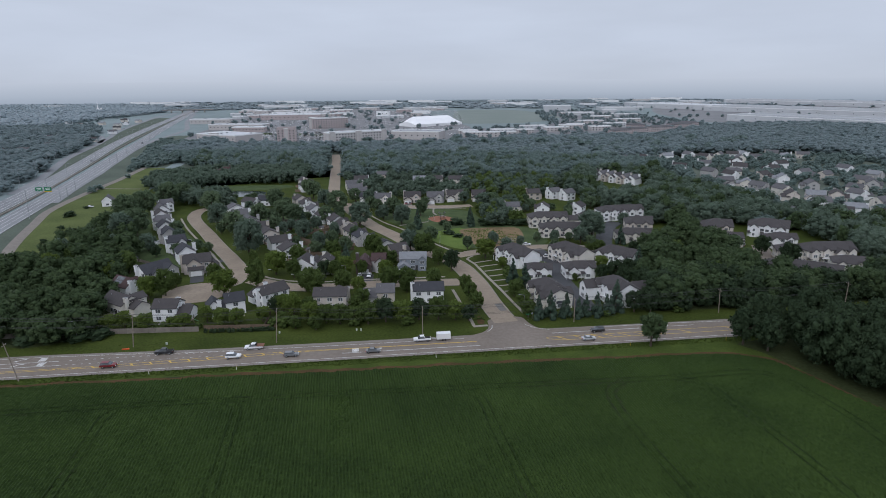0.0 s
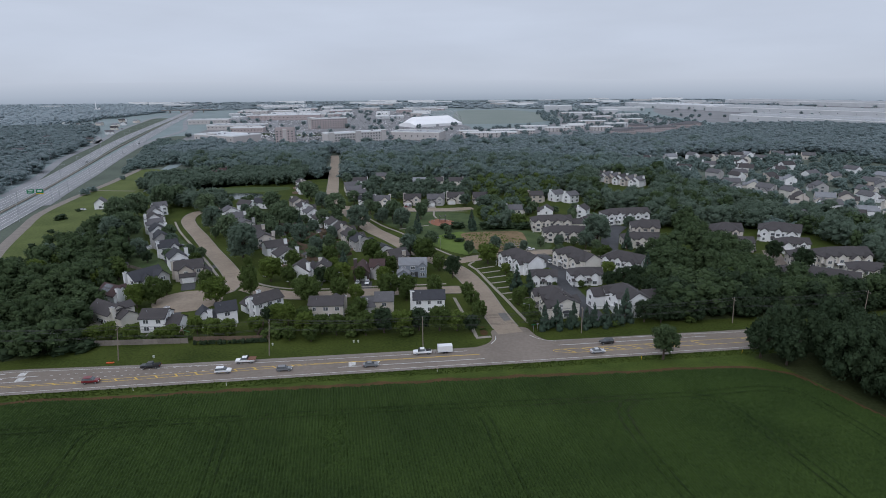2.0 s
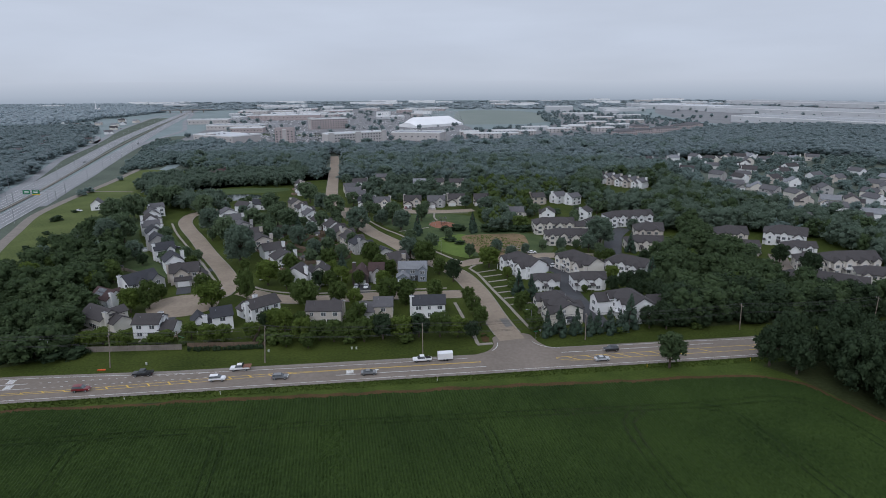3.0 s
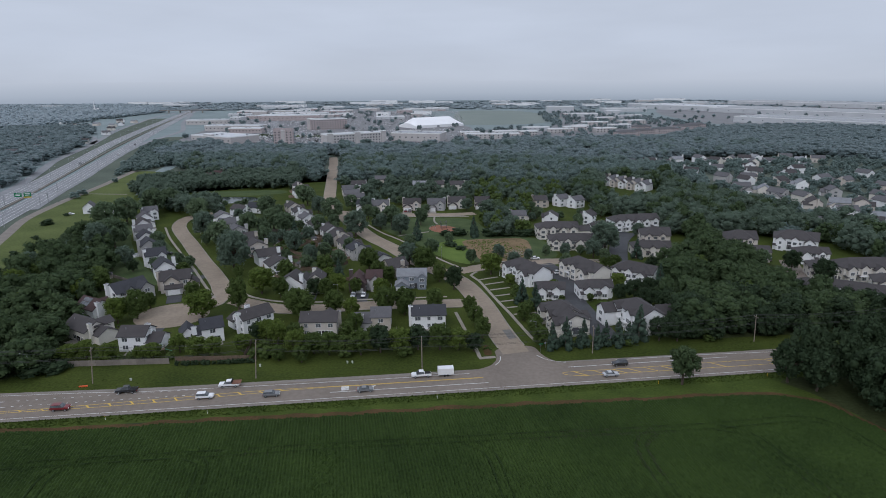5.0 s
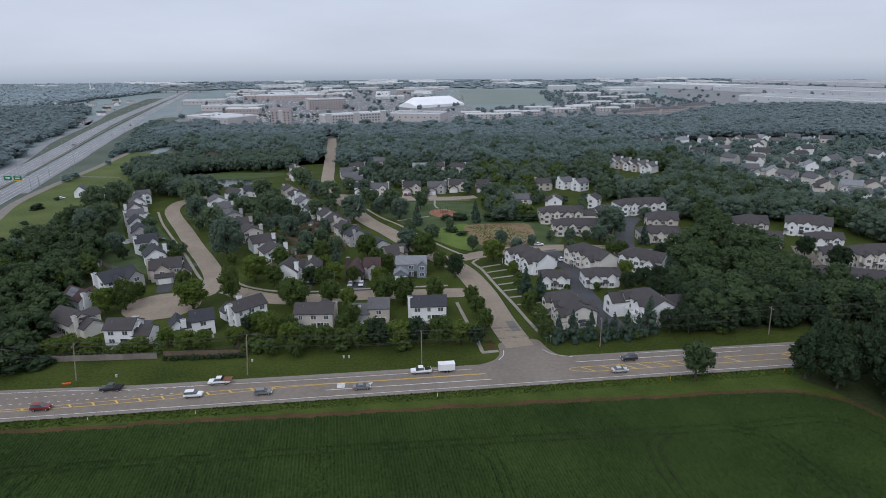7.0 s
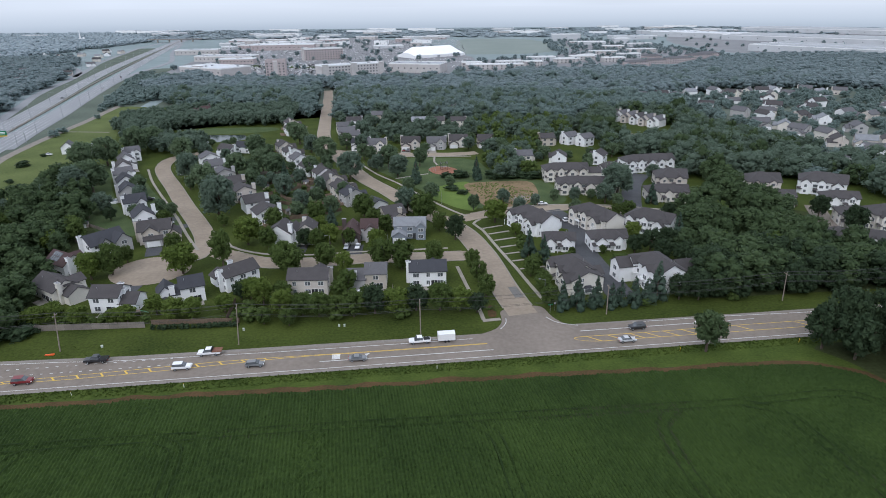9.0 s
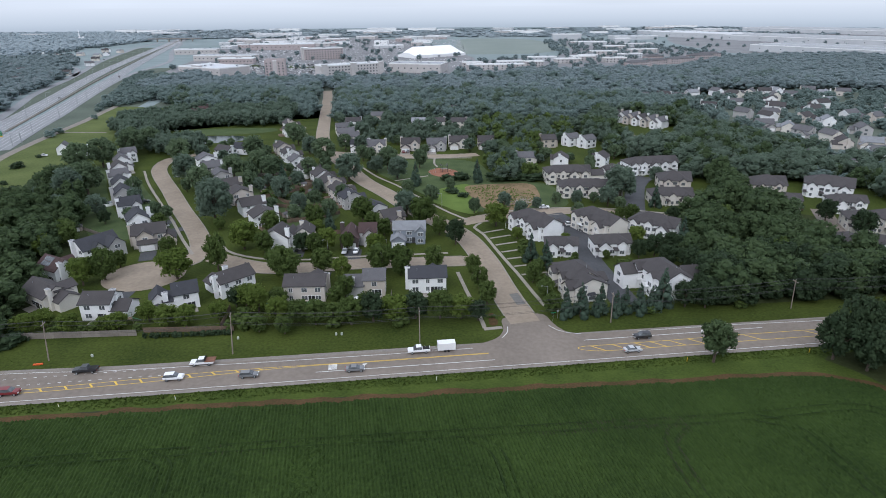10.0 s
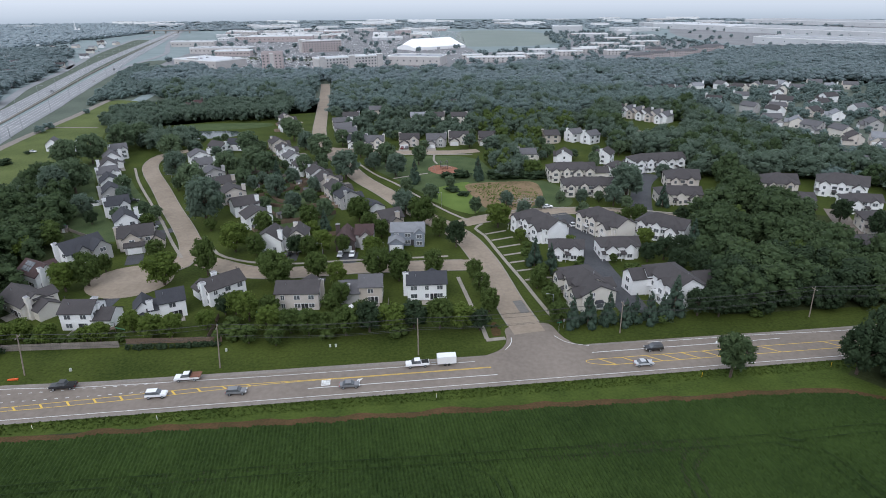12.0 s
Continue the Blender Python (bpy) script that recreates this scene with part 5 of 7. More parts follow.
def tree_kind(name, label, category, seed, mat, conifer=False, lift=0.0):
    """One tree about 2 units wide and 3 tall, of a trunk with limbs and a crown."""
    ob = thing(name, label, category, pose(0, 0, -500))
    g = Geo()
    r = random.Random(seed)
    g.tube((0, 0, -0.05), (0, 0, 1.1 + lift if not conifer else 2.4), 0.07, 0.05, 7)
    for k in range(0 if conifer else 5):
        a = k * math.tau / 5 + r.random()
        g.tube((0, 0, 0.45 + lift + 0.1 * k), (0.55 * math.cos(a), 0.55 * math.sin(a), 1.2 + lift + 0.1 * k), 0.045, 0.015, 5)
    part("trunk", g, BARK, ob)
    v, t = crown_shape(seed, 38 if not conifer else 44, 2300 if not conifer else 1300, 0.064 if not conifer else 0.055, 1, conifer, lean=0.35, spread=1.3 if conifer else 1.62)
    v = v * np.array([1, 1, 1.12 if not conifer else 1.45]) + np.array([0, 0, 1.24 + lift if not conifer else 1.5])
    part("crown", quick_mesh("crown", v, t, mat), None, ob)
    return ob


KINDS = [tree_kind("tree", "broad leafy deciduous tree in full summer leaf", "tree", 11 + k, m) for k, m in enumerate((LEAF, LEAF, LEAF, LIGHT_LEAF, DARK_LEAF))]
FAR_KINDS = [tree_kind("tree", "broad deciduous tree in full leaf with haze painted into its green", "tree", 16 + k, m) for k, m in enumerate((GARDEN_LEAF, GARDEN_LEAF, WOOD_LEAF))]
SPRUCES = [tree_kind("spruce_tree", "narrow blue-green spruce tree", "tree", 31 + k, NEEDLE, True) for k in range(2)]
rnd = random.Random(8)


def plant(kinds, x, y, r, tall=1.0, group="garden trees"):
    # past y 285 trees take leaves with haze mixed into the colour
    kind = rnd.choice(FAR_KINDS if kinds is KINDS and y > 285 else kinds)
    ob = copy_thing(kind, pose(x, y, 0.0, 0, 0, rnd.uniform(0, 360)) @ Matrix.Diagonal((r, r, r * tall, 1)))
    tagged(ob, group=group)
    take(x, y, r * 0.8)
    return ob


TREES_1 = [(-85.6, 227.4, 5.3),  (-49.1, 225, 5.2), (-93, 285.5, 8.1), (-112.8, 324.1, 6.6), (-130.6, 349.2, 6.6), (-146.6, 385, 6.7), (-158.4, 402.8, 5.7), (-71.4, 253.6, 5.3), (-62.2, 248.1, 3.5), (-49.1, 250.6, 3.3), (-44, 248.4, 3.5), (-40, 251.3, 3.6), (-33, 252, 2.8), (-18.9, 231.6, 4.5), (-12, 231.8, 4.3), (-21.9, 243.9, 3.6), (-1, 232.4, 3.5), (-31, 226.4, 3.0), (-28, 212.1, 3.0), (-20, 200.6, 3.3),  (7, 256.5, 3.9), (1, 266.9, 3.4), (-5.9, 278.4, 5.6), (-12.9, 289, 5.1)]
TREES_2 = [(-30.9, 283.7, 5.0), (-25.9, 272.2, 3.5), (-45.1, 345.4, 7.2), (-64.5, 385.1, 7.4), (-43.1, 309, 3.4), (-13.9, 295.2, 3.3), (16, 292.7, 2.8), (23.9, 276.1, 4.9), (29.9, 300.2, 3.2), (34.8, 285.7, 3.2), (59.3, 286.6, 2.6), (84.8, 312.6, 7.7), (75.9, 300.9, 4.6),  (-32.9, 363.3, 4.1), (-39, 197.2, 3.6), (-34, 196, 3.3), (-29, 196.9, 2.9), (-24, 195.7, 3.6), (-18, 197.5, 3.9), (-12, 197.3, 3.9), (-6.1, 199.2, 3.9), (0.9, 198.9, 3.9), (6.8, 198.7, 3.6), (11.7, 197.6, 2.7)]
TREES_3 = [(-45, 198.4, 3.3), (-52.1, 203.7, 3.4), (-57.1, 207.9, 3.1), (-48.9, 192.2, 2.3), (-41.6, 191, 2.3), (-60.0, 207.6, 2.4), (-62.2, 199.2, 2.9), (-71.2, 199.2, 2.8), (-70.2, 195.4, 3.4), (-75.6, 195.4, 3.8), (-81.9, 198.6, 3.1), (-88.2, 193.8, 3.1), (-91.6, 193.4, 2.6), (-101.3, 192.6, 3.2), (-109.5, 195, 3.4), (-113.5, 192.4, 3.2), (-114.3, 223.3, 4.1), (-109.2, 227.2, 4.5), (-109.2, 237.5, 2.6), (-60.3, 297.5, 3.8), (-55.2, 305.5, 3.4), (-45.1, 286.4, 3.6), (-71.5, 313.6, 4.5), (-86, 352.9, 6.2), (-95.4, 363.9, 5.8), (-107.9, 396.3, 6.3), (-92.1, 332.4, 4.2), (-106.7, 354.1, 5.7), (-75.7, 323.1, 3.6), (-94.1, 304.3, 2.9)]
TREES_4 = [(-78, 409.1, 5.3), (-90.4, 434.2, 6.3), (-98.8, 454, 5.2), (-57.4, 418.2, 5.2), (-47.2, 412.2, 4.4), (-26.9, 367.1, 5.9), (-20.8, 350.2, 5.6), (-9.7, 372.3, 4.2), (6.2, 328, 2.6), (-2.8, 307, 4.0), (-13.8, 320.9, 3.1), (-66.5, 351.8, 4.5), (-56.3, 322.1, 3.1), (-43.1, 389, 4.0), (-39, 386.6, 3.7), (-136.6, 307.5, 3.8), (-144.1, 323.6, 4.0), (-114.7, 288.6, 2.7), (-120.9, 292.1, 2.7), (-168.3, 325.9, 7.6), (-171.4, 317.6, 7.4), (-189, 380.2, 7.8), (-183.9, 406.6, 7.7), (-180.9, 422.5, 7.3), (-194.2, 366.7, 7.6), (-192.6, 420.1, 7.0)]
for group in (TREES_1, TREES_2, TREES_3, TREES_4):
    for x, y, r in group:
        plant(KINDS if y > 200 or x > -50 else KINDS[3:4], x, y, r * ((1.18 if x > -57 else 1.0) if y < 200 else 1.12), (rnd.uniform(0.8, 0.95) if r > 4.5 else rnd.uniform(0.9, 1.1)) * (0.85 if y < 200 else 1.0))
for x, y, r, tall in ((-74.4, 234.2, 4.5, 1.35), (11.8, 228.6, 3.2, 1.05), (13.4, 218.6, 3.3, 1.05), (15.1, 207.8, 3.3, 1.05), (31, 222.6, 3.2, 1.0), (33.2, 210, 3.4, 0.95), (33.4, 200.9, 3.3, 0.95)):
    plant(KINDS[:3], x, y, r, tall, "street trees")
for x, y, r in ((71.3, 241.8, 3.4), (77.4, 243.5, 4.0), (83.2, 244.2, 4.2), (159.5, 278.4, 4.6), (163.4, 261.7, 5.0), (149.5, 285.2, 4.0), (73.3, 204.6, 4.0), (79, 203.9, 3.8), (-38, 230.7, 4.4), (-53.1, 230.8, 4.6), (-12, 228.8, 3.6), (-47, 206.6, 3.2), (-57.1, 210, 3.0), (-30, 208.1, 3.0), (59.6, 241.2, 1.6), (48.2, 239.8, 1.6), (95.9, 263.7, 3.2), (53.5, 304.7, 2.8), (62.7, 304.6, 3.2), (70.9, 306.2, 2.5), (43.7, 298.5, 2.6), (110.1, 339.5, 4.0), (79.8, 295.7, 3), (33.5, 229.3, 2.6), (38.4, 230.6, 1.5), (74.6, 255.6, 3.4), (78.3, 233.4, 4.0), (84.1, 229.2, 4.4), (48.3, 256.7, 2.0), (85, 221.1, 4.2), (80.1, 211.3, 3.6), (75.8, 282.8, 2.6), (30.7, 261.5, 2.4), (96, 276.8, 3.6)):
    plant(KINDS[4:] if x > 65 and y < 250 else KINDS, x, y, r, 0.95, "trees among the town houses")
for x, y, r in ((-10.8, 337.2, 3.4), (20.2, 342.7, 3.4), (32.6, 239.2, 3.0), (36.9, 234, 2.9), (36.8, 198.8, 2.6), (41.2, 199.4, 3.0), (47.0, 200.2, 2.8), (51.4, 199.6, 2.3), (54.4, 201, 2.5), (58.4, 200.8, 2.7), (62.3, 202, 2.3), (89, 249, 3.6), (66, 203.4, 3.7), (-43, 272.9, 2.6), (-76.7, 336.7, 3.4), (96.2, 298.9, 3.0)):
    plant(SPRUCES, x, y, r, 1.25, "spruces")
# the lone tree on the verge
OPEN_TREE = tree_kind("tree", "lone leafy tree on the grass verge", "tree", 77, GROVE_LEAF, lift=0.35)
lone = plant([OPEN_TREE], 69.2, 175.0, 5.0, 0.9, "lone tree")
# more garden trees between the houses
for x, y, r in ((99.4, 175.6, 5.6), (104.6, 170.4, 5.4)):
    plant(KINDS[4:], x, y, r, 1.0, "trees at the corner of the field")
n = 0
while n < 80:
    x, y = rnd.uniform(-190, 130), rnd.uniform(234, 440)
    r = rnd.uniform(2.4, 5.2)
    park = -32 < x < 56 and 296 < y < 392 or -125 < x < -30 and 268 < y < 400
    if not park and free(x, y) and free(x + r * 0.7, y) and free(x - r * 0.7, y) and free(x, y + r * 0.7) and free(x, y - r * 0.7):
        plant(KINDS, x, y, r, rnd.uniform(0.75, 0.95))
        n += 1
n = 0
for _ in range(3000):
    x, y, r = rnd.uniform(-125, -32), rnd.uniform(268, 405), rnd.uniform(2.4, 4.6)
    if n < 26 and free(x, y) and free(x + r * 0.6, y) and free(x - r * 0.6, y) and free(x, y + r * 0.6) and free(x, y - r * 0.6):
        plant(KINDS, x, y, r, rnd.uniform(0.8, 1.0))
        n += 1
for ob in KINDS + FAR_KINDS + SPRUCES + [OPEN_TREE]:
    for o in (*ob.children_recursive, ob):
        bpy.data.objects.remove(o)

# ---- woods ----
take_poly([(120.6, 423.2), (149.4, 421.1), (173, 470.2), (163.8, 495.4), (139.2, 522.3), (123.2, 478.3)])
NEAR_CROWNS = [crown_shape(50 + k, 22, 900, 0.075, 1, lean=0.8, spread=1.45) for k in range(4)]
FINE_CROWNS = [crown_shape(55 + k, 40, 1800, 0.055, 1, lean=0.6, rough=0.2, spread=1.6) for k in range(4)]
MID_CROWNS = [crown_shape(60 + k, 11, 210, 0.12, 1, lean=1.1, rough=0.16, spread=1.3) for k in range(5)]
ROUND_CROWNS = [crown_shape(65 + k, 14, 560, 0.085, 1, lean=0.9, rough=0.2, spread=1.4) for k in range(5)]
FAR_CROWNS = [crown_shape(70 + k, 8, 12, 0.18, 1, lean=1.2, rough=0.16) for k in range(5)]
TINY_CROWNS = [crown_shape(80 + k, 5, 6, 0.3, 1, lean=1.2, rough=0.15) for k in range(4)]


def wood(name, poly, gap, rad, high, shapes, mat, label, seed, limit=3000, thin=1.0):
    """Trees set close together over an outline, kept off roads, lawns and houses."""
    r = np.random.RandomState(seed)
    xs, ys = [p[0] for p in poly], [p[1] for p in poly]
    V, T, n, count = [], [], 0, 0
    x = min(xs)
    row = 0
    while x < max(xs):
        y = min(ys) + (row % 2) * gap / 2
        while y < max(ys):
            px, py = x + r.uniform(-0.4, 0.4) * gap, y + r.uniform(-0.4, 0.4) * gap
            if abs(px) < 0.84 * py + 70 and inside(px, py, poly) and free(px, py) and r.rand() < thin and count < limit:
                v, t = shapes[r.randint(len(shapes))]
                k = r.rand() ** 1.4
                q, h, a = rad[0] + k * (rad[1] - rad[0]), high[0] + (0.55 * k + 0.45 * r.rand()) * (high[1] - high[0]), r.rand() * math.tau
                ca, sa = math.cos(a), math.sin(a)
                V.append(np.stack([px + q * (v[:, 0] * ca - v[:, 1] * sa), py + q * (v[:, 0] * sa + v[:, 1] * ca), h * 0.52 + h * 0.5 * v[:, 2]], 1))
                T.append(t + n)
                n += len(v)
                count += 1
            y += gap
        x += gap * 0.87
        row += 1
    if V and name == "bushes":
        tagged(new(name, quick_mesh(name, np.vstack(V), np.vstack(T), mat)), label, "bushes", "bushes", "stuff")
    elif V:
        tagged(new(name, quick_mesh(name, np.vstack(V), np.vstack(T), mat, shapes is FAR_CROWNS or shapes is TINY_CROWNS)), label, "woodland", "woods", "stuff")


wood("wood", [(-192.9, 246), (-141.9, 175.7), (-117.2, 183.2), (-118.3, 199.7), (-120.5, 218.3), (-133, 231.2), (-135.2, 252.1), (-142.6, 269), (-161.8, 309.8), (-176.9, 342.3), (-185.6, 358.7), (-192.9, 343.2), (-188.1, 300.5)], 7.8, (3.4, 7.4), (6, 15), NEAR_CROWNS, GROVE_LEAF, "dense green wood beside the cul-de-sac", 1)
wood("wood", [(97.1, 180), (104.5, 172), (109.5, 163), (113.5, 151), (118, 140), (128, 118), (150, 72), (280, 70), (290, 181), (200.4, 183.7), (144.5, 181.5)], 6.6, (4.4, 6.4), (14, 20), FINE_CROWNS, DARK_LEAF, "tall dark trees at the field's edge", 2)
BUSH_CROWNS = [crown_shape(90 + k, 9, 150, 0.15, 1, lean=0.4) for k in range(4)]
wood("bushes", [(-58.1, 191.7), (-20, 194), (11.7, 195.6), (11.8, 203.6), (-20, 203.7), (-58.1, 201.9)], 3.4, (1.5, 2.6), (2.0, 4.6), BUSH_CROWNS, LEAF, "dense bushes at the foot of the gardens", 21, thin=0.75)
wood("bushes", [(-119.3, 191.5), (-58.1, 193.2), (-58.1, 199.8), (-119.3, 198.7)], 3.8, (1.2, 2.2), (1.6, 3.4), BUSH_CROWNS, LEAF, "bushes along the garden fence", 22, thin=0.45)
wood("bushes", [(-66.3, 265.7), (-40, 299.6), (-76.8, 368.1), (-97.6, 403), (-114.2, 397.8), (-101.5, 359.1), (-82.8, 322.5), (-66.4, 294.7)], 7.0, (1.2, 2.4), (1.4, 3.0), BUSH_CROWNS, LEAF, "garden bushes between the rows of houses", 23, thin=0.5)
wood("bushes", [(39.2, 199.7), (95.4, 201.9), (101.6, 258.5), (82.6, 289.5), (33.8, 289.8), (29.6, 239.3), (35.3, 203.9)], 4.6, (1.1, 2.2), (1.4, 3.4), BUSH_CROWNS, LEAF, "bushes between the town houses", 24, thin=0.45)
W_ROAD = [(74.2, 205.6), (116.4, 209.1), (219.5, 220.1), (229, 241.2), (196.7, 238.6), (171.4, 229.8), (145.1, 226.9), (136, 257), (147.7, 286.3), (137, 340), (125.5, 340.7), (123.3, 310.6), (119.3, 295.7), (98, 278.7), (95.8, 251.7), (82.2, 237.3), (80.1, 217.3)]
wood("wood", [(74.2, 205.6), (116.4, 209.1), (219.5, 220.1), (229, 241.2), (196.7, 238.6), (171.4, 229.8), (145.1, 226.9), (140, 240), (98, 236), (82.2, 228)], 7.4, (3.6, 6.6), (8, 14), NEAR_CROWNS, DARK_LEAF, "dense dark trees behind the main road", 3)
wood("wood", [(80, 202.6), (116, 205.5), (235, 219), (235, 229), (116, 215), (80, 212)], 5.2, (3.2, 4.6), (6, 10), NEAR_CROWNS, DARK_LEAF, "dark low-branched trees along the main road", 36)
wood("wood", W_ROAD, 7.4, (3.6, 7.6), (8, 15), NEAR_CROWNS, GROVE_LEAF, "leafy green trees behind the main road", 33, thin=0.9)
W_MID = [(125.5, 340.7), (148.4, 339.3), (170.1, 338.1), (198.3, 336.4), (206.8, 291.4), (197, 260.3), (220, 253.4), (249, 328.6), (208.8, 410.8), (186.2, 463), (196.7, 533.5), (129.7, 539.7), (99.8, 469.9), (99.1, 398.1), (123, 374.2)]
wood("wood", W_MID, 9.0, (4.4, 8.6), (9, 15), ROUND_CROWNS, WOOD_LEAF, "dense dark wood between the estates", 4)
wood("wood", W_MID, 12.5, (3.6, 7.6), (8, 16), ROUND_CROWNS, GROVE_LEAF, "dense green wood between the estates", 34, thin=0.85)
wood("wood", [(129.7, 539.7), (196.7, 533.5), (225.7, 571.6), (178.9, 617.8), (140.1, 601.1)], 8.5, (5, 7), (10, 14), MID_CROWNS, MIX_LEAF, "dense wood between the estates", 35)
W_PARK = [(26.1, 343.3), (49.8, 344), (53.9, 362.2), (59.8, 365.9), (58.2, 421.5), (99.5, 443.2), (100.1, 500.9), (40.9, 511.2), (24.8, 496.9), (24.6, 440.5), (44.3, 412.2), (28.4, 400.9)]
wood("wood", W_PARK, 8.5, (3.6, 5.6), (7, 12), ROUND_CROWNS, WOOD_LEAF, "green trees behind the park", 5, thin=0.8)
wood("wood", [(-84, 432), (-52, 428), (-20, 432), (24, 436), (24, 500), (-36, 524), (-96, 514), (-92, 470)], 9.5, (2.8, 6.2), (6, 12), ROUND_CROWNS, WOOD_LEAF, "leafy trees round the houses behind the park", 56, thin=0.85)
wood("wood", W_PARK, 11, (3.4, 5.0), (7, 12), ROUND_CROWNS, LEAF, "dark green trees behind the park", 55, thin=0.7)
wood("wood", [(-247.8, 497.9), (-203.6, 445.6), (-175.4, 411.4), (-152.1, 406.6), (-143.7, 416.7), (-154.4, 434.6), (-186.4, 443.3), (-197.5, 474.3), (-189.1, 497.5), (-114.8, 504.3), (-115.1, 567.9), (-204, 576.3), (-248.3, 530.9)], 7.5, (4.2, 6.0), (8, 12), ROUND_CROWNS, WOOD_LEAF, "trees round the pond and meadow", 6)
wood("wood", [(-276.6, 644.5), (-253.9, 614.3), (-209.5, 576.8), (-121.5, 568.5), (-98.1, 517.9), (-40.1, 528.9), (30.8, 506.9), (100.1, 500.9), (129.7, 539.7), (178.9, 617.8), (61.7, 651.7), (-102.9, 670.1), (-299.8, 692.1)], 9.6, (5.2, 9.8), (9, 14), ROUND_CROWNS, MIX_LEAF, "woodland beyond the estate with haze painted into its leaves", 57)
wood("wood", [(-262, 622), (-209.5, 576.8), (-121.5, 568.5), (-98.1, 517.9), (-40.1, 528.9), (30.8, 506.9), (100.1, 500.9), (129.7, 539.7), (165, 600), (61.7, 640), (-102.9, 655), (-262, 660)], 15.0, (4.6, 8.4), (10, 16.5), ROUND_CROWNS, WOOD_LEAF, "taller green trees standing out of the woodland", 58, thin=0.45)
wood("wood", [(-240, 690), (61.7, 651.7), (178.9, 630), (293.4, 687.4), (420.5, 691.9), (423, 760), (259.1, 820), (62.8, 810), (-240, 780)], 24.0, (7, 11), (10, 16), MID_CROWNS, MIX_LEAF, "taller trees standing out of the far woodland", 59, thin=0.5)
wood("wood", [(-299.8, 692.1), (-102.9, 670.1), (61.7, 651.7), (178.9, 617.8), (293.4, 687.4), (420.5, 691.9), (423, 772.8), (259.1, 838.3), (62.8, 823.9), (-61.1, 788.2), (-157.2, 781.9), (-267.8, 796.2), (-314.4, 865.8), (-329.1, 741)], 12.0, (6.5, 11.5), (8.5, 13), MID_CROWNS, FAR_LEAF, "wide woodland beyond the estate with haze painted into its leaves", 7)
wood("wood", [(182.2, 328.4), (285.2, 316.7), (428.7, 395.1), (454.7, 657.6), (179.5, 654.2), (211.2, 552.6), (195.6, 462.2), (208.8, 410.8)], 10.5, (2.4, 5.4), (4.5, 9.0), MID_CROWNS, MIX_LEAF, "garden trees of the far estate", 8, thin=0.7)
wood("wood", [(62.8, 823.9), (259.1, 838.3), (420.5, 691.9), (454.7, 657.6), (950.3, 679.8), (1009.6, 1016.5), (677.9, 1106.6), (504.8, 1090.7), (326, 891.3), (123.6, 880.2)], 15.0, (8.5, 13.5), (8.5, 12), MID_CROWNS, FAR_LEAF, "wide woodland before the warehouses with haze painted into its leaves", 9, 4000)
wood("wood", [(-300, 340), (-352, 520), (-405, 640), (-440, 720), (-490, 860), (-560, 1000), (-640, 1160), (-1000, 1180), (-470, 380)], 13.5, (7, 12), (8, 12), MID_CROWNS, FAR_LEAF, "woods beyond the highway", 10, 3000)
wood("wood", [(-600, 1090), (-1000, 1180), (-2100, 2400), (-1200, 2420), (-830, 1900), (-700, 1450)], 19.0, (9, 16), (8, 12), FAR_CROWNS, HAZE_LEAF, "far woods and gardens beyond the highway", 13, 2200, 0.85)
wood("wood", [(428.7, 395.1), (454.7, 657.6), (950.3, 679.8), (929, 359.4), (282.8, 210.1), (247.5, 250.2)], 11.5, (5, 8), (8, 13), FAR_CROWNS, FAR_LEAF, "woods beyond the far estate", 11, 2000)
# crowns kept flat and pale, so the belts read as haze
wood("wood", [(-2300, 2400), (-830, 1900), (-353, 1980), (421, 1900), (1500, 1900), (1900, 2700), (-1500, 2700)], 36.0, (14, 26), (4, 6), TINY_CROWNS, HAZE_LEAF, "far tree belts painted hazy towards the horizon", 12, 3000, 0.5)
wood("wood", [(-266, 440), (-288, 540), (-318, 640), (-372, 775), (-432, 930), (-404, 930), (-345, 800), (-306, 690), (-288, 600), (-272, 500)], 7.0, (2.4, 4.6), (2.5, 5.5), MID_CROWNS, MIX_LEAF, "low scrub between the highway and the trail", 15, thin=0.85)
wood("wood", [(-348.2, 720.4), (-311.8, 603.3), (-285, 614.1), (-278.9, 649.3), (-306.7, 761.2), (-346.7, 870.3), (-378.5, 886.5)], 8.0, (3.0, 5.0), (4, 8), FAR_CROWNS, MIX_LEAF, "scrub and small trees beside the slip road", 14)


# ---- vehicles ----
PAINT = {n: material(n + "_car_paint", c, 0.28, 0.05, 0.5, 5.0, spec=0.6) for n, c in {
    "white": (0.72, 0.72, 0.72), "silver": (0.42, 0.43, 0.44), "grey": (0.16, 0.165, 0.17), "black": (0.02, 0.021, 0.024), "red": (0.16, 0.015, 0.018), "tan": (0.25, 0.22, 0.18)}.items()}
TAIL = material("red_tail_lamp", (0.35, 0.02, 0.015), 0.3, 0.1)
LAMP = material("clear_headlamp", (0.7, 0.7, 0.68), 0.2, 0.1)
BED_LOAD = material("rusty_machine_paint", (0.17, 0.075, 0.045), 0.6, 0.3)
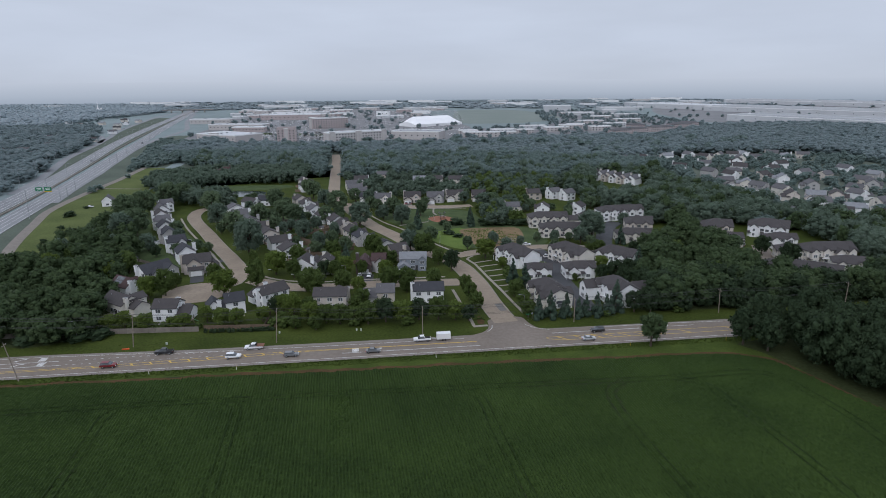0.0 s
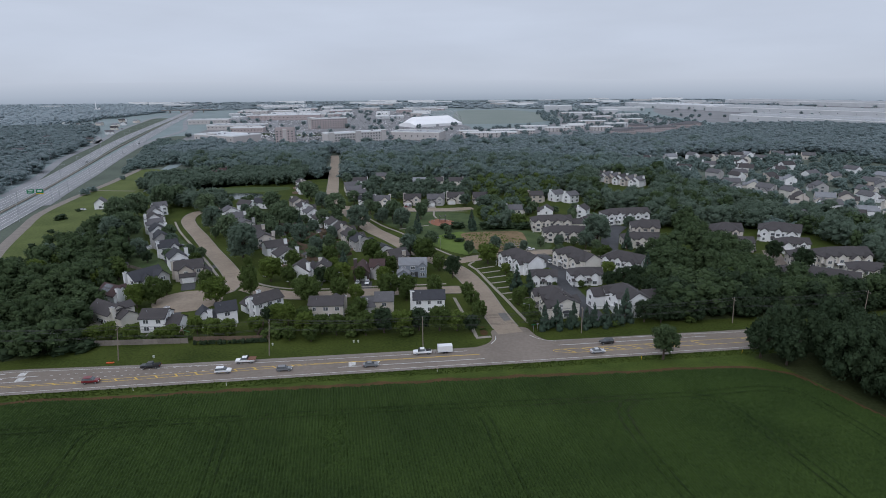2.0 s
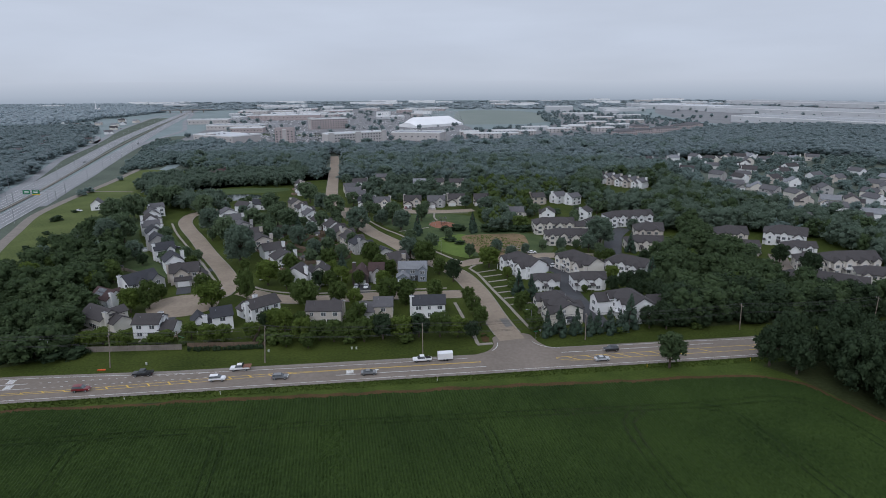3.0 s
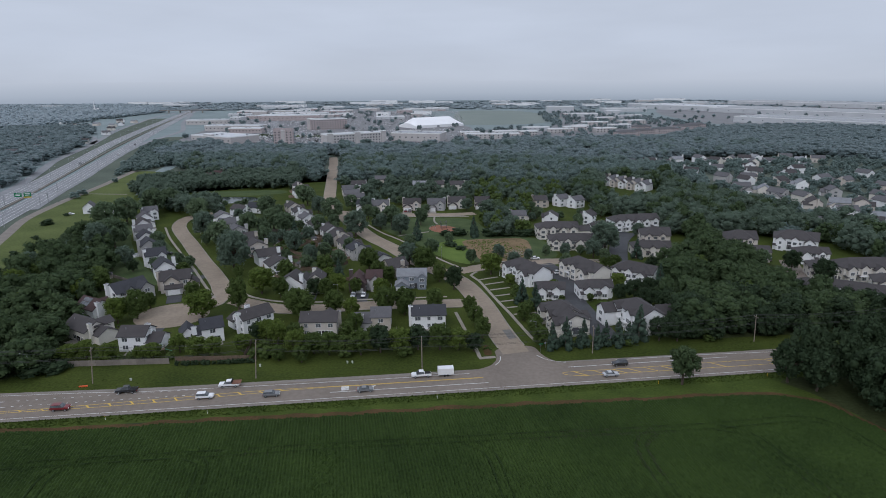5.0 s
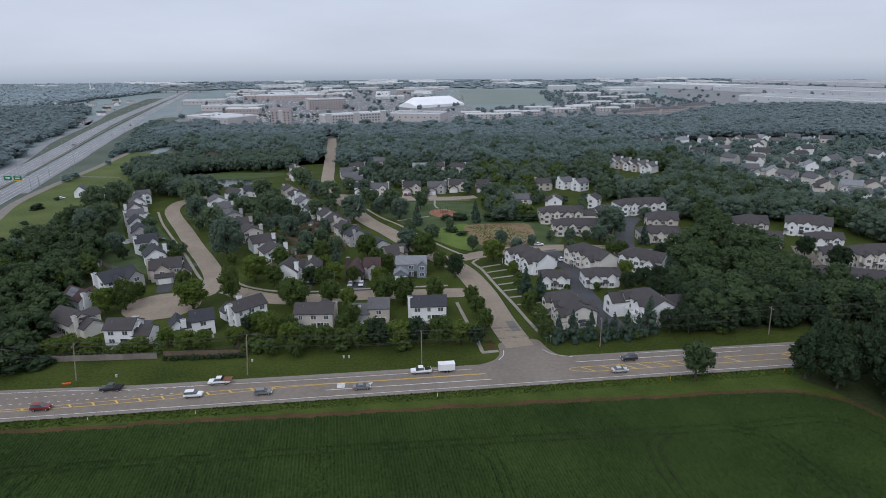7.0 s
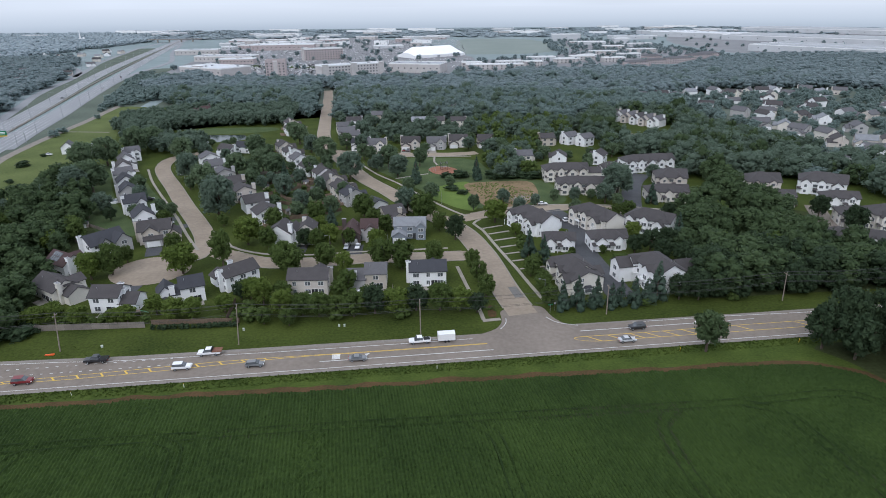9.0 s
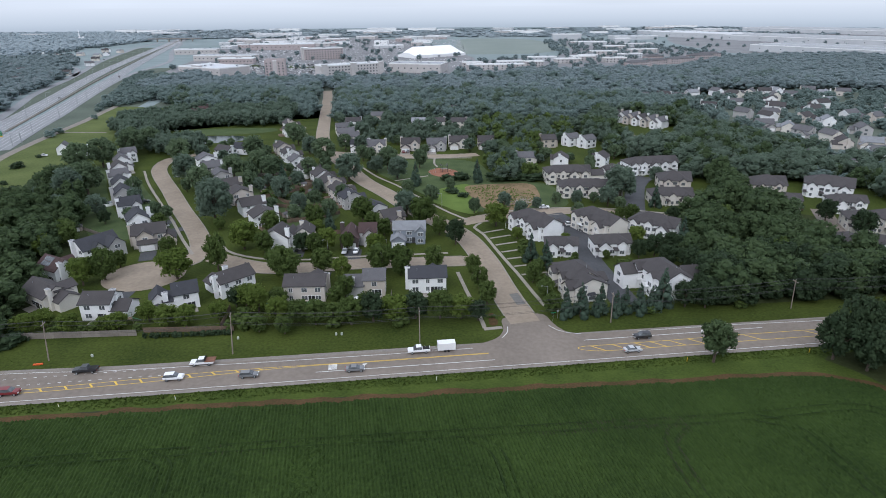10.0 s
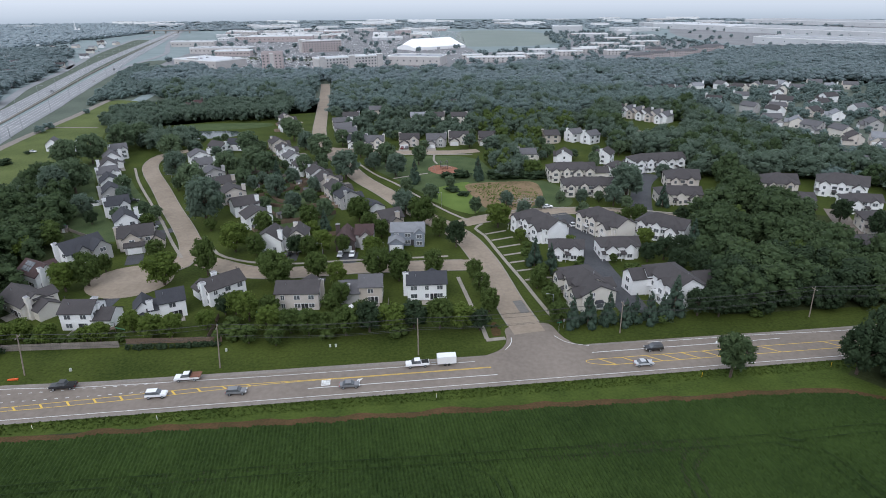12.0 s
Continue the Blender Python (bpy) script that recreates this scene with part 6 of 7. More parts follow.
PROFILES = {
    "sedan": (4.7, 1.8, [(-2.35, 0.45), (-2.3, 0.95), (-1.55, 1.02), (1.1, 0.98), (2.2, 0.82), (2.35, 0.45)], [(-1.6, 1.0), (-0.95, 1.43), (0.35, 1.45), (1.15, 0.97)]),
    "suv": (4.7, 1.9, [(-2.35, 0.5), (-2.32, 1.1), (-2.1, 1.15), (1.05, 1.12), (2.2, 1.0), (2.35, 0.5)], [(-2.2, 1.12), (-2.0, 1.72), (0.3, 1.76), (1.1, 1.1)]),
    "wagon": (4.6, 1.8, [(-2.3, 0.45), (-2.28, 1.0), (-2.1, 1.04), (1.05, 1.0), (2.15, 0.86), (2.3, 0.45)], [(-2.15, 1.02), (-1.85, 1.5), (0.3, 1.52), (1.1, 0.98)]),
    "pickup": (5.8, 2.0, [(-2.9, 0.55), (-2.88, 1.2), (-0.9, 1.2), (1.4, 1.15), (2.75, 1.1), (2.9, 0.55)], [(-0.85, 1.18), (-0.7, 1.85), (0.75, 1.88), (1.45, 1.13)]),
}


def slab(geo, outline, half, taper=1.0):
    """A side outline made solid across the car; taper narrows its upper corners."""
    i, n = len(geo.v), len(outline)
    top = max(z for _, z in outline)
    low = min(z for _, z in outline)
    for s in (-1, 1):
        geo.v += [(x, s * half * (1 - (1 - taper) * (z - low) / (top - low)), z) for x, z in outline]
    geo.f += [tuple(range(i + n - 1, i - 1, -1)), tuple(range(i + n, i + 2 * n))]
    geo.f += [(i + k, i + (k + 1) % n, i + n + (k + 1) % n, i + n + k) for k in range(n)]
    return geo


def vehicle(kind, paint, x, y, yaw, label, group="cars on the main road", z=0.10, load=False):
    length, width, body, cab = PROFILES[kind]
    car = thing("pickup_truck" if kind == "pickup" else "car", label, "truck" if kind == "pickup" else "car", pose(x, y, z, 0, 0, yaw), group)
    me = slab(Geo(), body, width / 2, 0.94).mesh("body", PAINT[paint])
    bm = bmesh.new()
    bm.from_mesh(me)
    bmesh.ops.bevel(bm, geom=bm.edges[:], offset=0.07, segments=2, affect="EDGES", clamp_overlap=True)
    bm.to_mesh(me)
    bm.free()
    shell = part("body", me, None, car)
    part("cabin_glass", slab(Geo(), cab, width / 2 - 0.08, 0.82), GLASS, car)
    top = max(z for _, z in cab)
    part("roof", Geo().box(cab[1][0] + 0.05, cab[2][0] - 0.02, -width * 0.385, width * 0.385, top - 0.03, top + 0.03), PAINT[paint], car)
    for s in (-1, 1):
        part("headlight", Geo().box(length / 2 - 0.16, length / 2 + 0.01, s * width * 0.36 - 0.2, s * width * 0.36 + 0.2, 0.68, 0.86), LAMP, car)
        part("tail_light", Geo().box(-length / 2 - 0.01, -length / 2 + 0.1, s * width * 0.38 - 0.14, s * width * 0.38 + 0.14, 0.72, 0.95), TAIL, car)
        for wx in (-length * 0.31, length * 0.31):
            tyre = part("tyre", Geo().tube((wx, s * (width / 2 - 0.22), 0.35), (wx, s * (width / 2 + 0.02), 0.35), 0.35, 0.35, 14), RUBBER, car)
            part("rim", Geo().tube((wx, s * (width / 2 + 0.015), 0.35), (wx, s * (width / 2 + 0.035), 0.35), 0.22, 0.2, 10), METAL, tyre)
    if kind == "pickup":
        part("bed", Geo().box(-2.75, -1.0, -0.82, 0.82, 1.19, 1.22), RUBBER, car)
    if load:
        part("flatbed", Geo().box(-3.3, -0.8, -1.1, 1.1, 1.2, 1.35), BED_LOAD, car, "rusty brown flatbed")
        part("headboard", Geo().box(-0.95, -0.85, -1.0, 1.0, 1.35, 2.1), RUBBER, car)
    return car


RIGHT = math.degrees(ANGLE)
vehicle("pickup", "black", -86.2, 173.3, RIGHT + 180, "black pickup truck on the main road")
vehicle("pickup", "white", -58.7, 176.2, RIGHT + 180, "white flatbed truck with a rusty bed", load=True)
vehicle("suv", "white", -63.2, 169.7, RIGHT, "white estate car on the main road")
vehicle("wagon", "grey", -45.4, 170.6, RIGHT, "grey estate car on the main road")
vehicle("sedan", "grey", -20, 172.7, RIGHT, "dark grey saloon car on the main road")
vehicle("pickup", "white", -4.6, 180.9, RIGHT + 180, "white pickup truck towing a trailer")
vehicle("suv", "black", 55.1, 187, RIGHT + 180, "black estate car on the main road")
vehicle("sedan", "silver", 50.4, 180.3, RIGHT, "silver saloon car on the main road")
vehicle("suv", "red", -99, 164.3, RIGHT, "dark red estate car on the main road")
trailer = thing("cargo_trailer", "white enclosed box trailer behind the pickup", "trailer", pose(2.4, 181.8, 0.10, 0, 0, RIGHT + 180))
part("box", Geo().box(-2.4, 2.2, -1.05, 1.05, 0.55, 2.5), PAINT["white"], trailer)
part("drawbar", Geo().tube((2.2, 0, 0.55), (3.6, 0, 0.55), 0.07, 0.07), METAL, trailer)
for s in (-1, 1):
    for wx in (-0.6, 0.3):
        part("tyre", Geo().tube((wx, s * 0.95, 0.33), (wx, s * 1.13, 0.33), 0.33, 0.33, 12), RUBBER, trailer)
PARKED = [("suv", "white", -120.8, 290.3, 32), ("sedan", "silver", -111.7, 277.6, 32), ("suv", "white", 54.3, 275.7, 10), ("sedan", "white", -75, 261, 250), ("sedan", "silver", -33.6, 249, 270), ("sedan", "white", -29.5, 249.2, 270), ("suv", "black", 60.8, 224, 20), ("sedan", "red", -20.8, 410.4, 90), ("suv", "grey", -18.1, 410.3, 90), ("suv", "black", -134.6, 311.6, 32), ("sedan", "black", -52.1, 249.2, 80), ("suv", "grey", 158.2, 293.8, 60), ("suv", "black", 161.1, 299.6, 60), ("sedan", "white", 47.1, 298.8, 5), ("sedan", "black", -72.3, 223.8, 110), ("sedan", "white", -240, 408.2, 0), ("suv", "grey", -19.9, 247.9, 270)]
for kind, paint, x, y, a in PARKED:
    vehicle(kind, paint, x, y, a, f"{paint} car parked on a driveway", "parked cars", 0.20)

# ---- driveways ----
for x, y, w, d, a, m in ((-104.6, 247.7, 5.5, 9, 20, DARK_ASPHALT), (-30.5, 247.8, 6, 9, 2, DARK_ASPHALT), (-14.4, 248.2, 5.4, 10, 2, DARK_ASPHALT), (-51.1, 249.7, 5.4, 9, 3, DARK_ASPHALT), (-69.3, 228.8, 5.2, 12, 20, DARK_ASPHALT), (-107.3, 273.7, 10, 5, 32, DARK_ASPHALT), (-114.6, 283.4, 10, 5, 32, DARK_ASPHALT), (-19.7, 409.3, 6, 8, 2, CONCRETE), (-3.6, 408.2, 6, 8, 2, CONCRETE), (-43.1, 409.9, 6, 7, 2, CONCRETE), (-0.1, 212.1, 1, 1, 0, CONCRETE), (-27, 223.2, 5, 14, 0, DARK_ASPHALT), (-5, 226.5, 5, 14, 0, DARK_ASPHALT), (-38, 224.6, 5, 14, 0, DARK_ASPHALT), (-97.8, 214.4, 5, 8, 0, DARK_ASPHALT)):
    ob = tagged(part("driveway", Geo().box(-w / 2, w / 2, -d / 2, d / 2, 0.0, 0.11), m, m=pose(x, y, 0.0, 0, 0, a)), "short driveway in front of a garage", "driveway", "driveways", "structure")

# ---- poles and cables along the main road ----
POLES = [(-144, 175.2), (-98.6, 178.6), (-52.7, 181), (-4.5, 185.8), (49, 195.6), (104, 203), (154.2, 208.3)]

tilt = (0, 6.0, 4.5, 0, -1.0, -3.0, 0)
TALL = (12.2, 11.2, 12.0, 10.4, 9.4, 9.4, 9.6)


def utility_pole(x, y, lean, high=12.2):
    ob = thing("utility_pole", "weathered wooden utility pole with a crossarm", "utility pole", pose(x, y, 0, 0, lean, 7), "utility poles")
    part("pole", Geo().tube((0, 0, -0.3), (0, 0, high), 0.17, 0.11, 10), POLE_WOOD, ob)
    part("crossarm", Geo().box(-0.07, 0.07, -1.1, 1.1, high - 0.7, high - 0.56), POLE_WOOD, ob)
    for s in (-1.0, 0.0, 1.0):
        part("insulator", Geo().tube((0, s, high - 0.56 if s else high), (0, s, high - 0.3 if s else high + 0.25), 0.06, 0.04, 8), METAL, ob)
    return ob


for (x, y), lean, high in zip(POLES, tilt, TALL):
    utility_pole(x, y, lean, high)
utility_pole(-120.7, 156.1, -9)


def cable(a, b, sag, r=0.034):
    a, b = Vector(a), Vector(b)
    pts = [a.lerp(b, k / 10) - Vector((0, 0, sag * 4 * (k / 10) * (1 - k / 10))) for k in range(11)]
    g = Geo()
    for p in pts:
        g.v += [(p.x, p.y - r, p.z), (p.x, p.y, p.z + r), (p.x, p.y + r, p.z), (p.x, p.y, p.z - r)]
    g.f = [(4 * i + k, 4 * i + (k + 1) % 4, 4 * i + 4 + (k + 1) % 4, 4 * i + 4 + k) for i in range(10) for k in range(4)]
    return g


for k in range(6):
    for off, drop, sag in ((-1.0, 0.3, 1.0), (0.0, -0.25, 0.9), (1.0, 0.3, 1.1), (0.15, 2.6, 1.3), (0.2, 3.1, 1.2)):
        ends = []
        for (x, y), a, high in ((POLES[k], tilt[k], TALL[k]), (POLES[k + 1], tilt[k + 1], TALL[k + 1])):
            ends.append(pose(x, y, 0, 0, a, 7) @ Vector((0, off, high - drop)))
        tagged(part("power_cable", cable(*ends, sag), WIRE), "thin dark overhead cable between poles", "cable", "overhead cables")

# ---- back-garden fences ----


def fence(line, high, mat, label, board=0.28):
    p0 = line[0]
    ob = thing("fence", label, "fence", pose(p0[0], p0[1], 0), "garden fences")
    for a, b in zip(line, line[1:]):
        n = max(1, int(math.dist(a, b) / 2.4))
        ang = math.degrees(math.atan2(b[1] - a[1], b[0] - a[0]))
        step = math.dist(a, b) / n
        for k in range(n):
            t = (k + 0.5) / n
            g = Geo()
            m = 2 * int(step / board)
            for i in range(m + 1):
                px, py = -step / 2 + (i + 0.25 * (i % 2)) * step / m * (m / (m + 0.25)), 0.035 * (i // 2 % 2)
                g.v += [(px, py, 0.03), (px, py, high + 0.04 * ((i // 2 * 7 + k * 3) % 5 - 2) / 2), (px, py + 0.04, high), (px, py + 0.04, 0.03)]
            g.f = [(4 * i + a, 4 * i + 4 + a, 4 * i + 4 + (a + 1) % 4, 4 * i + (a + 1) % 4) for i in range(m) for a in range(3)]
            part("panel", g, mat, ob, m=pose(a[0] + t * (b[0] - a[0]) - p0[0], a[1] + t * (b[1] - a[1]) - p0[1], 0, 0, 0, ang))
    return ob


fence([(-154.5, 185.3), (-132.7, 187.3), (-111, 189.4), (-81.9, 190.8)], 1.9, FENCE_WOOD, "weathered grey board fence behind the gardens")
fence([(-80.9, 192.4), (-56.1, 193)], 1.6, BROWN_FENCE, "brown board fence behind the gardens")
fence([(-63.4, 323.5), (-48.1, 326.9)], 1.8, BROWN_FENCE, "brown board fence between gardens")
fence([(-74.6, 305.4), (-62.3, 300.7), (-48.1, 304.1)], 1.7, BROWN_FENCE, "brown board fence between gardens")
fence([(-78.7, 322.3), (-70.5, 310.4), (-62.3, 304.8)], 1.8, BROWN_FENCE, "brown board fence between gardens")
fence([(-70.6, 334.3), (-62.4, 327.6), (-56.3, 316.9)], 1.8, BROWN_FENCE, "brown board fence between gardens")
fence([(-96.3, 346.2), (-84.9, 337.2), (-72.6, 340.7)], 1.8, BROWN_FENCE, "brown board fence between gardens")
fence([(-105.7, 365.6), (-95.3, 356.6), (-83, 360.1)], 1.8, FENCE_WOOD, "grey board fence between gardens")
fence([(-62.3, 282.1), (-50.1, 286.6), (-42, 293.5)], 1.8, BROWN_FENCE, "brown board fence between gardens")
fence([(-89.2, 370.9), (-93.4, 385.9), (-105.8, 390.9)], 1.8, FENCE_WOOD, "grey board fence between gardens")
fence([(-66.4, 296.7), (-58.2, 283.9)], 1.7, BROWN_FENCE, "brown board fence between gardens")
fence([(-60.1, 193.8), (-61.2, 206)], 1.7, BROWN_FENCE, "brown board fence between gardens")
fence([(-70.6, 346.8), (-60.4, 340), (-50.2, 337.3)], 1.7, BROWN_FENCE, "brown board fence between gardens")
fence([(-52.1, 267.2), (-40, 268.7), (-34, 270.5)], 1.7, BROWN_FENCE, "dark board fence between gardens")

# ---- small things along the roads ----
SIGN_GREEN = material("green_sign_sheet", (0.015, 0.16, 0.07), 0.5, 0.08)
SIGN_YELLOW = material("yellow_sign_sheet", (0.55, 0.36, 0.02), 0.5, 0.08)
SIGN_RED = material("red_sign_sheet", (0.45, 0.02, 0.02), 0.5, 0.08)
ORANGE = material("orange_plastic", (0.62, 0.10, 0.02), 0.5, 0.1)
GREEN_BOX = material("pale_green_cabinet_paint", (0.42, 0.45, 0.38), 0.6, 0.1)
CABINETS = [(-27.4, 190.1), (-25.9, 190.1), (-53.6, 188.5), (-88.5, 180.3)]
for x, y in CABINETS:
    ob = thing("utility_cabinet", "small pale utility cabinet on the grass", "utility box", pose(x, y, 0.02, 0, 0, 7), "utility cabinets")
    part("body", Geo().box(-0.25, 0.25, -0.2, 0.2, 0, 0.65), GREEN_BOX, ob)
    part("lid", Geo().box(-0.28, 0.28, -0.23, 0.23, 0.65, 0.72), GREEN_BOX, ob)
ob = thing("street_sign", "green street name sign on a metal post", "sign", pose(32.8, 196.5, 0.02, 0, 0, 12))
part("post", Geo().tube((0, 0, 0), (0, 0, 3.0), 0.04, 0.04, 8), METAL, ob)
part("blade", Geo().box(-0.75, 0.75, -0.02, 0.02, 2.7, 3.0), SIGN_GREEN, ob)
ob = thing("stop_sign", "red stop sign on a metal post", "sign", pose(34.5, 198.3, 0.02, 0, 0, 190))
part("post", Geo().tube((0, 0, 0), (0, 0, 2.6), 0.04, 0.04, 8), METAL, ob)
g = Geo()
for s in (-0.02, 0.02):
    pts = [(0.4 * math.cos(k * math.tau / 8 + 0.39), s - 0.06, 2.4 + 0.4 * math.sin(k * math.tau / 8 + 0.39)) for k in range(8)]
    g.face(*(pts if s < 0 else pts[::-1]))
    part("plate" if s < 0 else "plate_back", g, SIGN_RED if s < 0 else METAL, ob)
    g = Geo()
for x, y in ((32.4, 204.5), (-119.2, 183.3)):
    ob = thing("street_lamp", "grey street lamp with a short arm", "street lamp", pose(x, y, 0.02, 0, 0, 190), "street lamps")
    part("post", Geo().tube((0, 0, 0), (0, 0, 7.2), 0.09, 0.06, 8), METAL, ob)
    part("arm", Geo().tube((0, 0, 7.1), (1.6, 0, 7.5), 0.04, 0.03, 6), METAL, ob)
    part("lamp_head", Geo().box(1.5, 2.1, -0.12, 0.12, 7.42, 7.56), METAL, ob)
for x, y in ((-100.2, 176.8),):
    ob = thing("barrier_board", "orange plastic barrier lying on the verge", "road barrier", pose(x, y, 0.03, 0, 0, 10))
    part("board", Geo().box(-1.1, 1.1, -0.25, 0.25, 0, 0.3), ORANGE, ob)
    part("foot", Geo().box(-0.9, -0.7, -0.4, 0.4, 0, 0.12), RUBBER, ob)
for u in (-86, -61, -1, 62, 95):
    p = road(u, -9.2)
    ob = thing("marker_post", "small white and yellow marker post in the grass", "marker post", pose(p[0], p[1], 0.02), "marker posts")
    part("post", Geo().box(-0.05, 0.05, -0.03, 0.03, 0, 1.1), TRIM if u < 0 else SIGN_YELLOW, ob)
    part("cap", Geo().box(-0.06, 0.06, -0.04, 0.04, 1.1, 1.2), SIGN_YELLOW, ob)
sheet("planting_bed", [(14.6, 194.2), (17.4, 194.6), (17.0, 201.5), (15.0, 202.0)], 0.14, SOIL, "bare planting bed with low shrubs at the corner", "planting bed")
tagged(part("pavement", Geo().box(-2.6, 2.6, -0.7, 0.7, 0, 0.16), CONCRETE, m=pose(15.6, 192.9, 0, 0, 0, 10)), "pale concrete corner pavement", "pavement", kind="structure")
rnd = random.Random(3)
SHRUB = crown_shape(90, 7, 160, 0.2, 1)


def shrub(x, y, r, h, mat=LEAF, label="low rounded green shrub"):
    v, t = SHRUB
    me = quick_mesh("shrub", v * np.array([r, r, h * 0.5]) + np.array([0, 0, h * 0.48]), t, mat)
    ob = new("shrub", me)
    ob.matrix_basis = pose(x, y, 0, 0, 0, rnd.uniform(0, 360))
    return tagged(ob, label, "shrub", "shrubs")


for k in range(4):
    shrub(15.2 + 0.6 * k, 199.5 + rnd.uniform(-1, 1), 0.5, 0.7)
for k in range(16):
    shrub(-79 + 1.5 * k + rnd.uniform(-0.4, 0.4), 189.6 + 0.1 * k, rnd.uniform(0.6, 0.9), rnd.uniform(1.0, 1.6), DARK_LEAF, "low dark shrub along the fence")
for x, y, r, h in ((-119.2, 185.3, 4.6, 3.2), (-113.1, 186.7, 3.4, 3.0), (-135.8, 183.2, 4.2, 3.0), (-129.6, 184.1, 3.6, 2.8), (-208.8, 333.4, 2.4, 2.6), (-221.8, 344.8, 1.8, 2.0), (-237.4, 380, 3.4, 3.4), (-211.7, 312.3, 2.0, 2.4), (-205, 286.5, 2.6, 2.6), (-241, 405, 1.6, 1.8), (12.1, 317.5, 2.6, 2.0), (7.2, 323.9, 3.0, 2.4), (30.1, 346.2, 5.5, 4.0), (37, 346.8, 5.5, 4.2), (49.8, 345, 5.0, 3.6), (43, 346.5, 4.0, 3.4), (12.2, 348.3, 4.5, 3.4), (5.3, 346.6, 3.6, 3.0)):
    shrub(x, y, r, h, DARK_LEAF if y > 310 or y < 200 else LEAF, "broad dark green bush")

# ---- playground ----
sheet("playground_mulch", [(-5.7, 364.8), (-1.7, 355.3), (4.3, 352.3), (10.3, 356.6), (11.3, 364.8), (5.3, 371.4), (-0.7, 371.7)], 0.10, MULCH, "round red mulch surface of the playground", "playground")
play = thing("play_structure", "children's play tower with slide and roof", "playground", pose(3.7, 364.2, 0.1, 0, 0, 20))
for x in (-1.5, 1.5):
    for y in (-1.2, 1.2):
        part("post", Geo().box(x - 0.08, x + 0.08, y - 0.08, y + 0.08, 0, 3.6), DARK_ASPHALT, play)
part("deck", Geo().box(-1.6, 1.6, -1.3, 1.3, 1.5, 1.62), FENCE_WOOD, play)
part("canopy", gable(3.6, 3.0, 3.6, 1.0, "x", 3.5), PAINT["grey"], play)
part("slide", Geo().face((1.6, -0.5, 1.6), (1.6, 0.5, 1.6), (4.4, 0.5, 0.2), (4.4, -0.5, 0.2)).face((1.6, -0.5, 1.5), (4.4, -0.5, 0.1), (4.4, 0.5, 0.1), (1.6, 0.5, 1.5)), LAMP, play)
swing = thing("swing_frame", "metal swing frame on red mulch", "playground", pose(-2.7, 359.4, 0.1, 0, 0, 50))
for s in (-1, 1):
    for y in (-0.9, 0.9):
        part("leg", Geo().tube((s * 2.0, y, 0), (s * 2.0, 0, 2.6), 0.05, 0.05), METAL, swing)
part("top_bar", Geo().tube((-2.1, 0, 2.6), (2.1, 0, 2.6), 0.05, 0.05), METAL, swing)
# rubble on the dirt plot
g = Geo()
for k in range(260):
    x, y = rnd.gauss(40, 4), rnd.gauss(308, 4)
    if inside(x, y, [(18.1, 321.2), (24.1, 336.3), (45.8, 325.9), (46.7, 309.5), (39.8, 301.7), (29.9, 300.2), (22, 308.8)]):
        s = rnd.uniform(0.1, 0.34)
        g.box(-s, s, -s * 0.7, s * 0.7, -0.1, s * 0.8, pose(x, y, 0.1, rnd.uniform(-20, 20), rnd.uniform(-20, 20), rnd.uniform(0, 90)))
tagged(part("rubble", g, CONCRETE), "scattered pale rubble on bare earth", "rubble", kind="stuff")
g = Geo()
for k in range(900):
    x, y = rnd.uniform(15, 47), rnd.uniform(298, 336)
    if inside(x, y, [(15.2, 331.6), (24.1, 337.3), (45.8, 325.9), (46.7, 309.5), (39.8, 301.7), (29.9, 299.2), (22, 308.8)]):
        s = rnd.uniform(0.2, 0.6)
        a = rnd.uniform(0, math.tau)
        g.face((x - s * math.cos(a), y - s * math.sin(a), 0.1), (x + s * math.cos(a), y + s * math.sin(a), 0.1), (x + 0.2, y, s * 1.2 + 0.1))
tagged(part("weeds", g, BRIGHT_GRASS), "tufts of weeds on bare earth", "weeds", kind="stuff")

# ---- things in the back gardens ----
SHED = material("painted_shed_boards", (0.33, 0.28, 0.24), 0.8, 0.15, 0.5, 4.0)
GREEN_PLASTIC = material("green_plastic", (0.05, 0.20, 0.09), 0.5, 0.1)
for x, y, a in ((-60.3, 323.4, 20), (-66.5, 336.2, 10), (-48.1, 343.4, 60), (-84.9, 328.8, 30), (-52.2, 292.9, 0), (-64.3, 289.4, 40), (-156.4, 294.8, 30), (-144.7, 275.4, 20), (-70.6, 365.6, 25)):
    ob = thing("garden_shed", "small painted garden shed with a pitched roof", "shed", pose(x, y, 0.02, 0, 0, a), "garden sheds")
    part("wall", gable(2.6, 2.2, 1.9, 0.7, "x"), SHED, ob)
    part("roof", gable_roof(2.6, 2.2, 1.9, 0.7, "x", over=0.2, thick=0.1), ROOFS["grey"], ob)
    part("door", Geo().box(-0.45, 0.45, -1.16, -1.1, 0.05, 1.75), TRIM, ob)
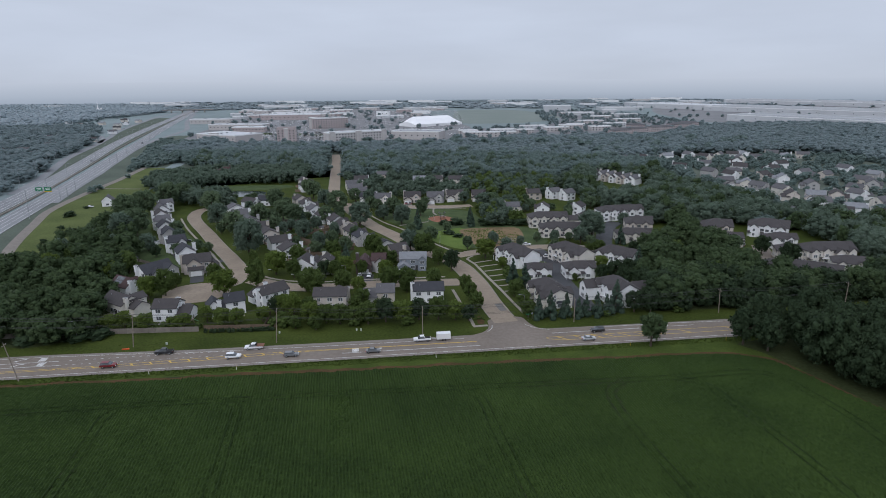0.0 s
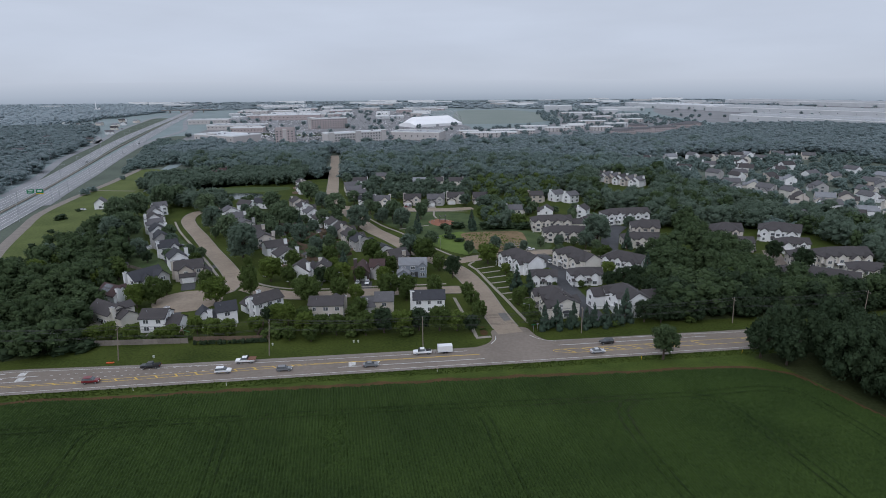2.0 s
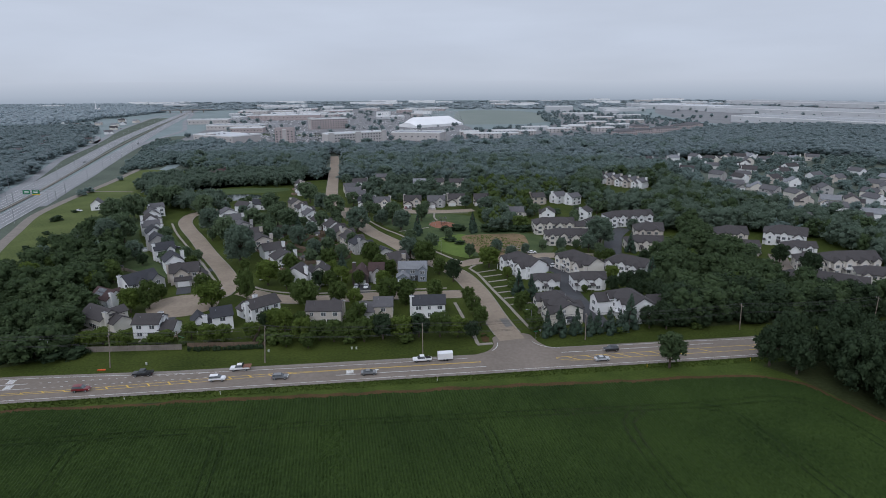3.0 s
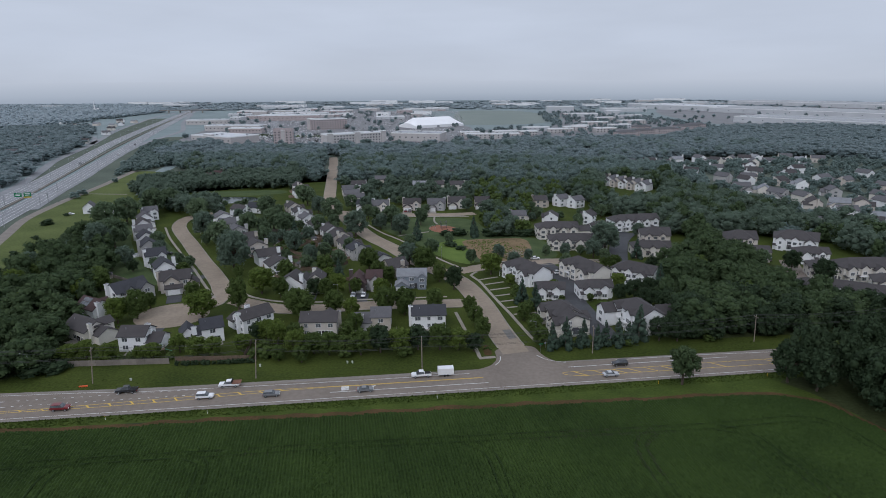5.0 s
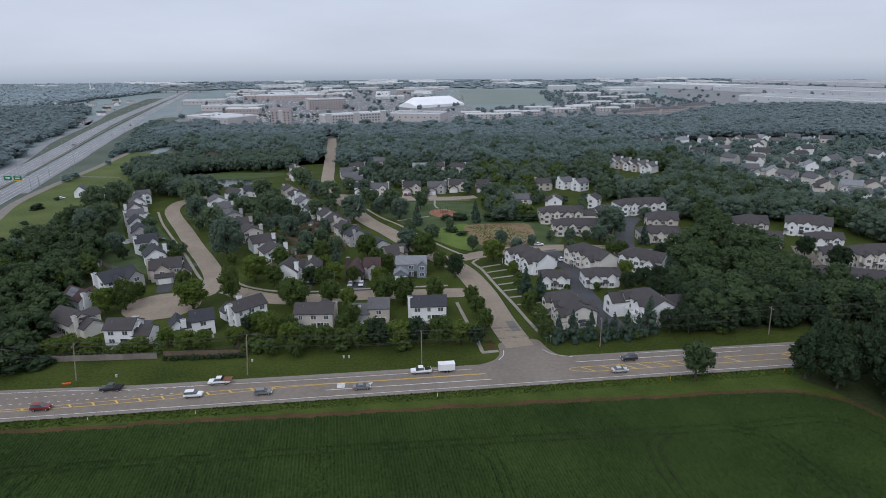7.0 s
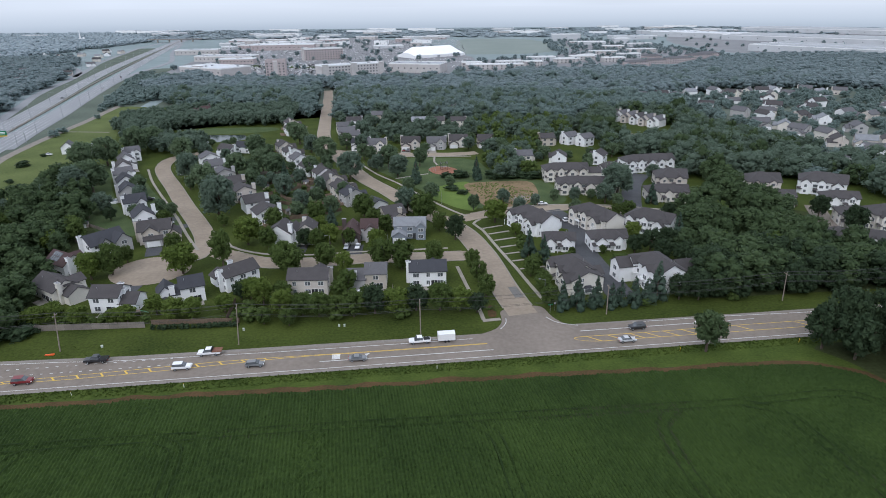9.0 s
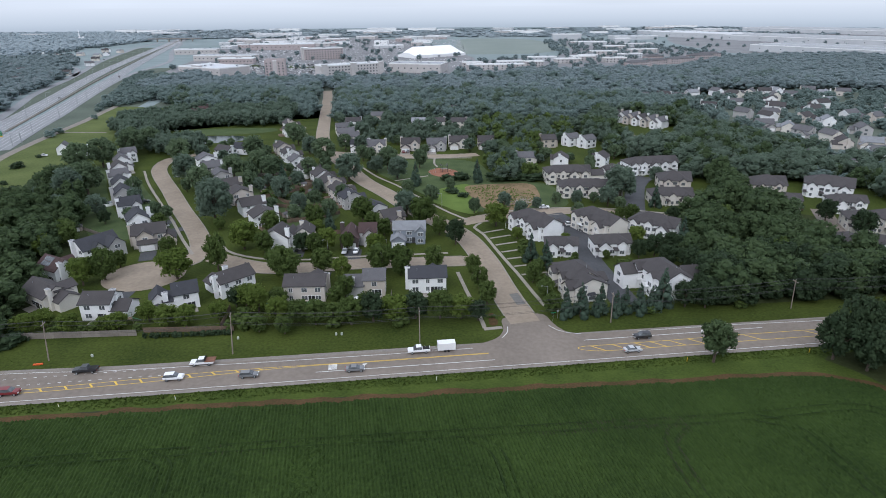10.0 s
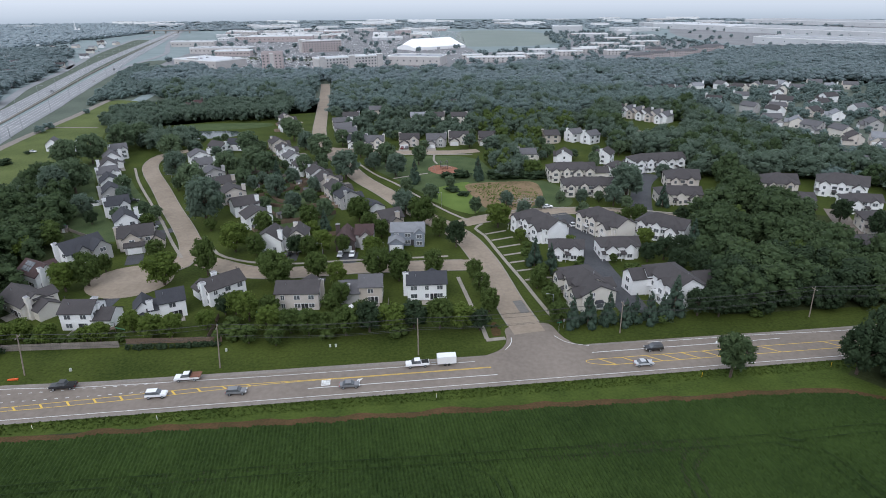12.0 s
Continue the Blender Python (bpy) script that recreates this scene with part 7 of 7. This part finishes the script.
for x, y, a in ((-52.1, 206.8, 10), (-87.5, 198.2, 30), (-57.3, 310.8, 60), (-151.1, 282, 15)):
    ob = thing("play_set", "wooden garden play set with a green slide", "play set", pose(x, y, 0.02, 0, 0, a), "garden play sets")
    for px in (-0.9, 0.9):
        for py in (-0.7, 0.7):
            part("post", Geo().box(px - 0.06, px + 0.06, py - 0.06, py + 0.06, 0, 2.8), DECK_WOOD, ob)
    part("platform", Geo().box(-0.95, 0.95, -0.75, 0.75, 1.3, 1.4), DECK_WOOD, ob)
    part("canopy", gable(2.1, 1.7, 2.7, 0.7, "x", 2.6), GREEN_PLASTIC, ob)
    part("slide", Geo().face((0.95, -0.3, 1.4), (0.95, 0.3, 1.4), (3.0, 0.3, 0.15), (3.0, -0.3, 0.15)).face((0.95, 0.3, 1.34), (0.95, -0.3, 1.34), (3.0, -0.3, 0.09), (3.0, 0.3, 0.09)), GREEN_PLASTIC, ob)
for x, y, r in ((-37.5, 205.1, 1.5), (-24, 208.4, 1.2), (-62.3, 304.8, 2.3), (-150.2, 309.2, 2.6)):
    ob = thing("garden_table" if r < 2 else "round_pool", "round garden table under a parasol" if r < 2 else "round above-ground pool with a white wall", "table" if r < 2 else "pool", pose(x, y, 0.02), "garden leisure")
    if r < 2:
        part("pole", Geo().tube((0, 0, 0), (0, 0, 2.4), 0.03, 0.03), METAL, ob)
        part("parasol", Geo().tube((0, 0, 2.0), (0, 0, 2.5), r, 0.1, 10), GREEN_PLASTIC if r > 1.3 else TRIM, ob)
        part("tabletop", Geo().tube((0, 0, 0.7), (0, 0, 0.75), 0.6, 0.6, 12), TRIM, ob)
    else:
        part("wall", Geo().tube((0, 0, 0), (0, 0, 1.2), r, r, 20), TRIM, ob)
        part("water", Geo().tube((0, 0, 1.2), (0, 0, 1.22), r - 0.15, r - 0.15, 20), WATER, ob)
for x, y in ((-60.2, 250.3), (-39, 245.7), (6, 261.6), (-17.9, 245.9), (-102.1, 252.3), (-126.4, 334.2), (2.1, 301.6)):
    ob = thing("street_lamp", "grey street lamp with a short arm", "street lamp", pose(x, y, 0.02, 0, 0, 200), "street lamps")
    part("post", Geo().tube((0, 0, 0), (0, 0, 6.4), 0.07, 0.05, 8), METAL, ob)
    part("arm", Geo().tube((0, 0, 6.3), (1.3, 0, 6.6), 0.035, 0.03, 6), METAL, ob)
    part("lamp_head", Geo().box(1.2, 1.8, -0.12, 0.12, 6.54, 6.68), METAL, ob)
for k, (x, y) in enumerate(((-33.5, 241.4), (-8.5, 244.5), (-50.1, 243.1), (-94.4, 248.3), (-111.2, 217.5), (-66.3, 238), (-19.9, 244.3))):
    ob = thing("mailbox", "small dark mailbox on a post by the kerb", "mailbox", pose(x, y, 0.02, 0, 0, 15 * k), "mailboxes")
    part("post", Geo().box(-0.05, 0.05, -0.05, 0.05, 0, 1.1), DECK_WOOD, ob)
    part("box", Geo().box(-0.12, 0.12, -0.25, 0.25, 1.1, 1.35), DARK_ASPHALT, ob)
fence([(-58.2, 286), (-66.4, 290.5), (-74.6, 305.4)], 1.7, BROWN_FENCE, "brown board fence between gardens")
fence([(-80.8, 318.2), (-70.5, 326), (-62.4, 335.9)], 1.7, BROWN_FENCE, "brown board fence between gardens")
fence([(-91.1, 335.4), (-80.9, 345.3), (-74.7, 353.3)], 1.7, FENCE_WOOD, "grey board fence between gardens")
fence([(-132.2, 268.6), (-149, 279.8), (-155.4, 296.8)], 1.5, FENCE_WOOD, "grey board fence round a back garden")
fence([(-14, 208.5), (-14, 214.6)], 1.7, FENCE_WOOD, "grey board fence between gardens")


# ---- highway furniture ----
def highway_lamp(x, y, yaw):
    ob = thing("highway_lamp", "tall grey highway lamp with a long arm", "street lamp", pose(x, y, 0.2, 0, 0, yaw), "highway lamps")
    part("post", Geo().tube((0, 0, 0), (0, 0, 13.5), 0.18, 0.10, 8), METAL, ob)
    part("arm", Geo().tube((0, 0, 13.4), (4.2, 0, 14.0), 0.07, 0.05, 6), METAL, ob)
    part("lamp_head", Geo().box(4.0, 5.0, -0.2, 0.2, 13.9, 14.1), METAL, ob)


for line, off, yaw in ((RAMP_L, 6.5, 20), (HWY_IN, -11, 200), (HWY_OUT, -10, 20)):
    n = sides(line)
    d = np.concatenate([[0], np.cumsum(np.linalg.norm(np.diff(line, axis=0), axis=1))])
    for s in np.arange(40, d[-1], 62):
        k = int(np.searchsorted(d, s))
        if k < len(line) and line[k][1] < 1300 and line[k][1] > 300:
            p = line[k] + n[k] * off
            highway_lamp(p[0], p[1], yaw)
gantry = thing("sign_gantry", "steel sign gantry with green highway signs", "sign gantry", pose(-292.1, 444.3, 0.2, 0, 0, 192))
for s in (-14, 14):
    part("post", Geo().tube((s, 0, 0), (s, 0, 7.6), 0.25, 0.25, 8), METAL, gantry)
for z in (6.4, 7.6):
    part("beam", Geo().tube((-14, 0, z), (14, 0, z), 0.14, 0.14, 6), METAL, gantry)
for k in range(14):
    part("brace", Geo().tube((-14 + 2 * k, 0, 6.4 if k % 2 else 7.6), (-12 + 2 * k, 0, 7.6 if k % 2 else 6.4), 0.06, 0.06, 5), METAL, gantry)
for s in (-1.5, 4.5):
    sign = part("sign_panel", Geo().box(s - 2.4, s + 2.4, 0.2, 0.3, 5.6, 8.6), SIGN_GREEN, gantry)
    for k in range(2):
        part("lettering_bar", Geo().box(s - 1.6 + 0.3 * k, s + 1.5, 0.3, 0.32, 7.5 - 1.0 * k, 7.9 - 1.0 * k), TRIM, sign)
part("exit_panel", Geo().box(-4.0, 1.0, 0.31, 0.36, 4.9, 5.6), SIGN_YELLOW, gantry)
bridge = thing("overpass", "grey concrete overpass across the highway", "bridge", pose(-731.3, 1811.1, 0, 0, 0, 12))
part("deck", Geo().box(-70, 70, -6, 6, 6.2, 7.6), HIGHWAY, bridge)
for x in (-46, -16, 16, 46):
    part("pier", Geo().box(x - 1, x + 1, -5, 5, 0, 6.2), CONCRETE, bridge)
for s in (-6, 5.7):
    part("parapet", Geo().box(-70, 70, s, s + 0.3, 7.6, 8.6), CONCRETE, bridge)
rnd = random.Random(12)
for k in range(16):
    line, off = rnd.choice(((HWY_OUT, 2.0), (HWY_OUT, -5.5), (HWY_IN, 1.8), (HWY_IN, -5.5), (RAMP_L, 0)))
    j = rnd.randrange(4, len(line) - 8)
    if line[j][1] < 320 or line[j][1] > 1300:
        continue
    p, d = line[j] + sides(line)[j] * off, line[j + 1] - line[j]
    vehicle(rnd.choice(("sedan", "suv", "pickup")), rnd.choice(("white", "silver", "grey", "black", "red")), p[0], p[1], math.degrees(math.atan2(d[1], d[0])) + (180 if line is HWY_OUT else 0), "car travelling on the highway", "cars on the highway", 0.30)

# ---- the commercial district ----
LOT = material("pale_parking_asphalt", ((0.14, 0.142, 0.145), (0.22, 0.22, 0.22)), 0.8, scale=0.02, fine=0.2)
# field green washed pale and bluish as painted haze
FAR_GRASS = material("hazed_field_grass", ((0.150, 0.182, 0.160), (0.200, 0.228, 0.200)), 0.9, scale=0.01, fine=0.2)
sheet("car_park", [(-377.4, 839.5), (-268, 807.7), (-157.5, 821.2), (-61.2, 841.4), (22.1, 840.6), (32.7, 905.2), (64.3, 1044.8), (65.2, 1180.4), (24, 1328.2), (-40.3, 1657.2), (-178.4, 1952.7), (-500.9, 2057.7), (-571.1, 1807.1), (-455.3, 1324.2)], 0.05, LOT, "wide pale grey car parks between stores", "car park")
sheet("green_field", [(41, 1236), (120, 1232), (205, 1257), (290, 1400), (297, 1531), (244, 1826), (62, 1868), (40, 1500)], 0.10, FAR_GRASS, "large open green field beyond the tent", "field")
sheet("lot_lawn", [(-399.5, 1032), (-214.3, 984), (-158.7, 969.3), (-158.9, 998.1), (-248.6, 1030.5), (-400.4, 1068.2)], 0.12, LAWN, "strip of lawn between car parks", "lawn")
sheet("yard", [(541, 1114.8), (1011.6, 1044.8), (1467.7, 1232), (1989.4, 1771.6), (1227.6, 2461.5), (760, 2101.3), (559.4, 1599.5)], 0.05, LOT, "pale paved yards round the warehouses", "yard")
sheet("flats_yard", [(12, 897.3), (123.8, 902), (299.5, 959.4), (460, 1089.2), (545, 1219.9), (434.1, 1753.5), (315.3, 1673.6), (278.7, 1337.6), (206.5, 1151.6), (64.7, 1112.3)], 0.05, LOT, "paved yards between low flats", "yard")
ROAD_2 = smooth_line([(-215, 1048.2), (-321, 1222.8), (-372.4, 1418.8), (-491.2, 1718.4), (-693, 2205.6)], 15.0)
tagged(part("far_road", strip(Geo(), ROAD_2, 9, -9, 0.16), HIGHWAY), "pale wide road between the stores", "road", kind="structure")


def block(x, y, yaw, w, d, h, wall, roof, label, floors=1, bays=0, group="stores", parapet=0.8, steps=()):
    """A flat-roofed building with a parapet, rows of windows and raised roof parts."""
    ob = thing("building", label, "building", pose(x, y, 0, 0, 0, yaw), group)
    part("wall", Geo().box(-w / 2, w / 2, -d / 2, d / 2, 0, h), WALLS[wall], ob)
    part("roof", Geo().box(-w / 2 + 0.4, w / 2 - 0.4, -d / 2 + 0.4, d / 2 - 0.4, h, h + 0.12), ROOFS[roof], ob)
    for a, b, c, e in ((-w / 2, w / 2, -d / 2 - 0.15, -d / 2 + 0.35), (-w / 2, w / 2, d / 2 - 0.35, d / 2 + 0.15), (-w / 2 - 0.15, -w / 2 + 0.35, -d / 2, d / 2), (w / 2 - 0.35, w / 2 + 0.15, -d / 2, d / 2)):
        part("parapet", Geo().box(a, b, c, e, h - 0.5, h + parapet), TRIM if parapet < 1 else WALLS[wall], ob)
    for sx, sy, sw, sd, sh in steps:
        part("tower", Geo().box(sx - sw / 2, sx + sw / 2, sy - sd / 2, sy + sd / 2, 0, sh), WALLS["stone"], ob)
        part("tower_cap", Geo().box(sx - sw / 2 - 0.5, sx + sw / 2 + 0.5, sy - sd / 2 - 0.5, sy + sd / 2 + 0.5, sh, sh + 0.7), TRIM, ob)
    if bays:
        fh = (h - 0.6) / floors
        f, p = window_meshes(1.9, min(1.7, fh * 0.55))
        for i in range(bays):
            for k in range(floors):
                part("window", p, None, ob, m=pose((i + 0.5) * w / bays - w / 2, -d / 2 - 0.03, fh * (k + 0.55)))
    for k in range(min(4, int(w * d / 700))):
        ux, uy = rnd.uniform(-0.4, 0.4) * w, rnd.uniform(-0.4, 0.4) * d
        part("roof_unit", Geo().box(ux - 1.4, ux + 1.4, uy - 1, uy + 1, h + 0.12, h + 1.7), METAL, ob)
    return ob


block(-114.5, 862.5, 33, 89.2, 21.2, 15.4, "stone", "white", "four-storey tan hotel with pale corner towers", 4, 20, "hotels", steps=((-40, -10, 7, 3, 17), (40, -10, 7, 3, 17), (0, -10, 8, 3, 17)))
block(-216.4, 880.6, 8, 25.9, 21.6, 18.4, "brick", "white", "five-storey hotel tower with a white cap", 5, 5, "hotels", 2.4, ((0, -10, 5, 2, 19),))
block(-202.6, 1147.1, 27, 68, 24.1, 18.6, "brick", "pale", "five-storey brick apartment building", 5, 14, "hotels", steps=((-31, -4, 10, 12, 20), (31, -4, 9, 10, 18)))
block(-26.5, 916.6, 345, 73.6, 39.9, 11.6, "stone", "pale", "low tan hall with a flat roof", 1, 8)
block(-309.4, 909.2, 328, 85.5, 50.5, 9.9, "stone", "white", "wide store with a white roof and tan walls", 1, 8, steps=((-10, -20, 16, 6, 12),))
block(-339.2, 1438.6, 8, 134.4, 59.2, 11.4, "brick", "white", "large brick store with a white roof", 1, 14)
block(-366.3, 1134.6, 355, 101, 38.1, 9, "stone", "pale", "long low store with pale walls", 1, 14)
block(-329.9, 1077.6, 4, 55.6, 26.7, 7.8, "brick", "white", "low store with a white roof", 1, 10)
block(-479.4, 1304.2, 10, 80.7, 34.6, 9.2, "stone", "pale", "low store beside the highway", 1, 10)
for k in range(34):
    x, y = rnd.uniform(-560, 30), rnd.uniform(1450, 1950)
    block(x, y, rnd.uniform(-12, 16), rnd.uniform(24, 70), rnd.uniform(18, 40), rnd.uniform(5, 9), rnd.choice(("stone", "stone", "brick", "panel", "white")), rnd.choice(("white", "pale", "pale")), "distant low store with a pale roof", 1, 3, "far stores")
FLATS = [(61.6, 939.4, 5, 40), (102.1, 940.5, 8, 44), (144.7, 983.9, 6, 26), (51.5, 974.3, 3, 30), (109.7, 992.2, 12, 40), (204.6, 1030.4, 8, 40), (170.7, 1069.7, 8, 46), (239.6, 1078.7, 12, 40), (282.3, 1043.3, 10, 36), (331.7, 1126, 14, 40), (304.8, 1197.5, 8, 50), (391.2, 1244.4, 10, 54), (365.7, 1350.1, 12, 44), (443.3, 1430.8, 10, 60), (341.3, 1526.5, 6, 60), (254.7, 1108.7, 15, 30)]
for k, (x, y, a, w) in enumerate(FLATS):
    block(x, y, a, w, 15, 7.2, rnd.choice(("stone", "stone", "panel")), "white", "low flats with a flat white roof", 2, 6, "low flats")
for k, (x, y, a, w) in enumerate(((289.8, 950.4, 25, 46), (328.2, 981.1, 25, 40), (373.6, 1010.2, 20, 52), (432.3, 1073.5, 15, 56), (462.4, 1110, 12, 44), (348.8, 1057.7, 10, 36))):
    house(x, y, a, [(0, 0, w * 0.8, 14, 8, 2.6, "hip")], "brick", "grey", "three-storey brick apartment block with a hipped roof", "brick apartments", fine=False, wins="F", category="apartment block")
tent = thing("tent_hall", "large white fabric hall with a sloping roof", "hall", pose(-10.3, 1201.6, 0, 0, 0, 38))
g = Geo()
L, Wd = 58, 27
rows = []
for x in (-L, -L + 14, -L * 0.5, 0, L * 0.5, L - 14, L):
    e = 1.0 if abs(x) < L else 0.28
    rows.append([(x, -Wd, 0), (x, -Wd, 5.0 * (0.8 if e < 1 else 1)), (x, -Wd * 0.45, 5 + 9 * e), (x, 0, 5 + 13 * e), (x, Wd * 0.45, 5 + 9 * e), (x, Wd, 5.0 * (0.8 if e < 1 else 1)), (x, Wd, 0)])
for a, b in zip(rows, rows[1:]):
    for k in range(6):
        g.face(a[k], b[k], b[k + 1], a[k + 1])
g.face(*rows[0]), g.face(*rows[-1][::-1])
part("fabric_roof", g, material("white_fabric", (0.80, 0.80, 0.80), 0.6, 0.04, 0.1, 1.0), tent)
for k in range(7):
    part("rib", Geo().tube((-54 + 18 * k, -Wd - 0.1, 0), (-54 + 18 * k, -Wd - 0.1, 5), 0.25, 0.25, 6), TRIM, tent)
part("door", Geo().box(-8, -2, -Wd - 0.2, -Wd, 0, 4), METAL, tent)
# warehouses
for x, y, a, w, d, h, r in ((746, 1844, 306, 250, 105, 13, "white"), (752, 1165, 302, 330, 130, 12, "pale"), (935, 1530, 302, 480, 150, 12, "pale"), (1210, 1330, 302, 420, 180, 12, "pale"), (1290, 2020, 302, 620, 170, 12, "pale"), (1620, 1760, 302, 500, 180, 12, "pale"), (647.3, 1982.3, 5, 60, 40, 14, "white"), (356, 1500, 355, 62, 30, 8, "white"), (340, 1718, 355, 74, 34, 16, "white"), (435, 1538, 355, 34, 30, 13, "white"), (528.5, 1757.4, 5, 120, 50, 9, "pale")):
    hall = block(x, y, a, w, d, h, "panel", r, "huge low warehouse with pale walls and roof" if w > 100 else "pale low building among distant trees", 1, int(w / 40), "warehouses")
    for k in range(int(d / 48) if w > 300 else 0):
        v = -d / 2 + d * (k + 0.5) / int(d / 48)
        part("roof_monitor", Geo().box(-w * 0.48, w * 0.48, v - 2.2, v + 2.2, h + 0.12, h + 2.6), WALLS["panel"], hall)
for k in range(36):
    x, y = rnd.uniform(-1500, 1300), rnd.uniform(2000, 2750)
    block(x, y, rnd.uniform(-20, 25), rnd.uniform(30, 130), rnd.uniform(20, 50), rnd.uniform(5, 10), rnd.choice(("panel", "stone", "white")), rnd.choice(("white", "pale")), "distant low building near the horizon", 1, 0, "distant buildings")
rs = np.random.RandomState(21)
for k in range(46):
    x, y = rs.uniform(-1150, -480), rs.uniform(620, 1500)
    if x < -330 - (y - 400) * 0.29 - 60:
        house(x, y, rs.uniform(0, 180), [(0, 0, rs.uniform(12, 22), 9, 4.2, 2.2, "x")], ("white", "cream", "grey", "beige")[k % 4], ("grey", "brown", "pale", "white")[k % 4], "distant house among trees beyond the highway", "houses beyond the highway", fine=False, wins="F")
steeple = thing("church", "distant white church with a pointed steeple", "church", pose(-1017.9, 1861.7, 0, 0, 0, 10))
part("nave", gable(14, 30, 8, 6, "y"), WALLS["white"], steeple)
part("spire", Geo().tube((0, -12, 8), (0, -12, 34), 2.4, 0.15, 8), WALLS["white"], steeple)
# parked cars as small bodies with cabins
V, T, n = [], [], 0
unit = np.array([(x, y, z) for z in (0, 1) for x, y in ((-1, -1), (1, -1), (1, 1), (-1, 1))], float)
quads = np.array([(0, 1, 5), (0, 5, 4), (1, 2, 6), (1, 6, 5), (2, 3, 7), (2, 7, 6), (3, 0, 4), (3, 4, 7), (4, 5, 6), (4, 6, 7)])
for k in range(4200):
    x, y = rs.uniform(-520, 60), rs.uniform(950, 1800)
    if k % 3 == 0:
        x, y = rs.uniform(-350, 10), rs.uniform(850, 1040)
    row = round(y / 17) * 17 + (2.6 if k % 2 else -2.6)
    x = round(x / 2.8) * 2.8
    if x < -345 - (y - 900) * 0.2 or any(abs(x - bx) < bw / 2 + 6 and abs(row - by) < bd for bx, by, bw, bd in ((-114.5, 862.5, 84, 30), (-216.4, 880.6, 24, 16), (-24.4, 916.3, 82, 30), (-309.4, 909.2, 84, 40), (-339.2, 1438.6, 120, 34), (-3.9, 1206.1, 140, 60), (-202.6, 1147.1, 62, 24), (-366.3, 1134.6, 90, 24), (-329.9, 1077.6, 50, 20))):
        continue
    for sx, sy, z0, h in ((0.9, 2.25, 0.35, 0.65), (0.75, 1.3, 1.0, 0.5)):
        V.append(unit * [sx, sy, h] + [x, row, z0]), T.append(quads + n)
        n += 8
LOT_CARS = material("mixed_car_paint", ((0.03, 0.03, 0.035), (0.75, 0.75, 0.75)), 0.35, scale=0.9, fine=1.3, island=1.4, spec=0.5)
tagged(new("parked_cars", quick_mesh("parked_cars", np.vstack(V), np.vstack(T), LOT_CARS)), "rows of parked cars in wide car parks", "parked cars", kind="stuff")
# small trees among the stores, flats and far streets
for poly, gap, seed, thin in (([(-377.4, 839.5), (-157.4, 810), (42.5, 826.7), (65.2, 1180.4), (-62.5, 1663.5), (-474.9, 2049.2), (-571.1, 1807.1)], 34, 41, 0.35), ([(12, 886.2), (123.7, 891.1), (299.2, 948.8), (486.7, 1083.8), (545, 1219.9), (434.1, 1753.5), (265.8, 1688.6), (216.4, 1149.6), (64.7, 1112.3)], 20, 42, 0.55), ([(-1468.5, 769.1), (-533.9, 694.8), (-874.6, 1892.9), (-1872, 2175.1)], 30, 43, 0.5), ([(505.9, 1122.2), (1047.6, 1037.1), (1467.7, 1232), (1777.6, 1869.4), (713, 2240.1), (523.3, 1610.5)], 60, 44, 0.4)):
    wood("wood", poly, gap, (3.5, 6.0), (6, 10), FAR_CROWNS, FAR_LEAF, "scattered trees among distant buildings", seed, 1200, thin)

# ---- glowing ring painted as pale horizon haze, all round behind everything ----
mist = bpy.data.materials.new("horizon_haze_glow")
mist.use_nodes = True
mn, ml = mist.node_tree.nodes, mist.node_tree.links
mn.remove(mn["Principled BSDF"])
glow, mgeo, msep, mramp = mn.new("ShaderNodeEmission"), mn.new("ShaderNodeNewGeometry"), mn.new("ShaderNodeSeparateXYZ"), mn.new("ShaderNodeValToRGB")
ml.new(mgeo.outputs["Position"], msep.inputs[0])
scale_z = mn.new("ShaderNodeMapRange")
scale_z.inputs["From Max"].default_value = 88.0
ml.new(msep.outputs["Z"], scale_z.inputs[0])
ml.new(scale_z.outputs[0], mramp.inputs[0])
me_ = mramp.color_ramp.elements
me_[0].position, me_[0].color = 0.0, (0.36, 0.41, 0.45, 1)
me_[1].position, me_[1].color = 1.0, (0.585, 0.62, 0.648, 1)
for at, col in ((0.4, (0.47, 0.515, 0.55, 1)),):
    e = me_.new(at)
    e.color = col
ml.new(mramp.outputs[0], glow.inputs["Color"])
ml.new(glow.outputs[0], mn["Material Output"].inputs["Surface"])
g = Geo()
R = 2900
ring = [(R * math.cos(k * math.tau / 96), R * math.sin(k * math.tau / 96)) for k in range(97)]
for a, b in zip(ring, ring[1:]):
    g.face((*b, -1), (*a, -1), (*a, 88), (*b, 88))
tagged(part("backdrop", g, mist), "glowing backdrop ring painted as pale haze at the horizon", "backdrop", kind="structure")
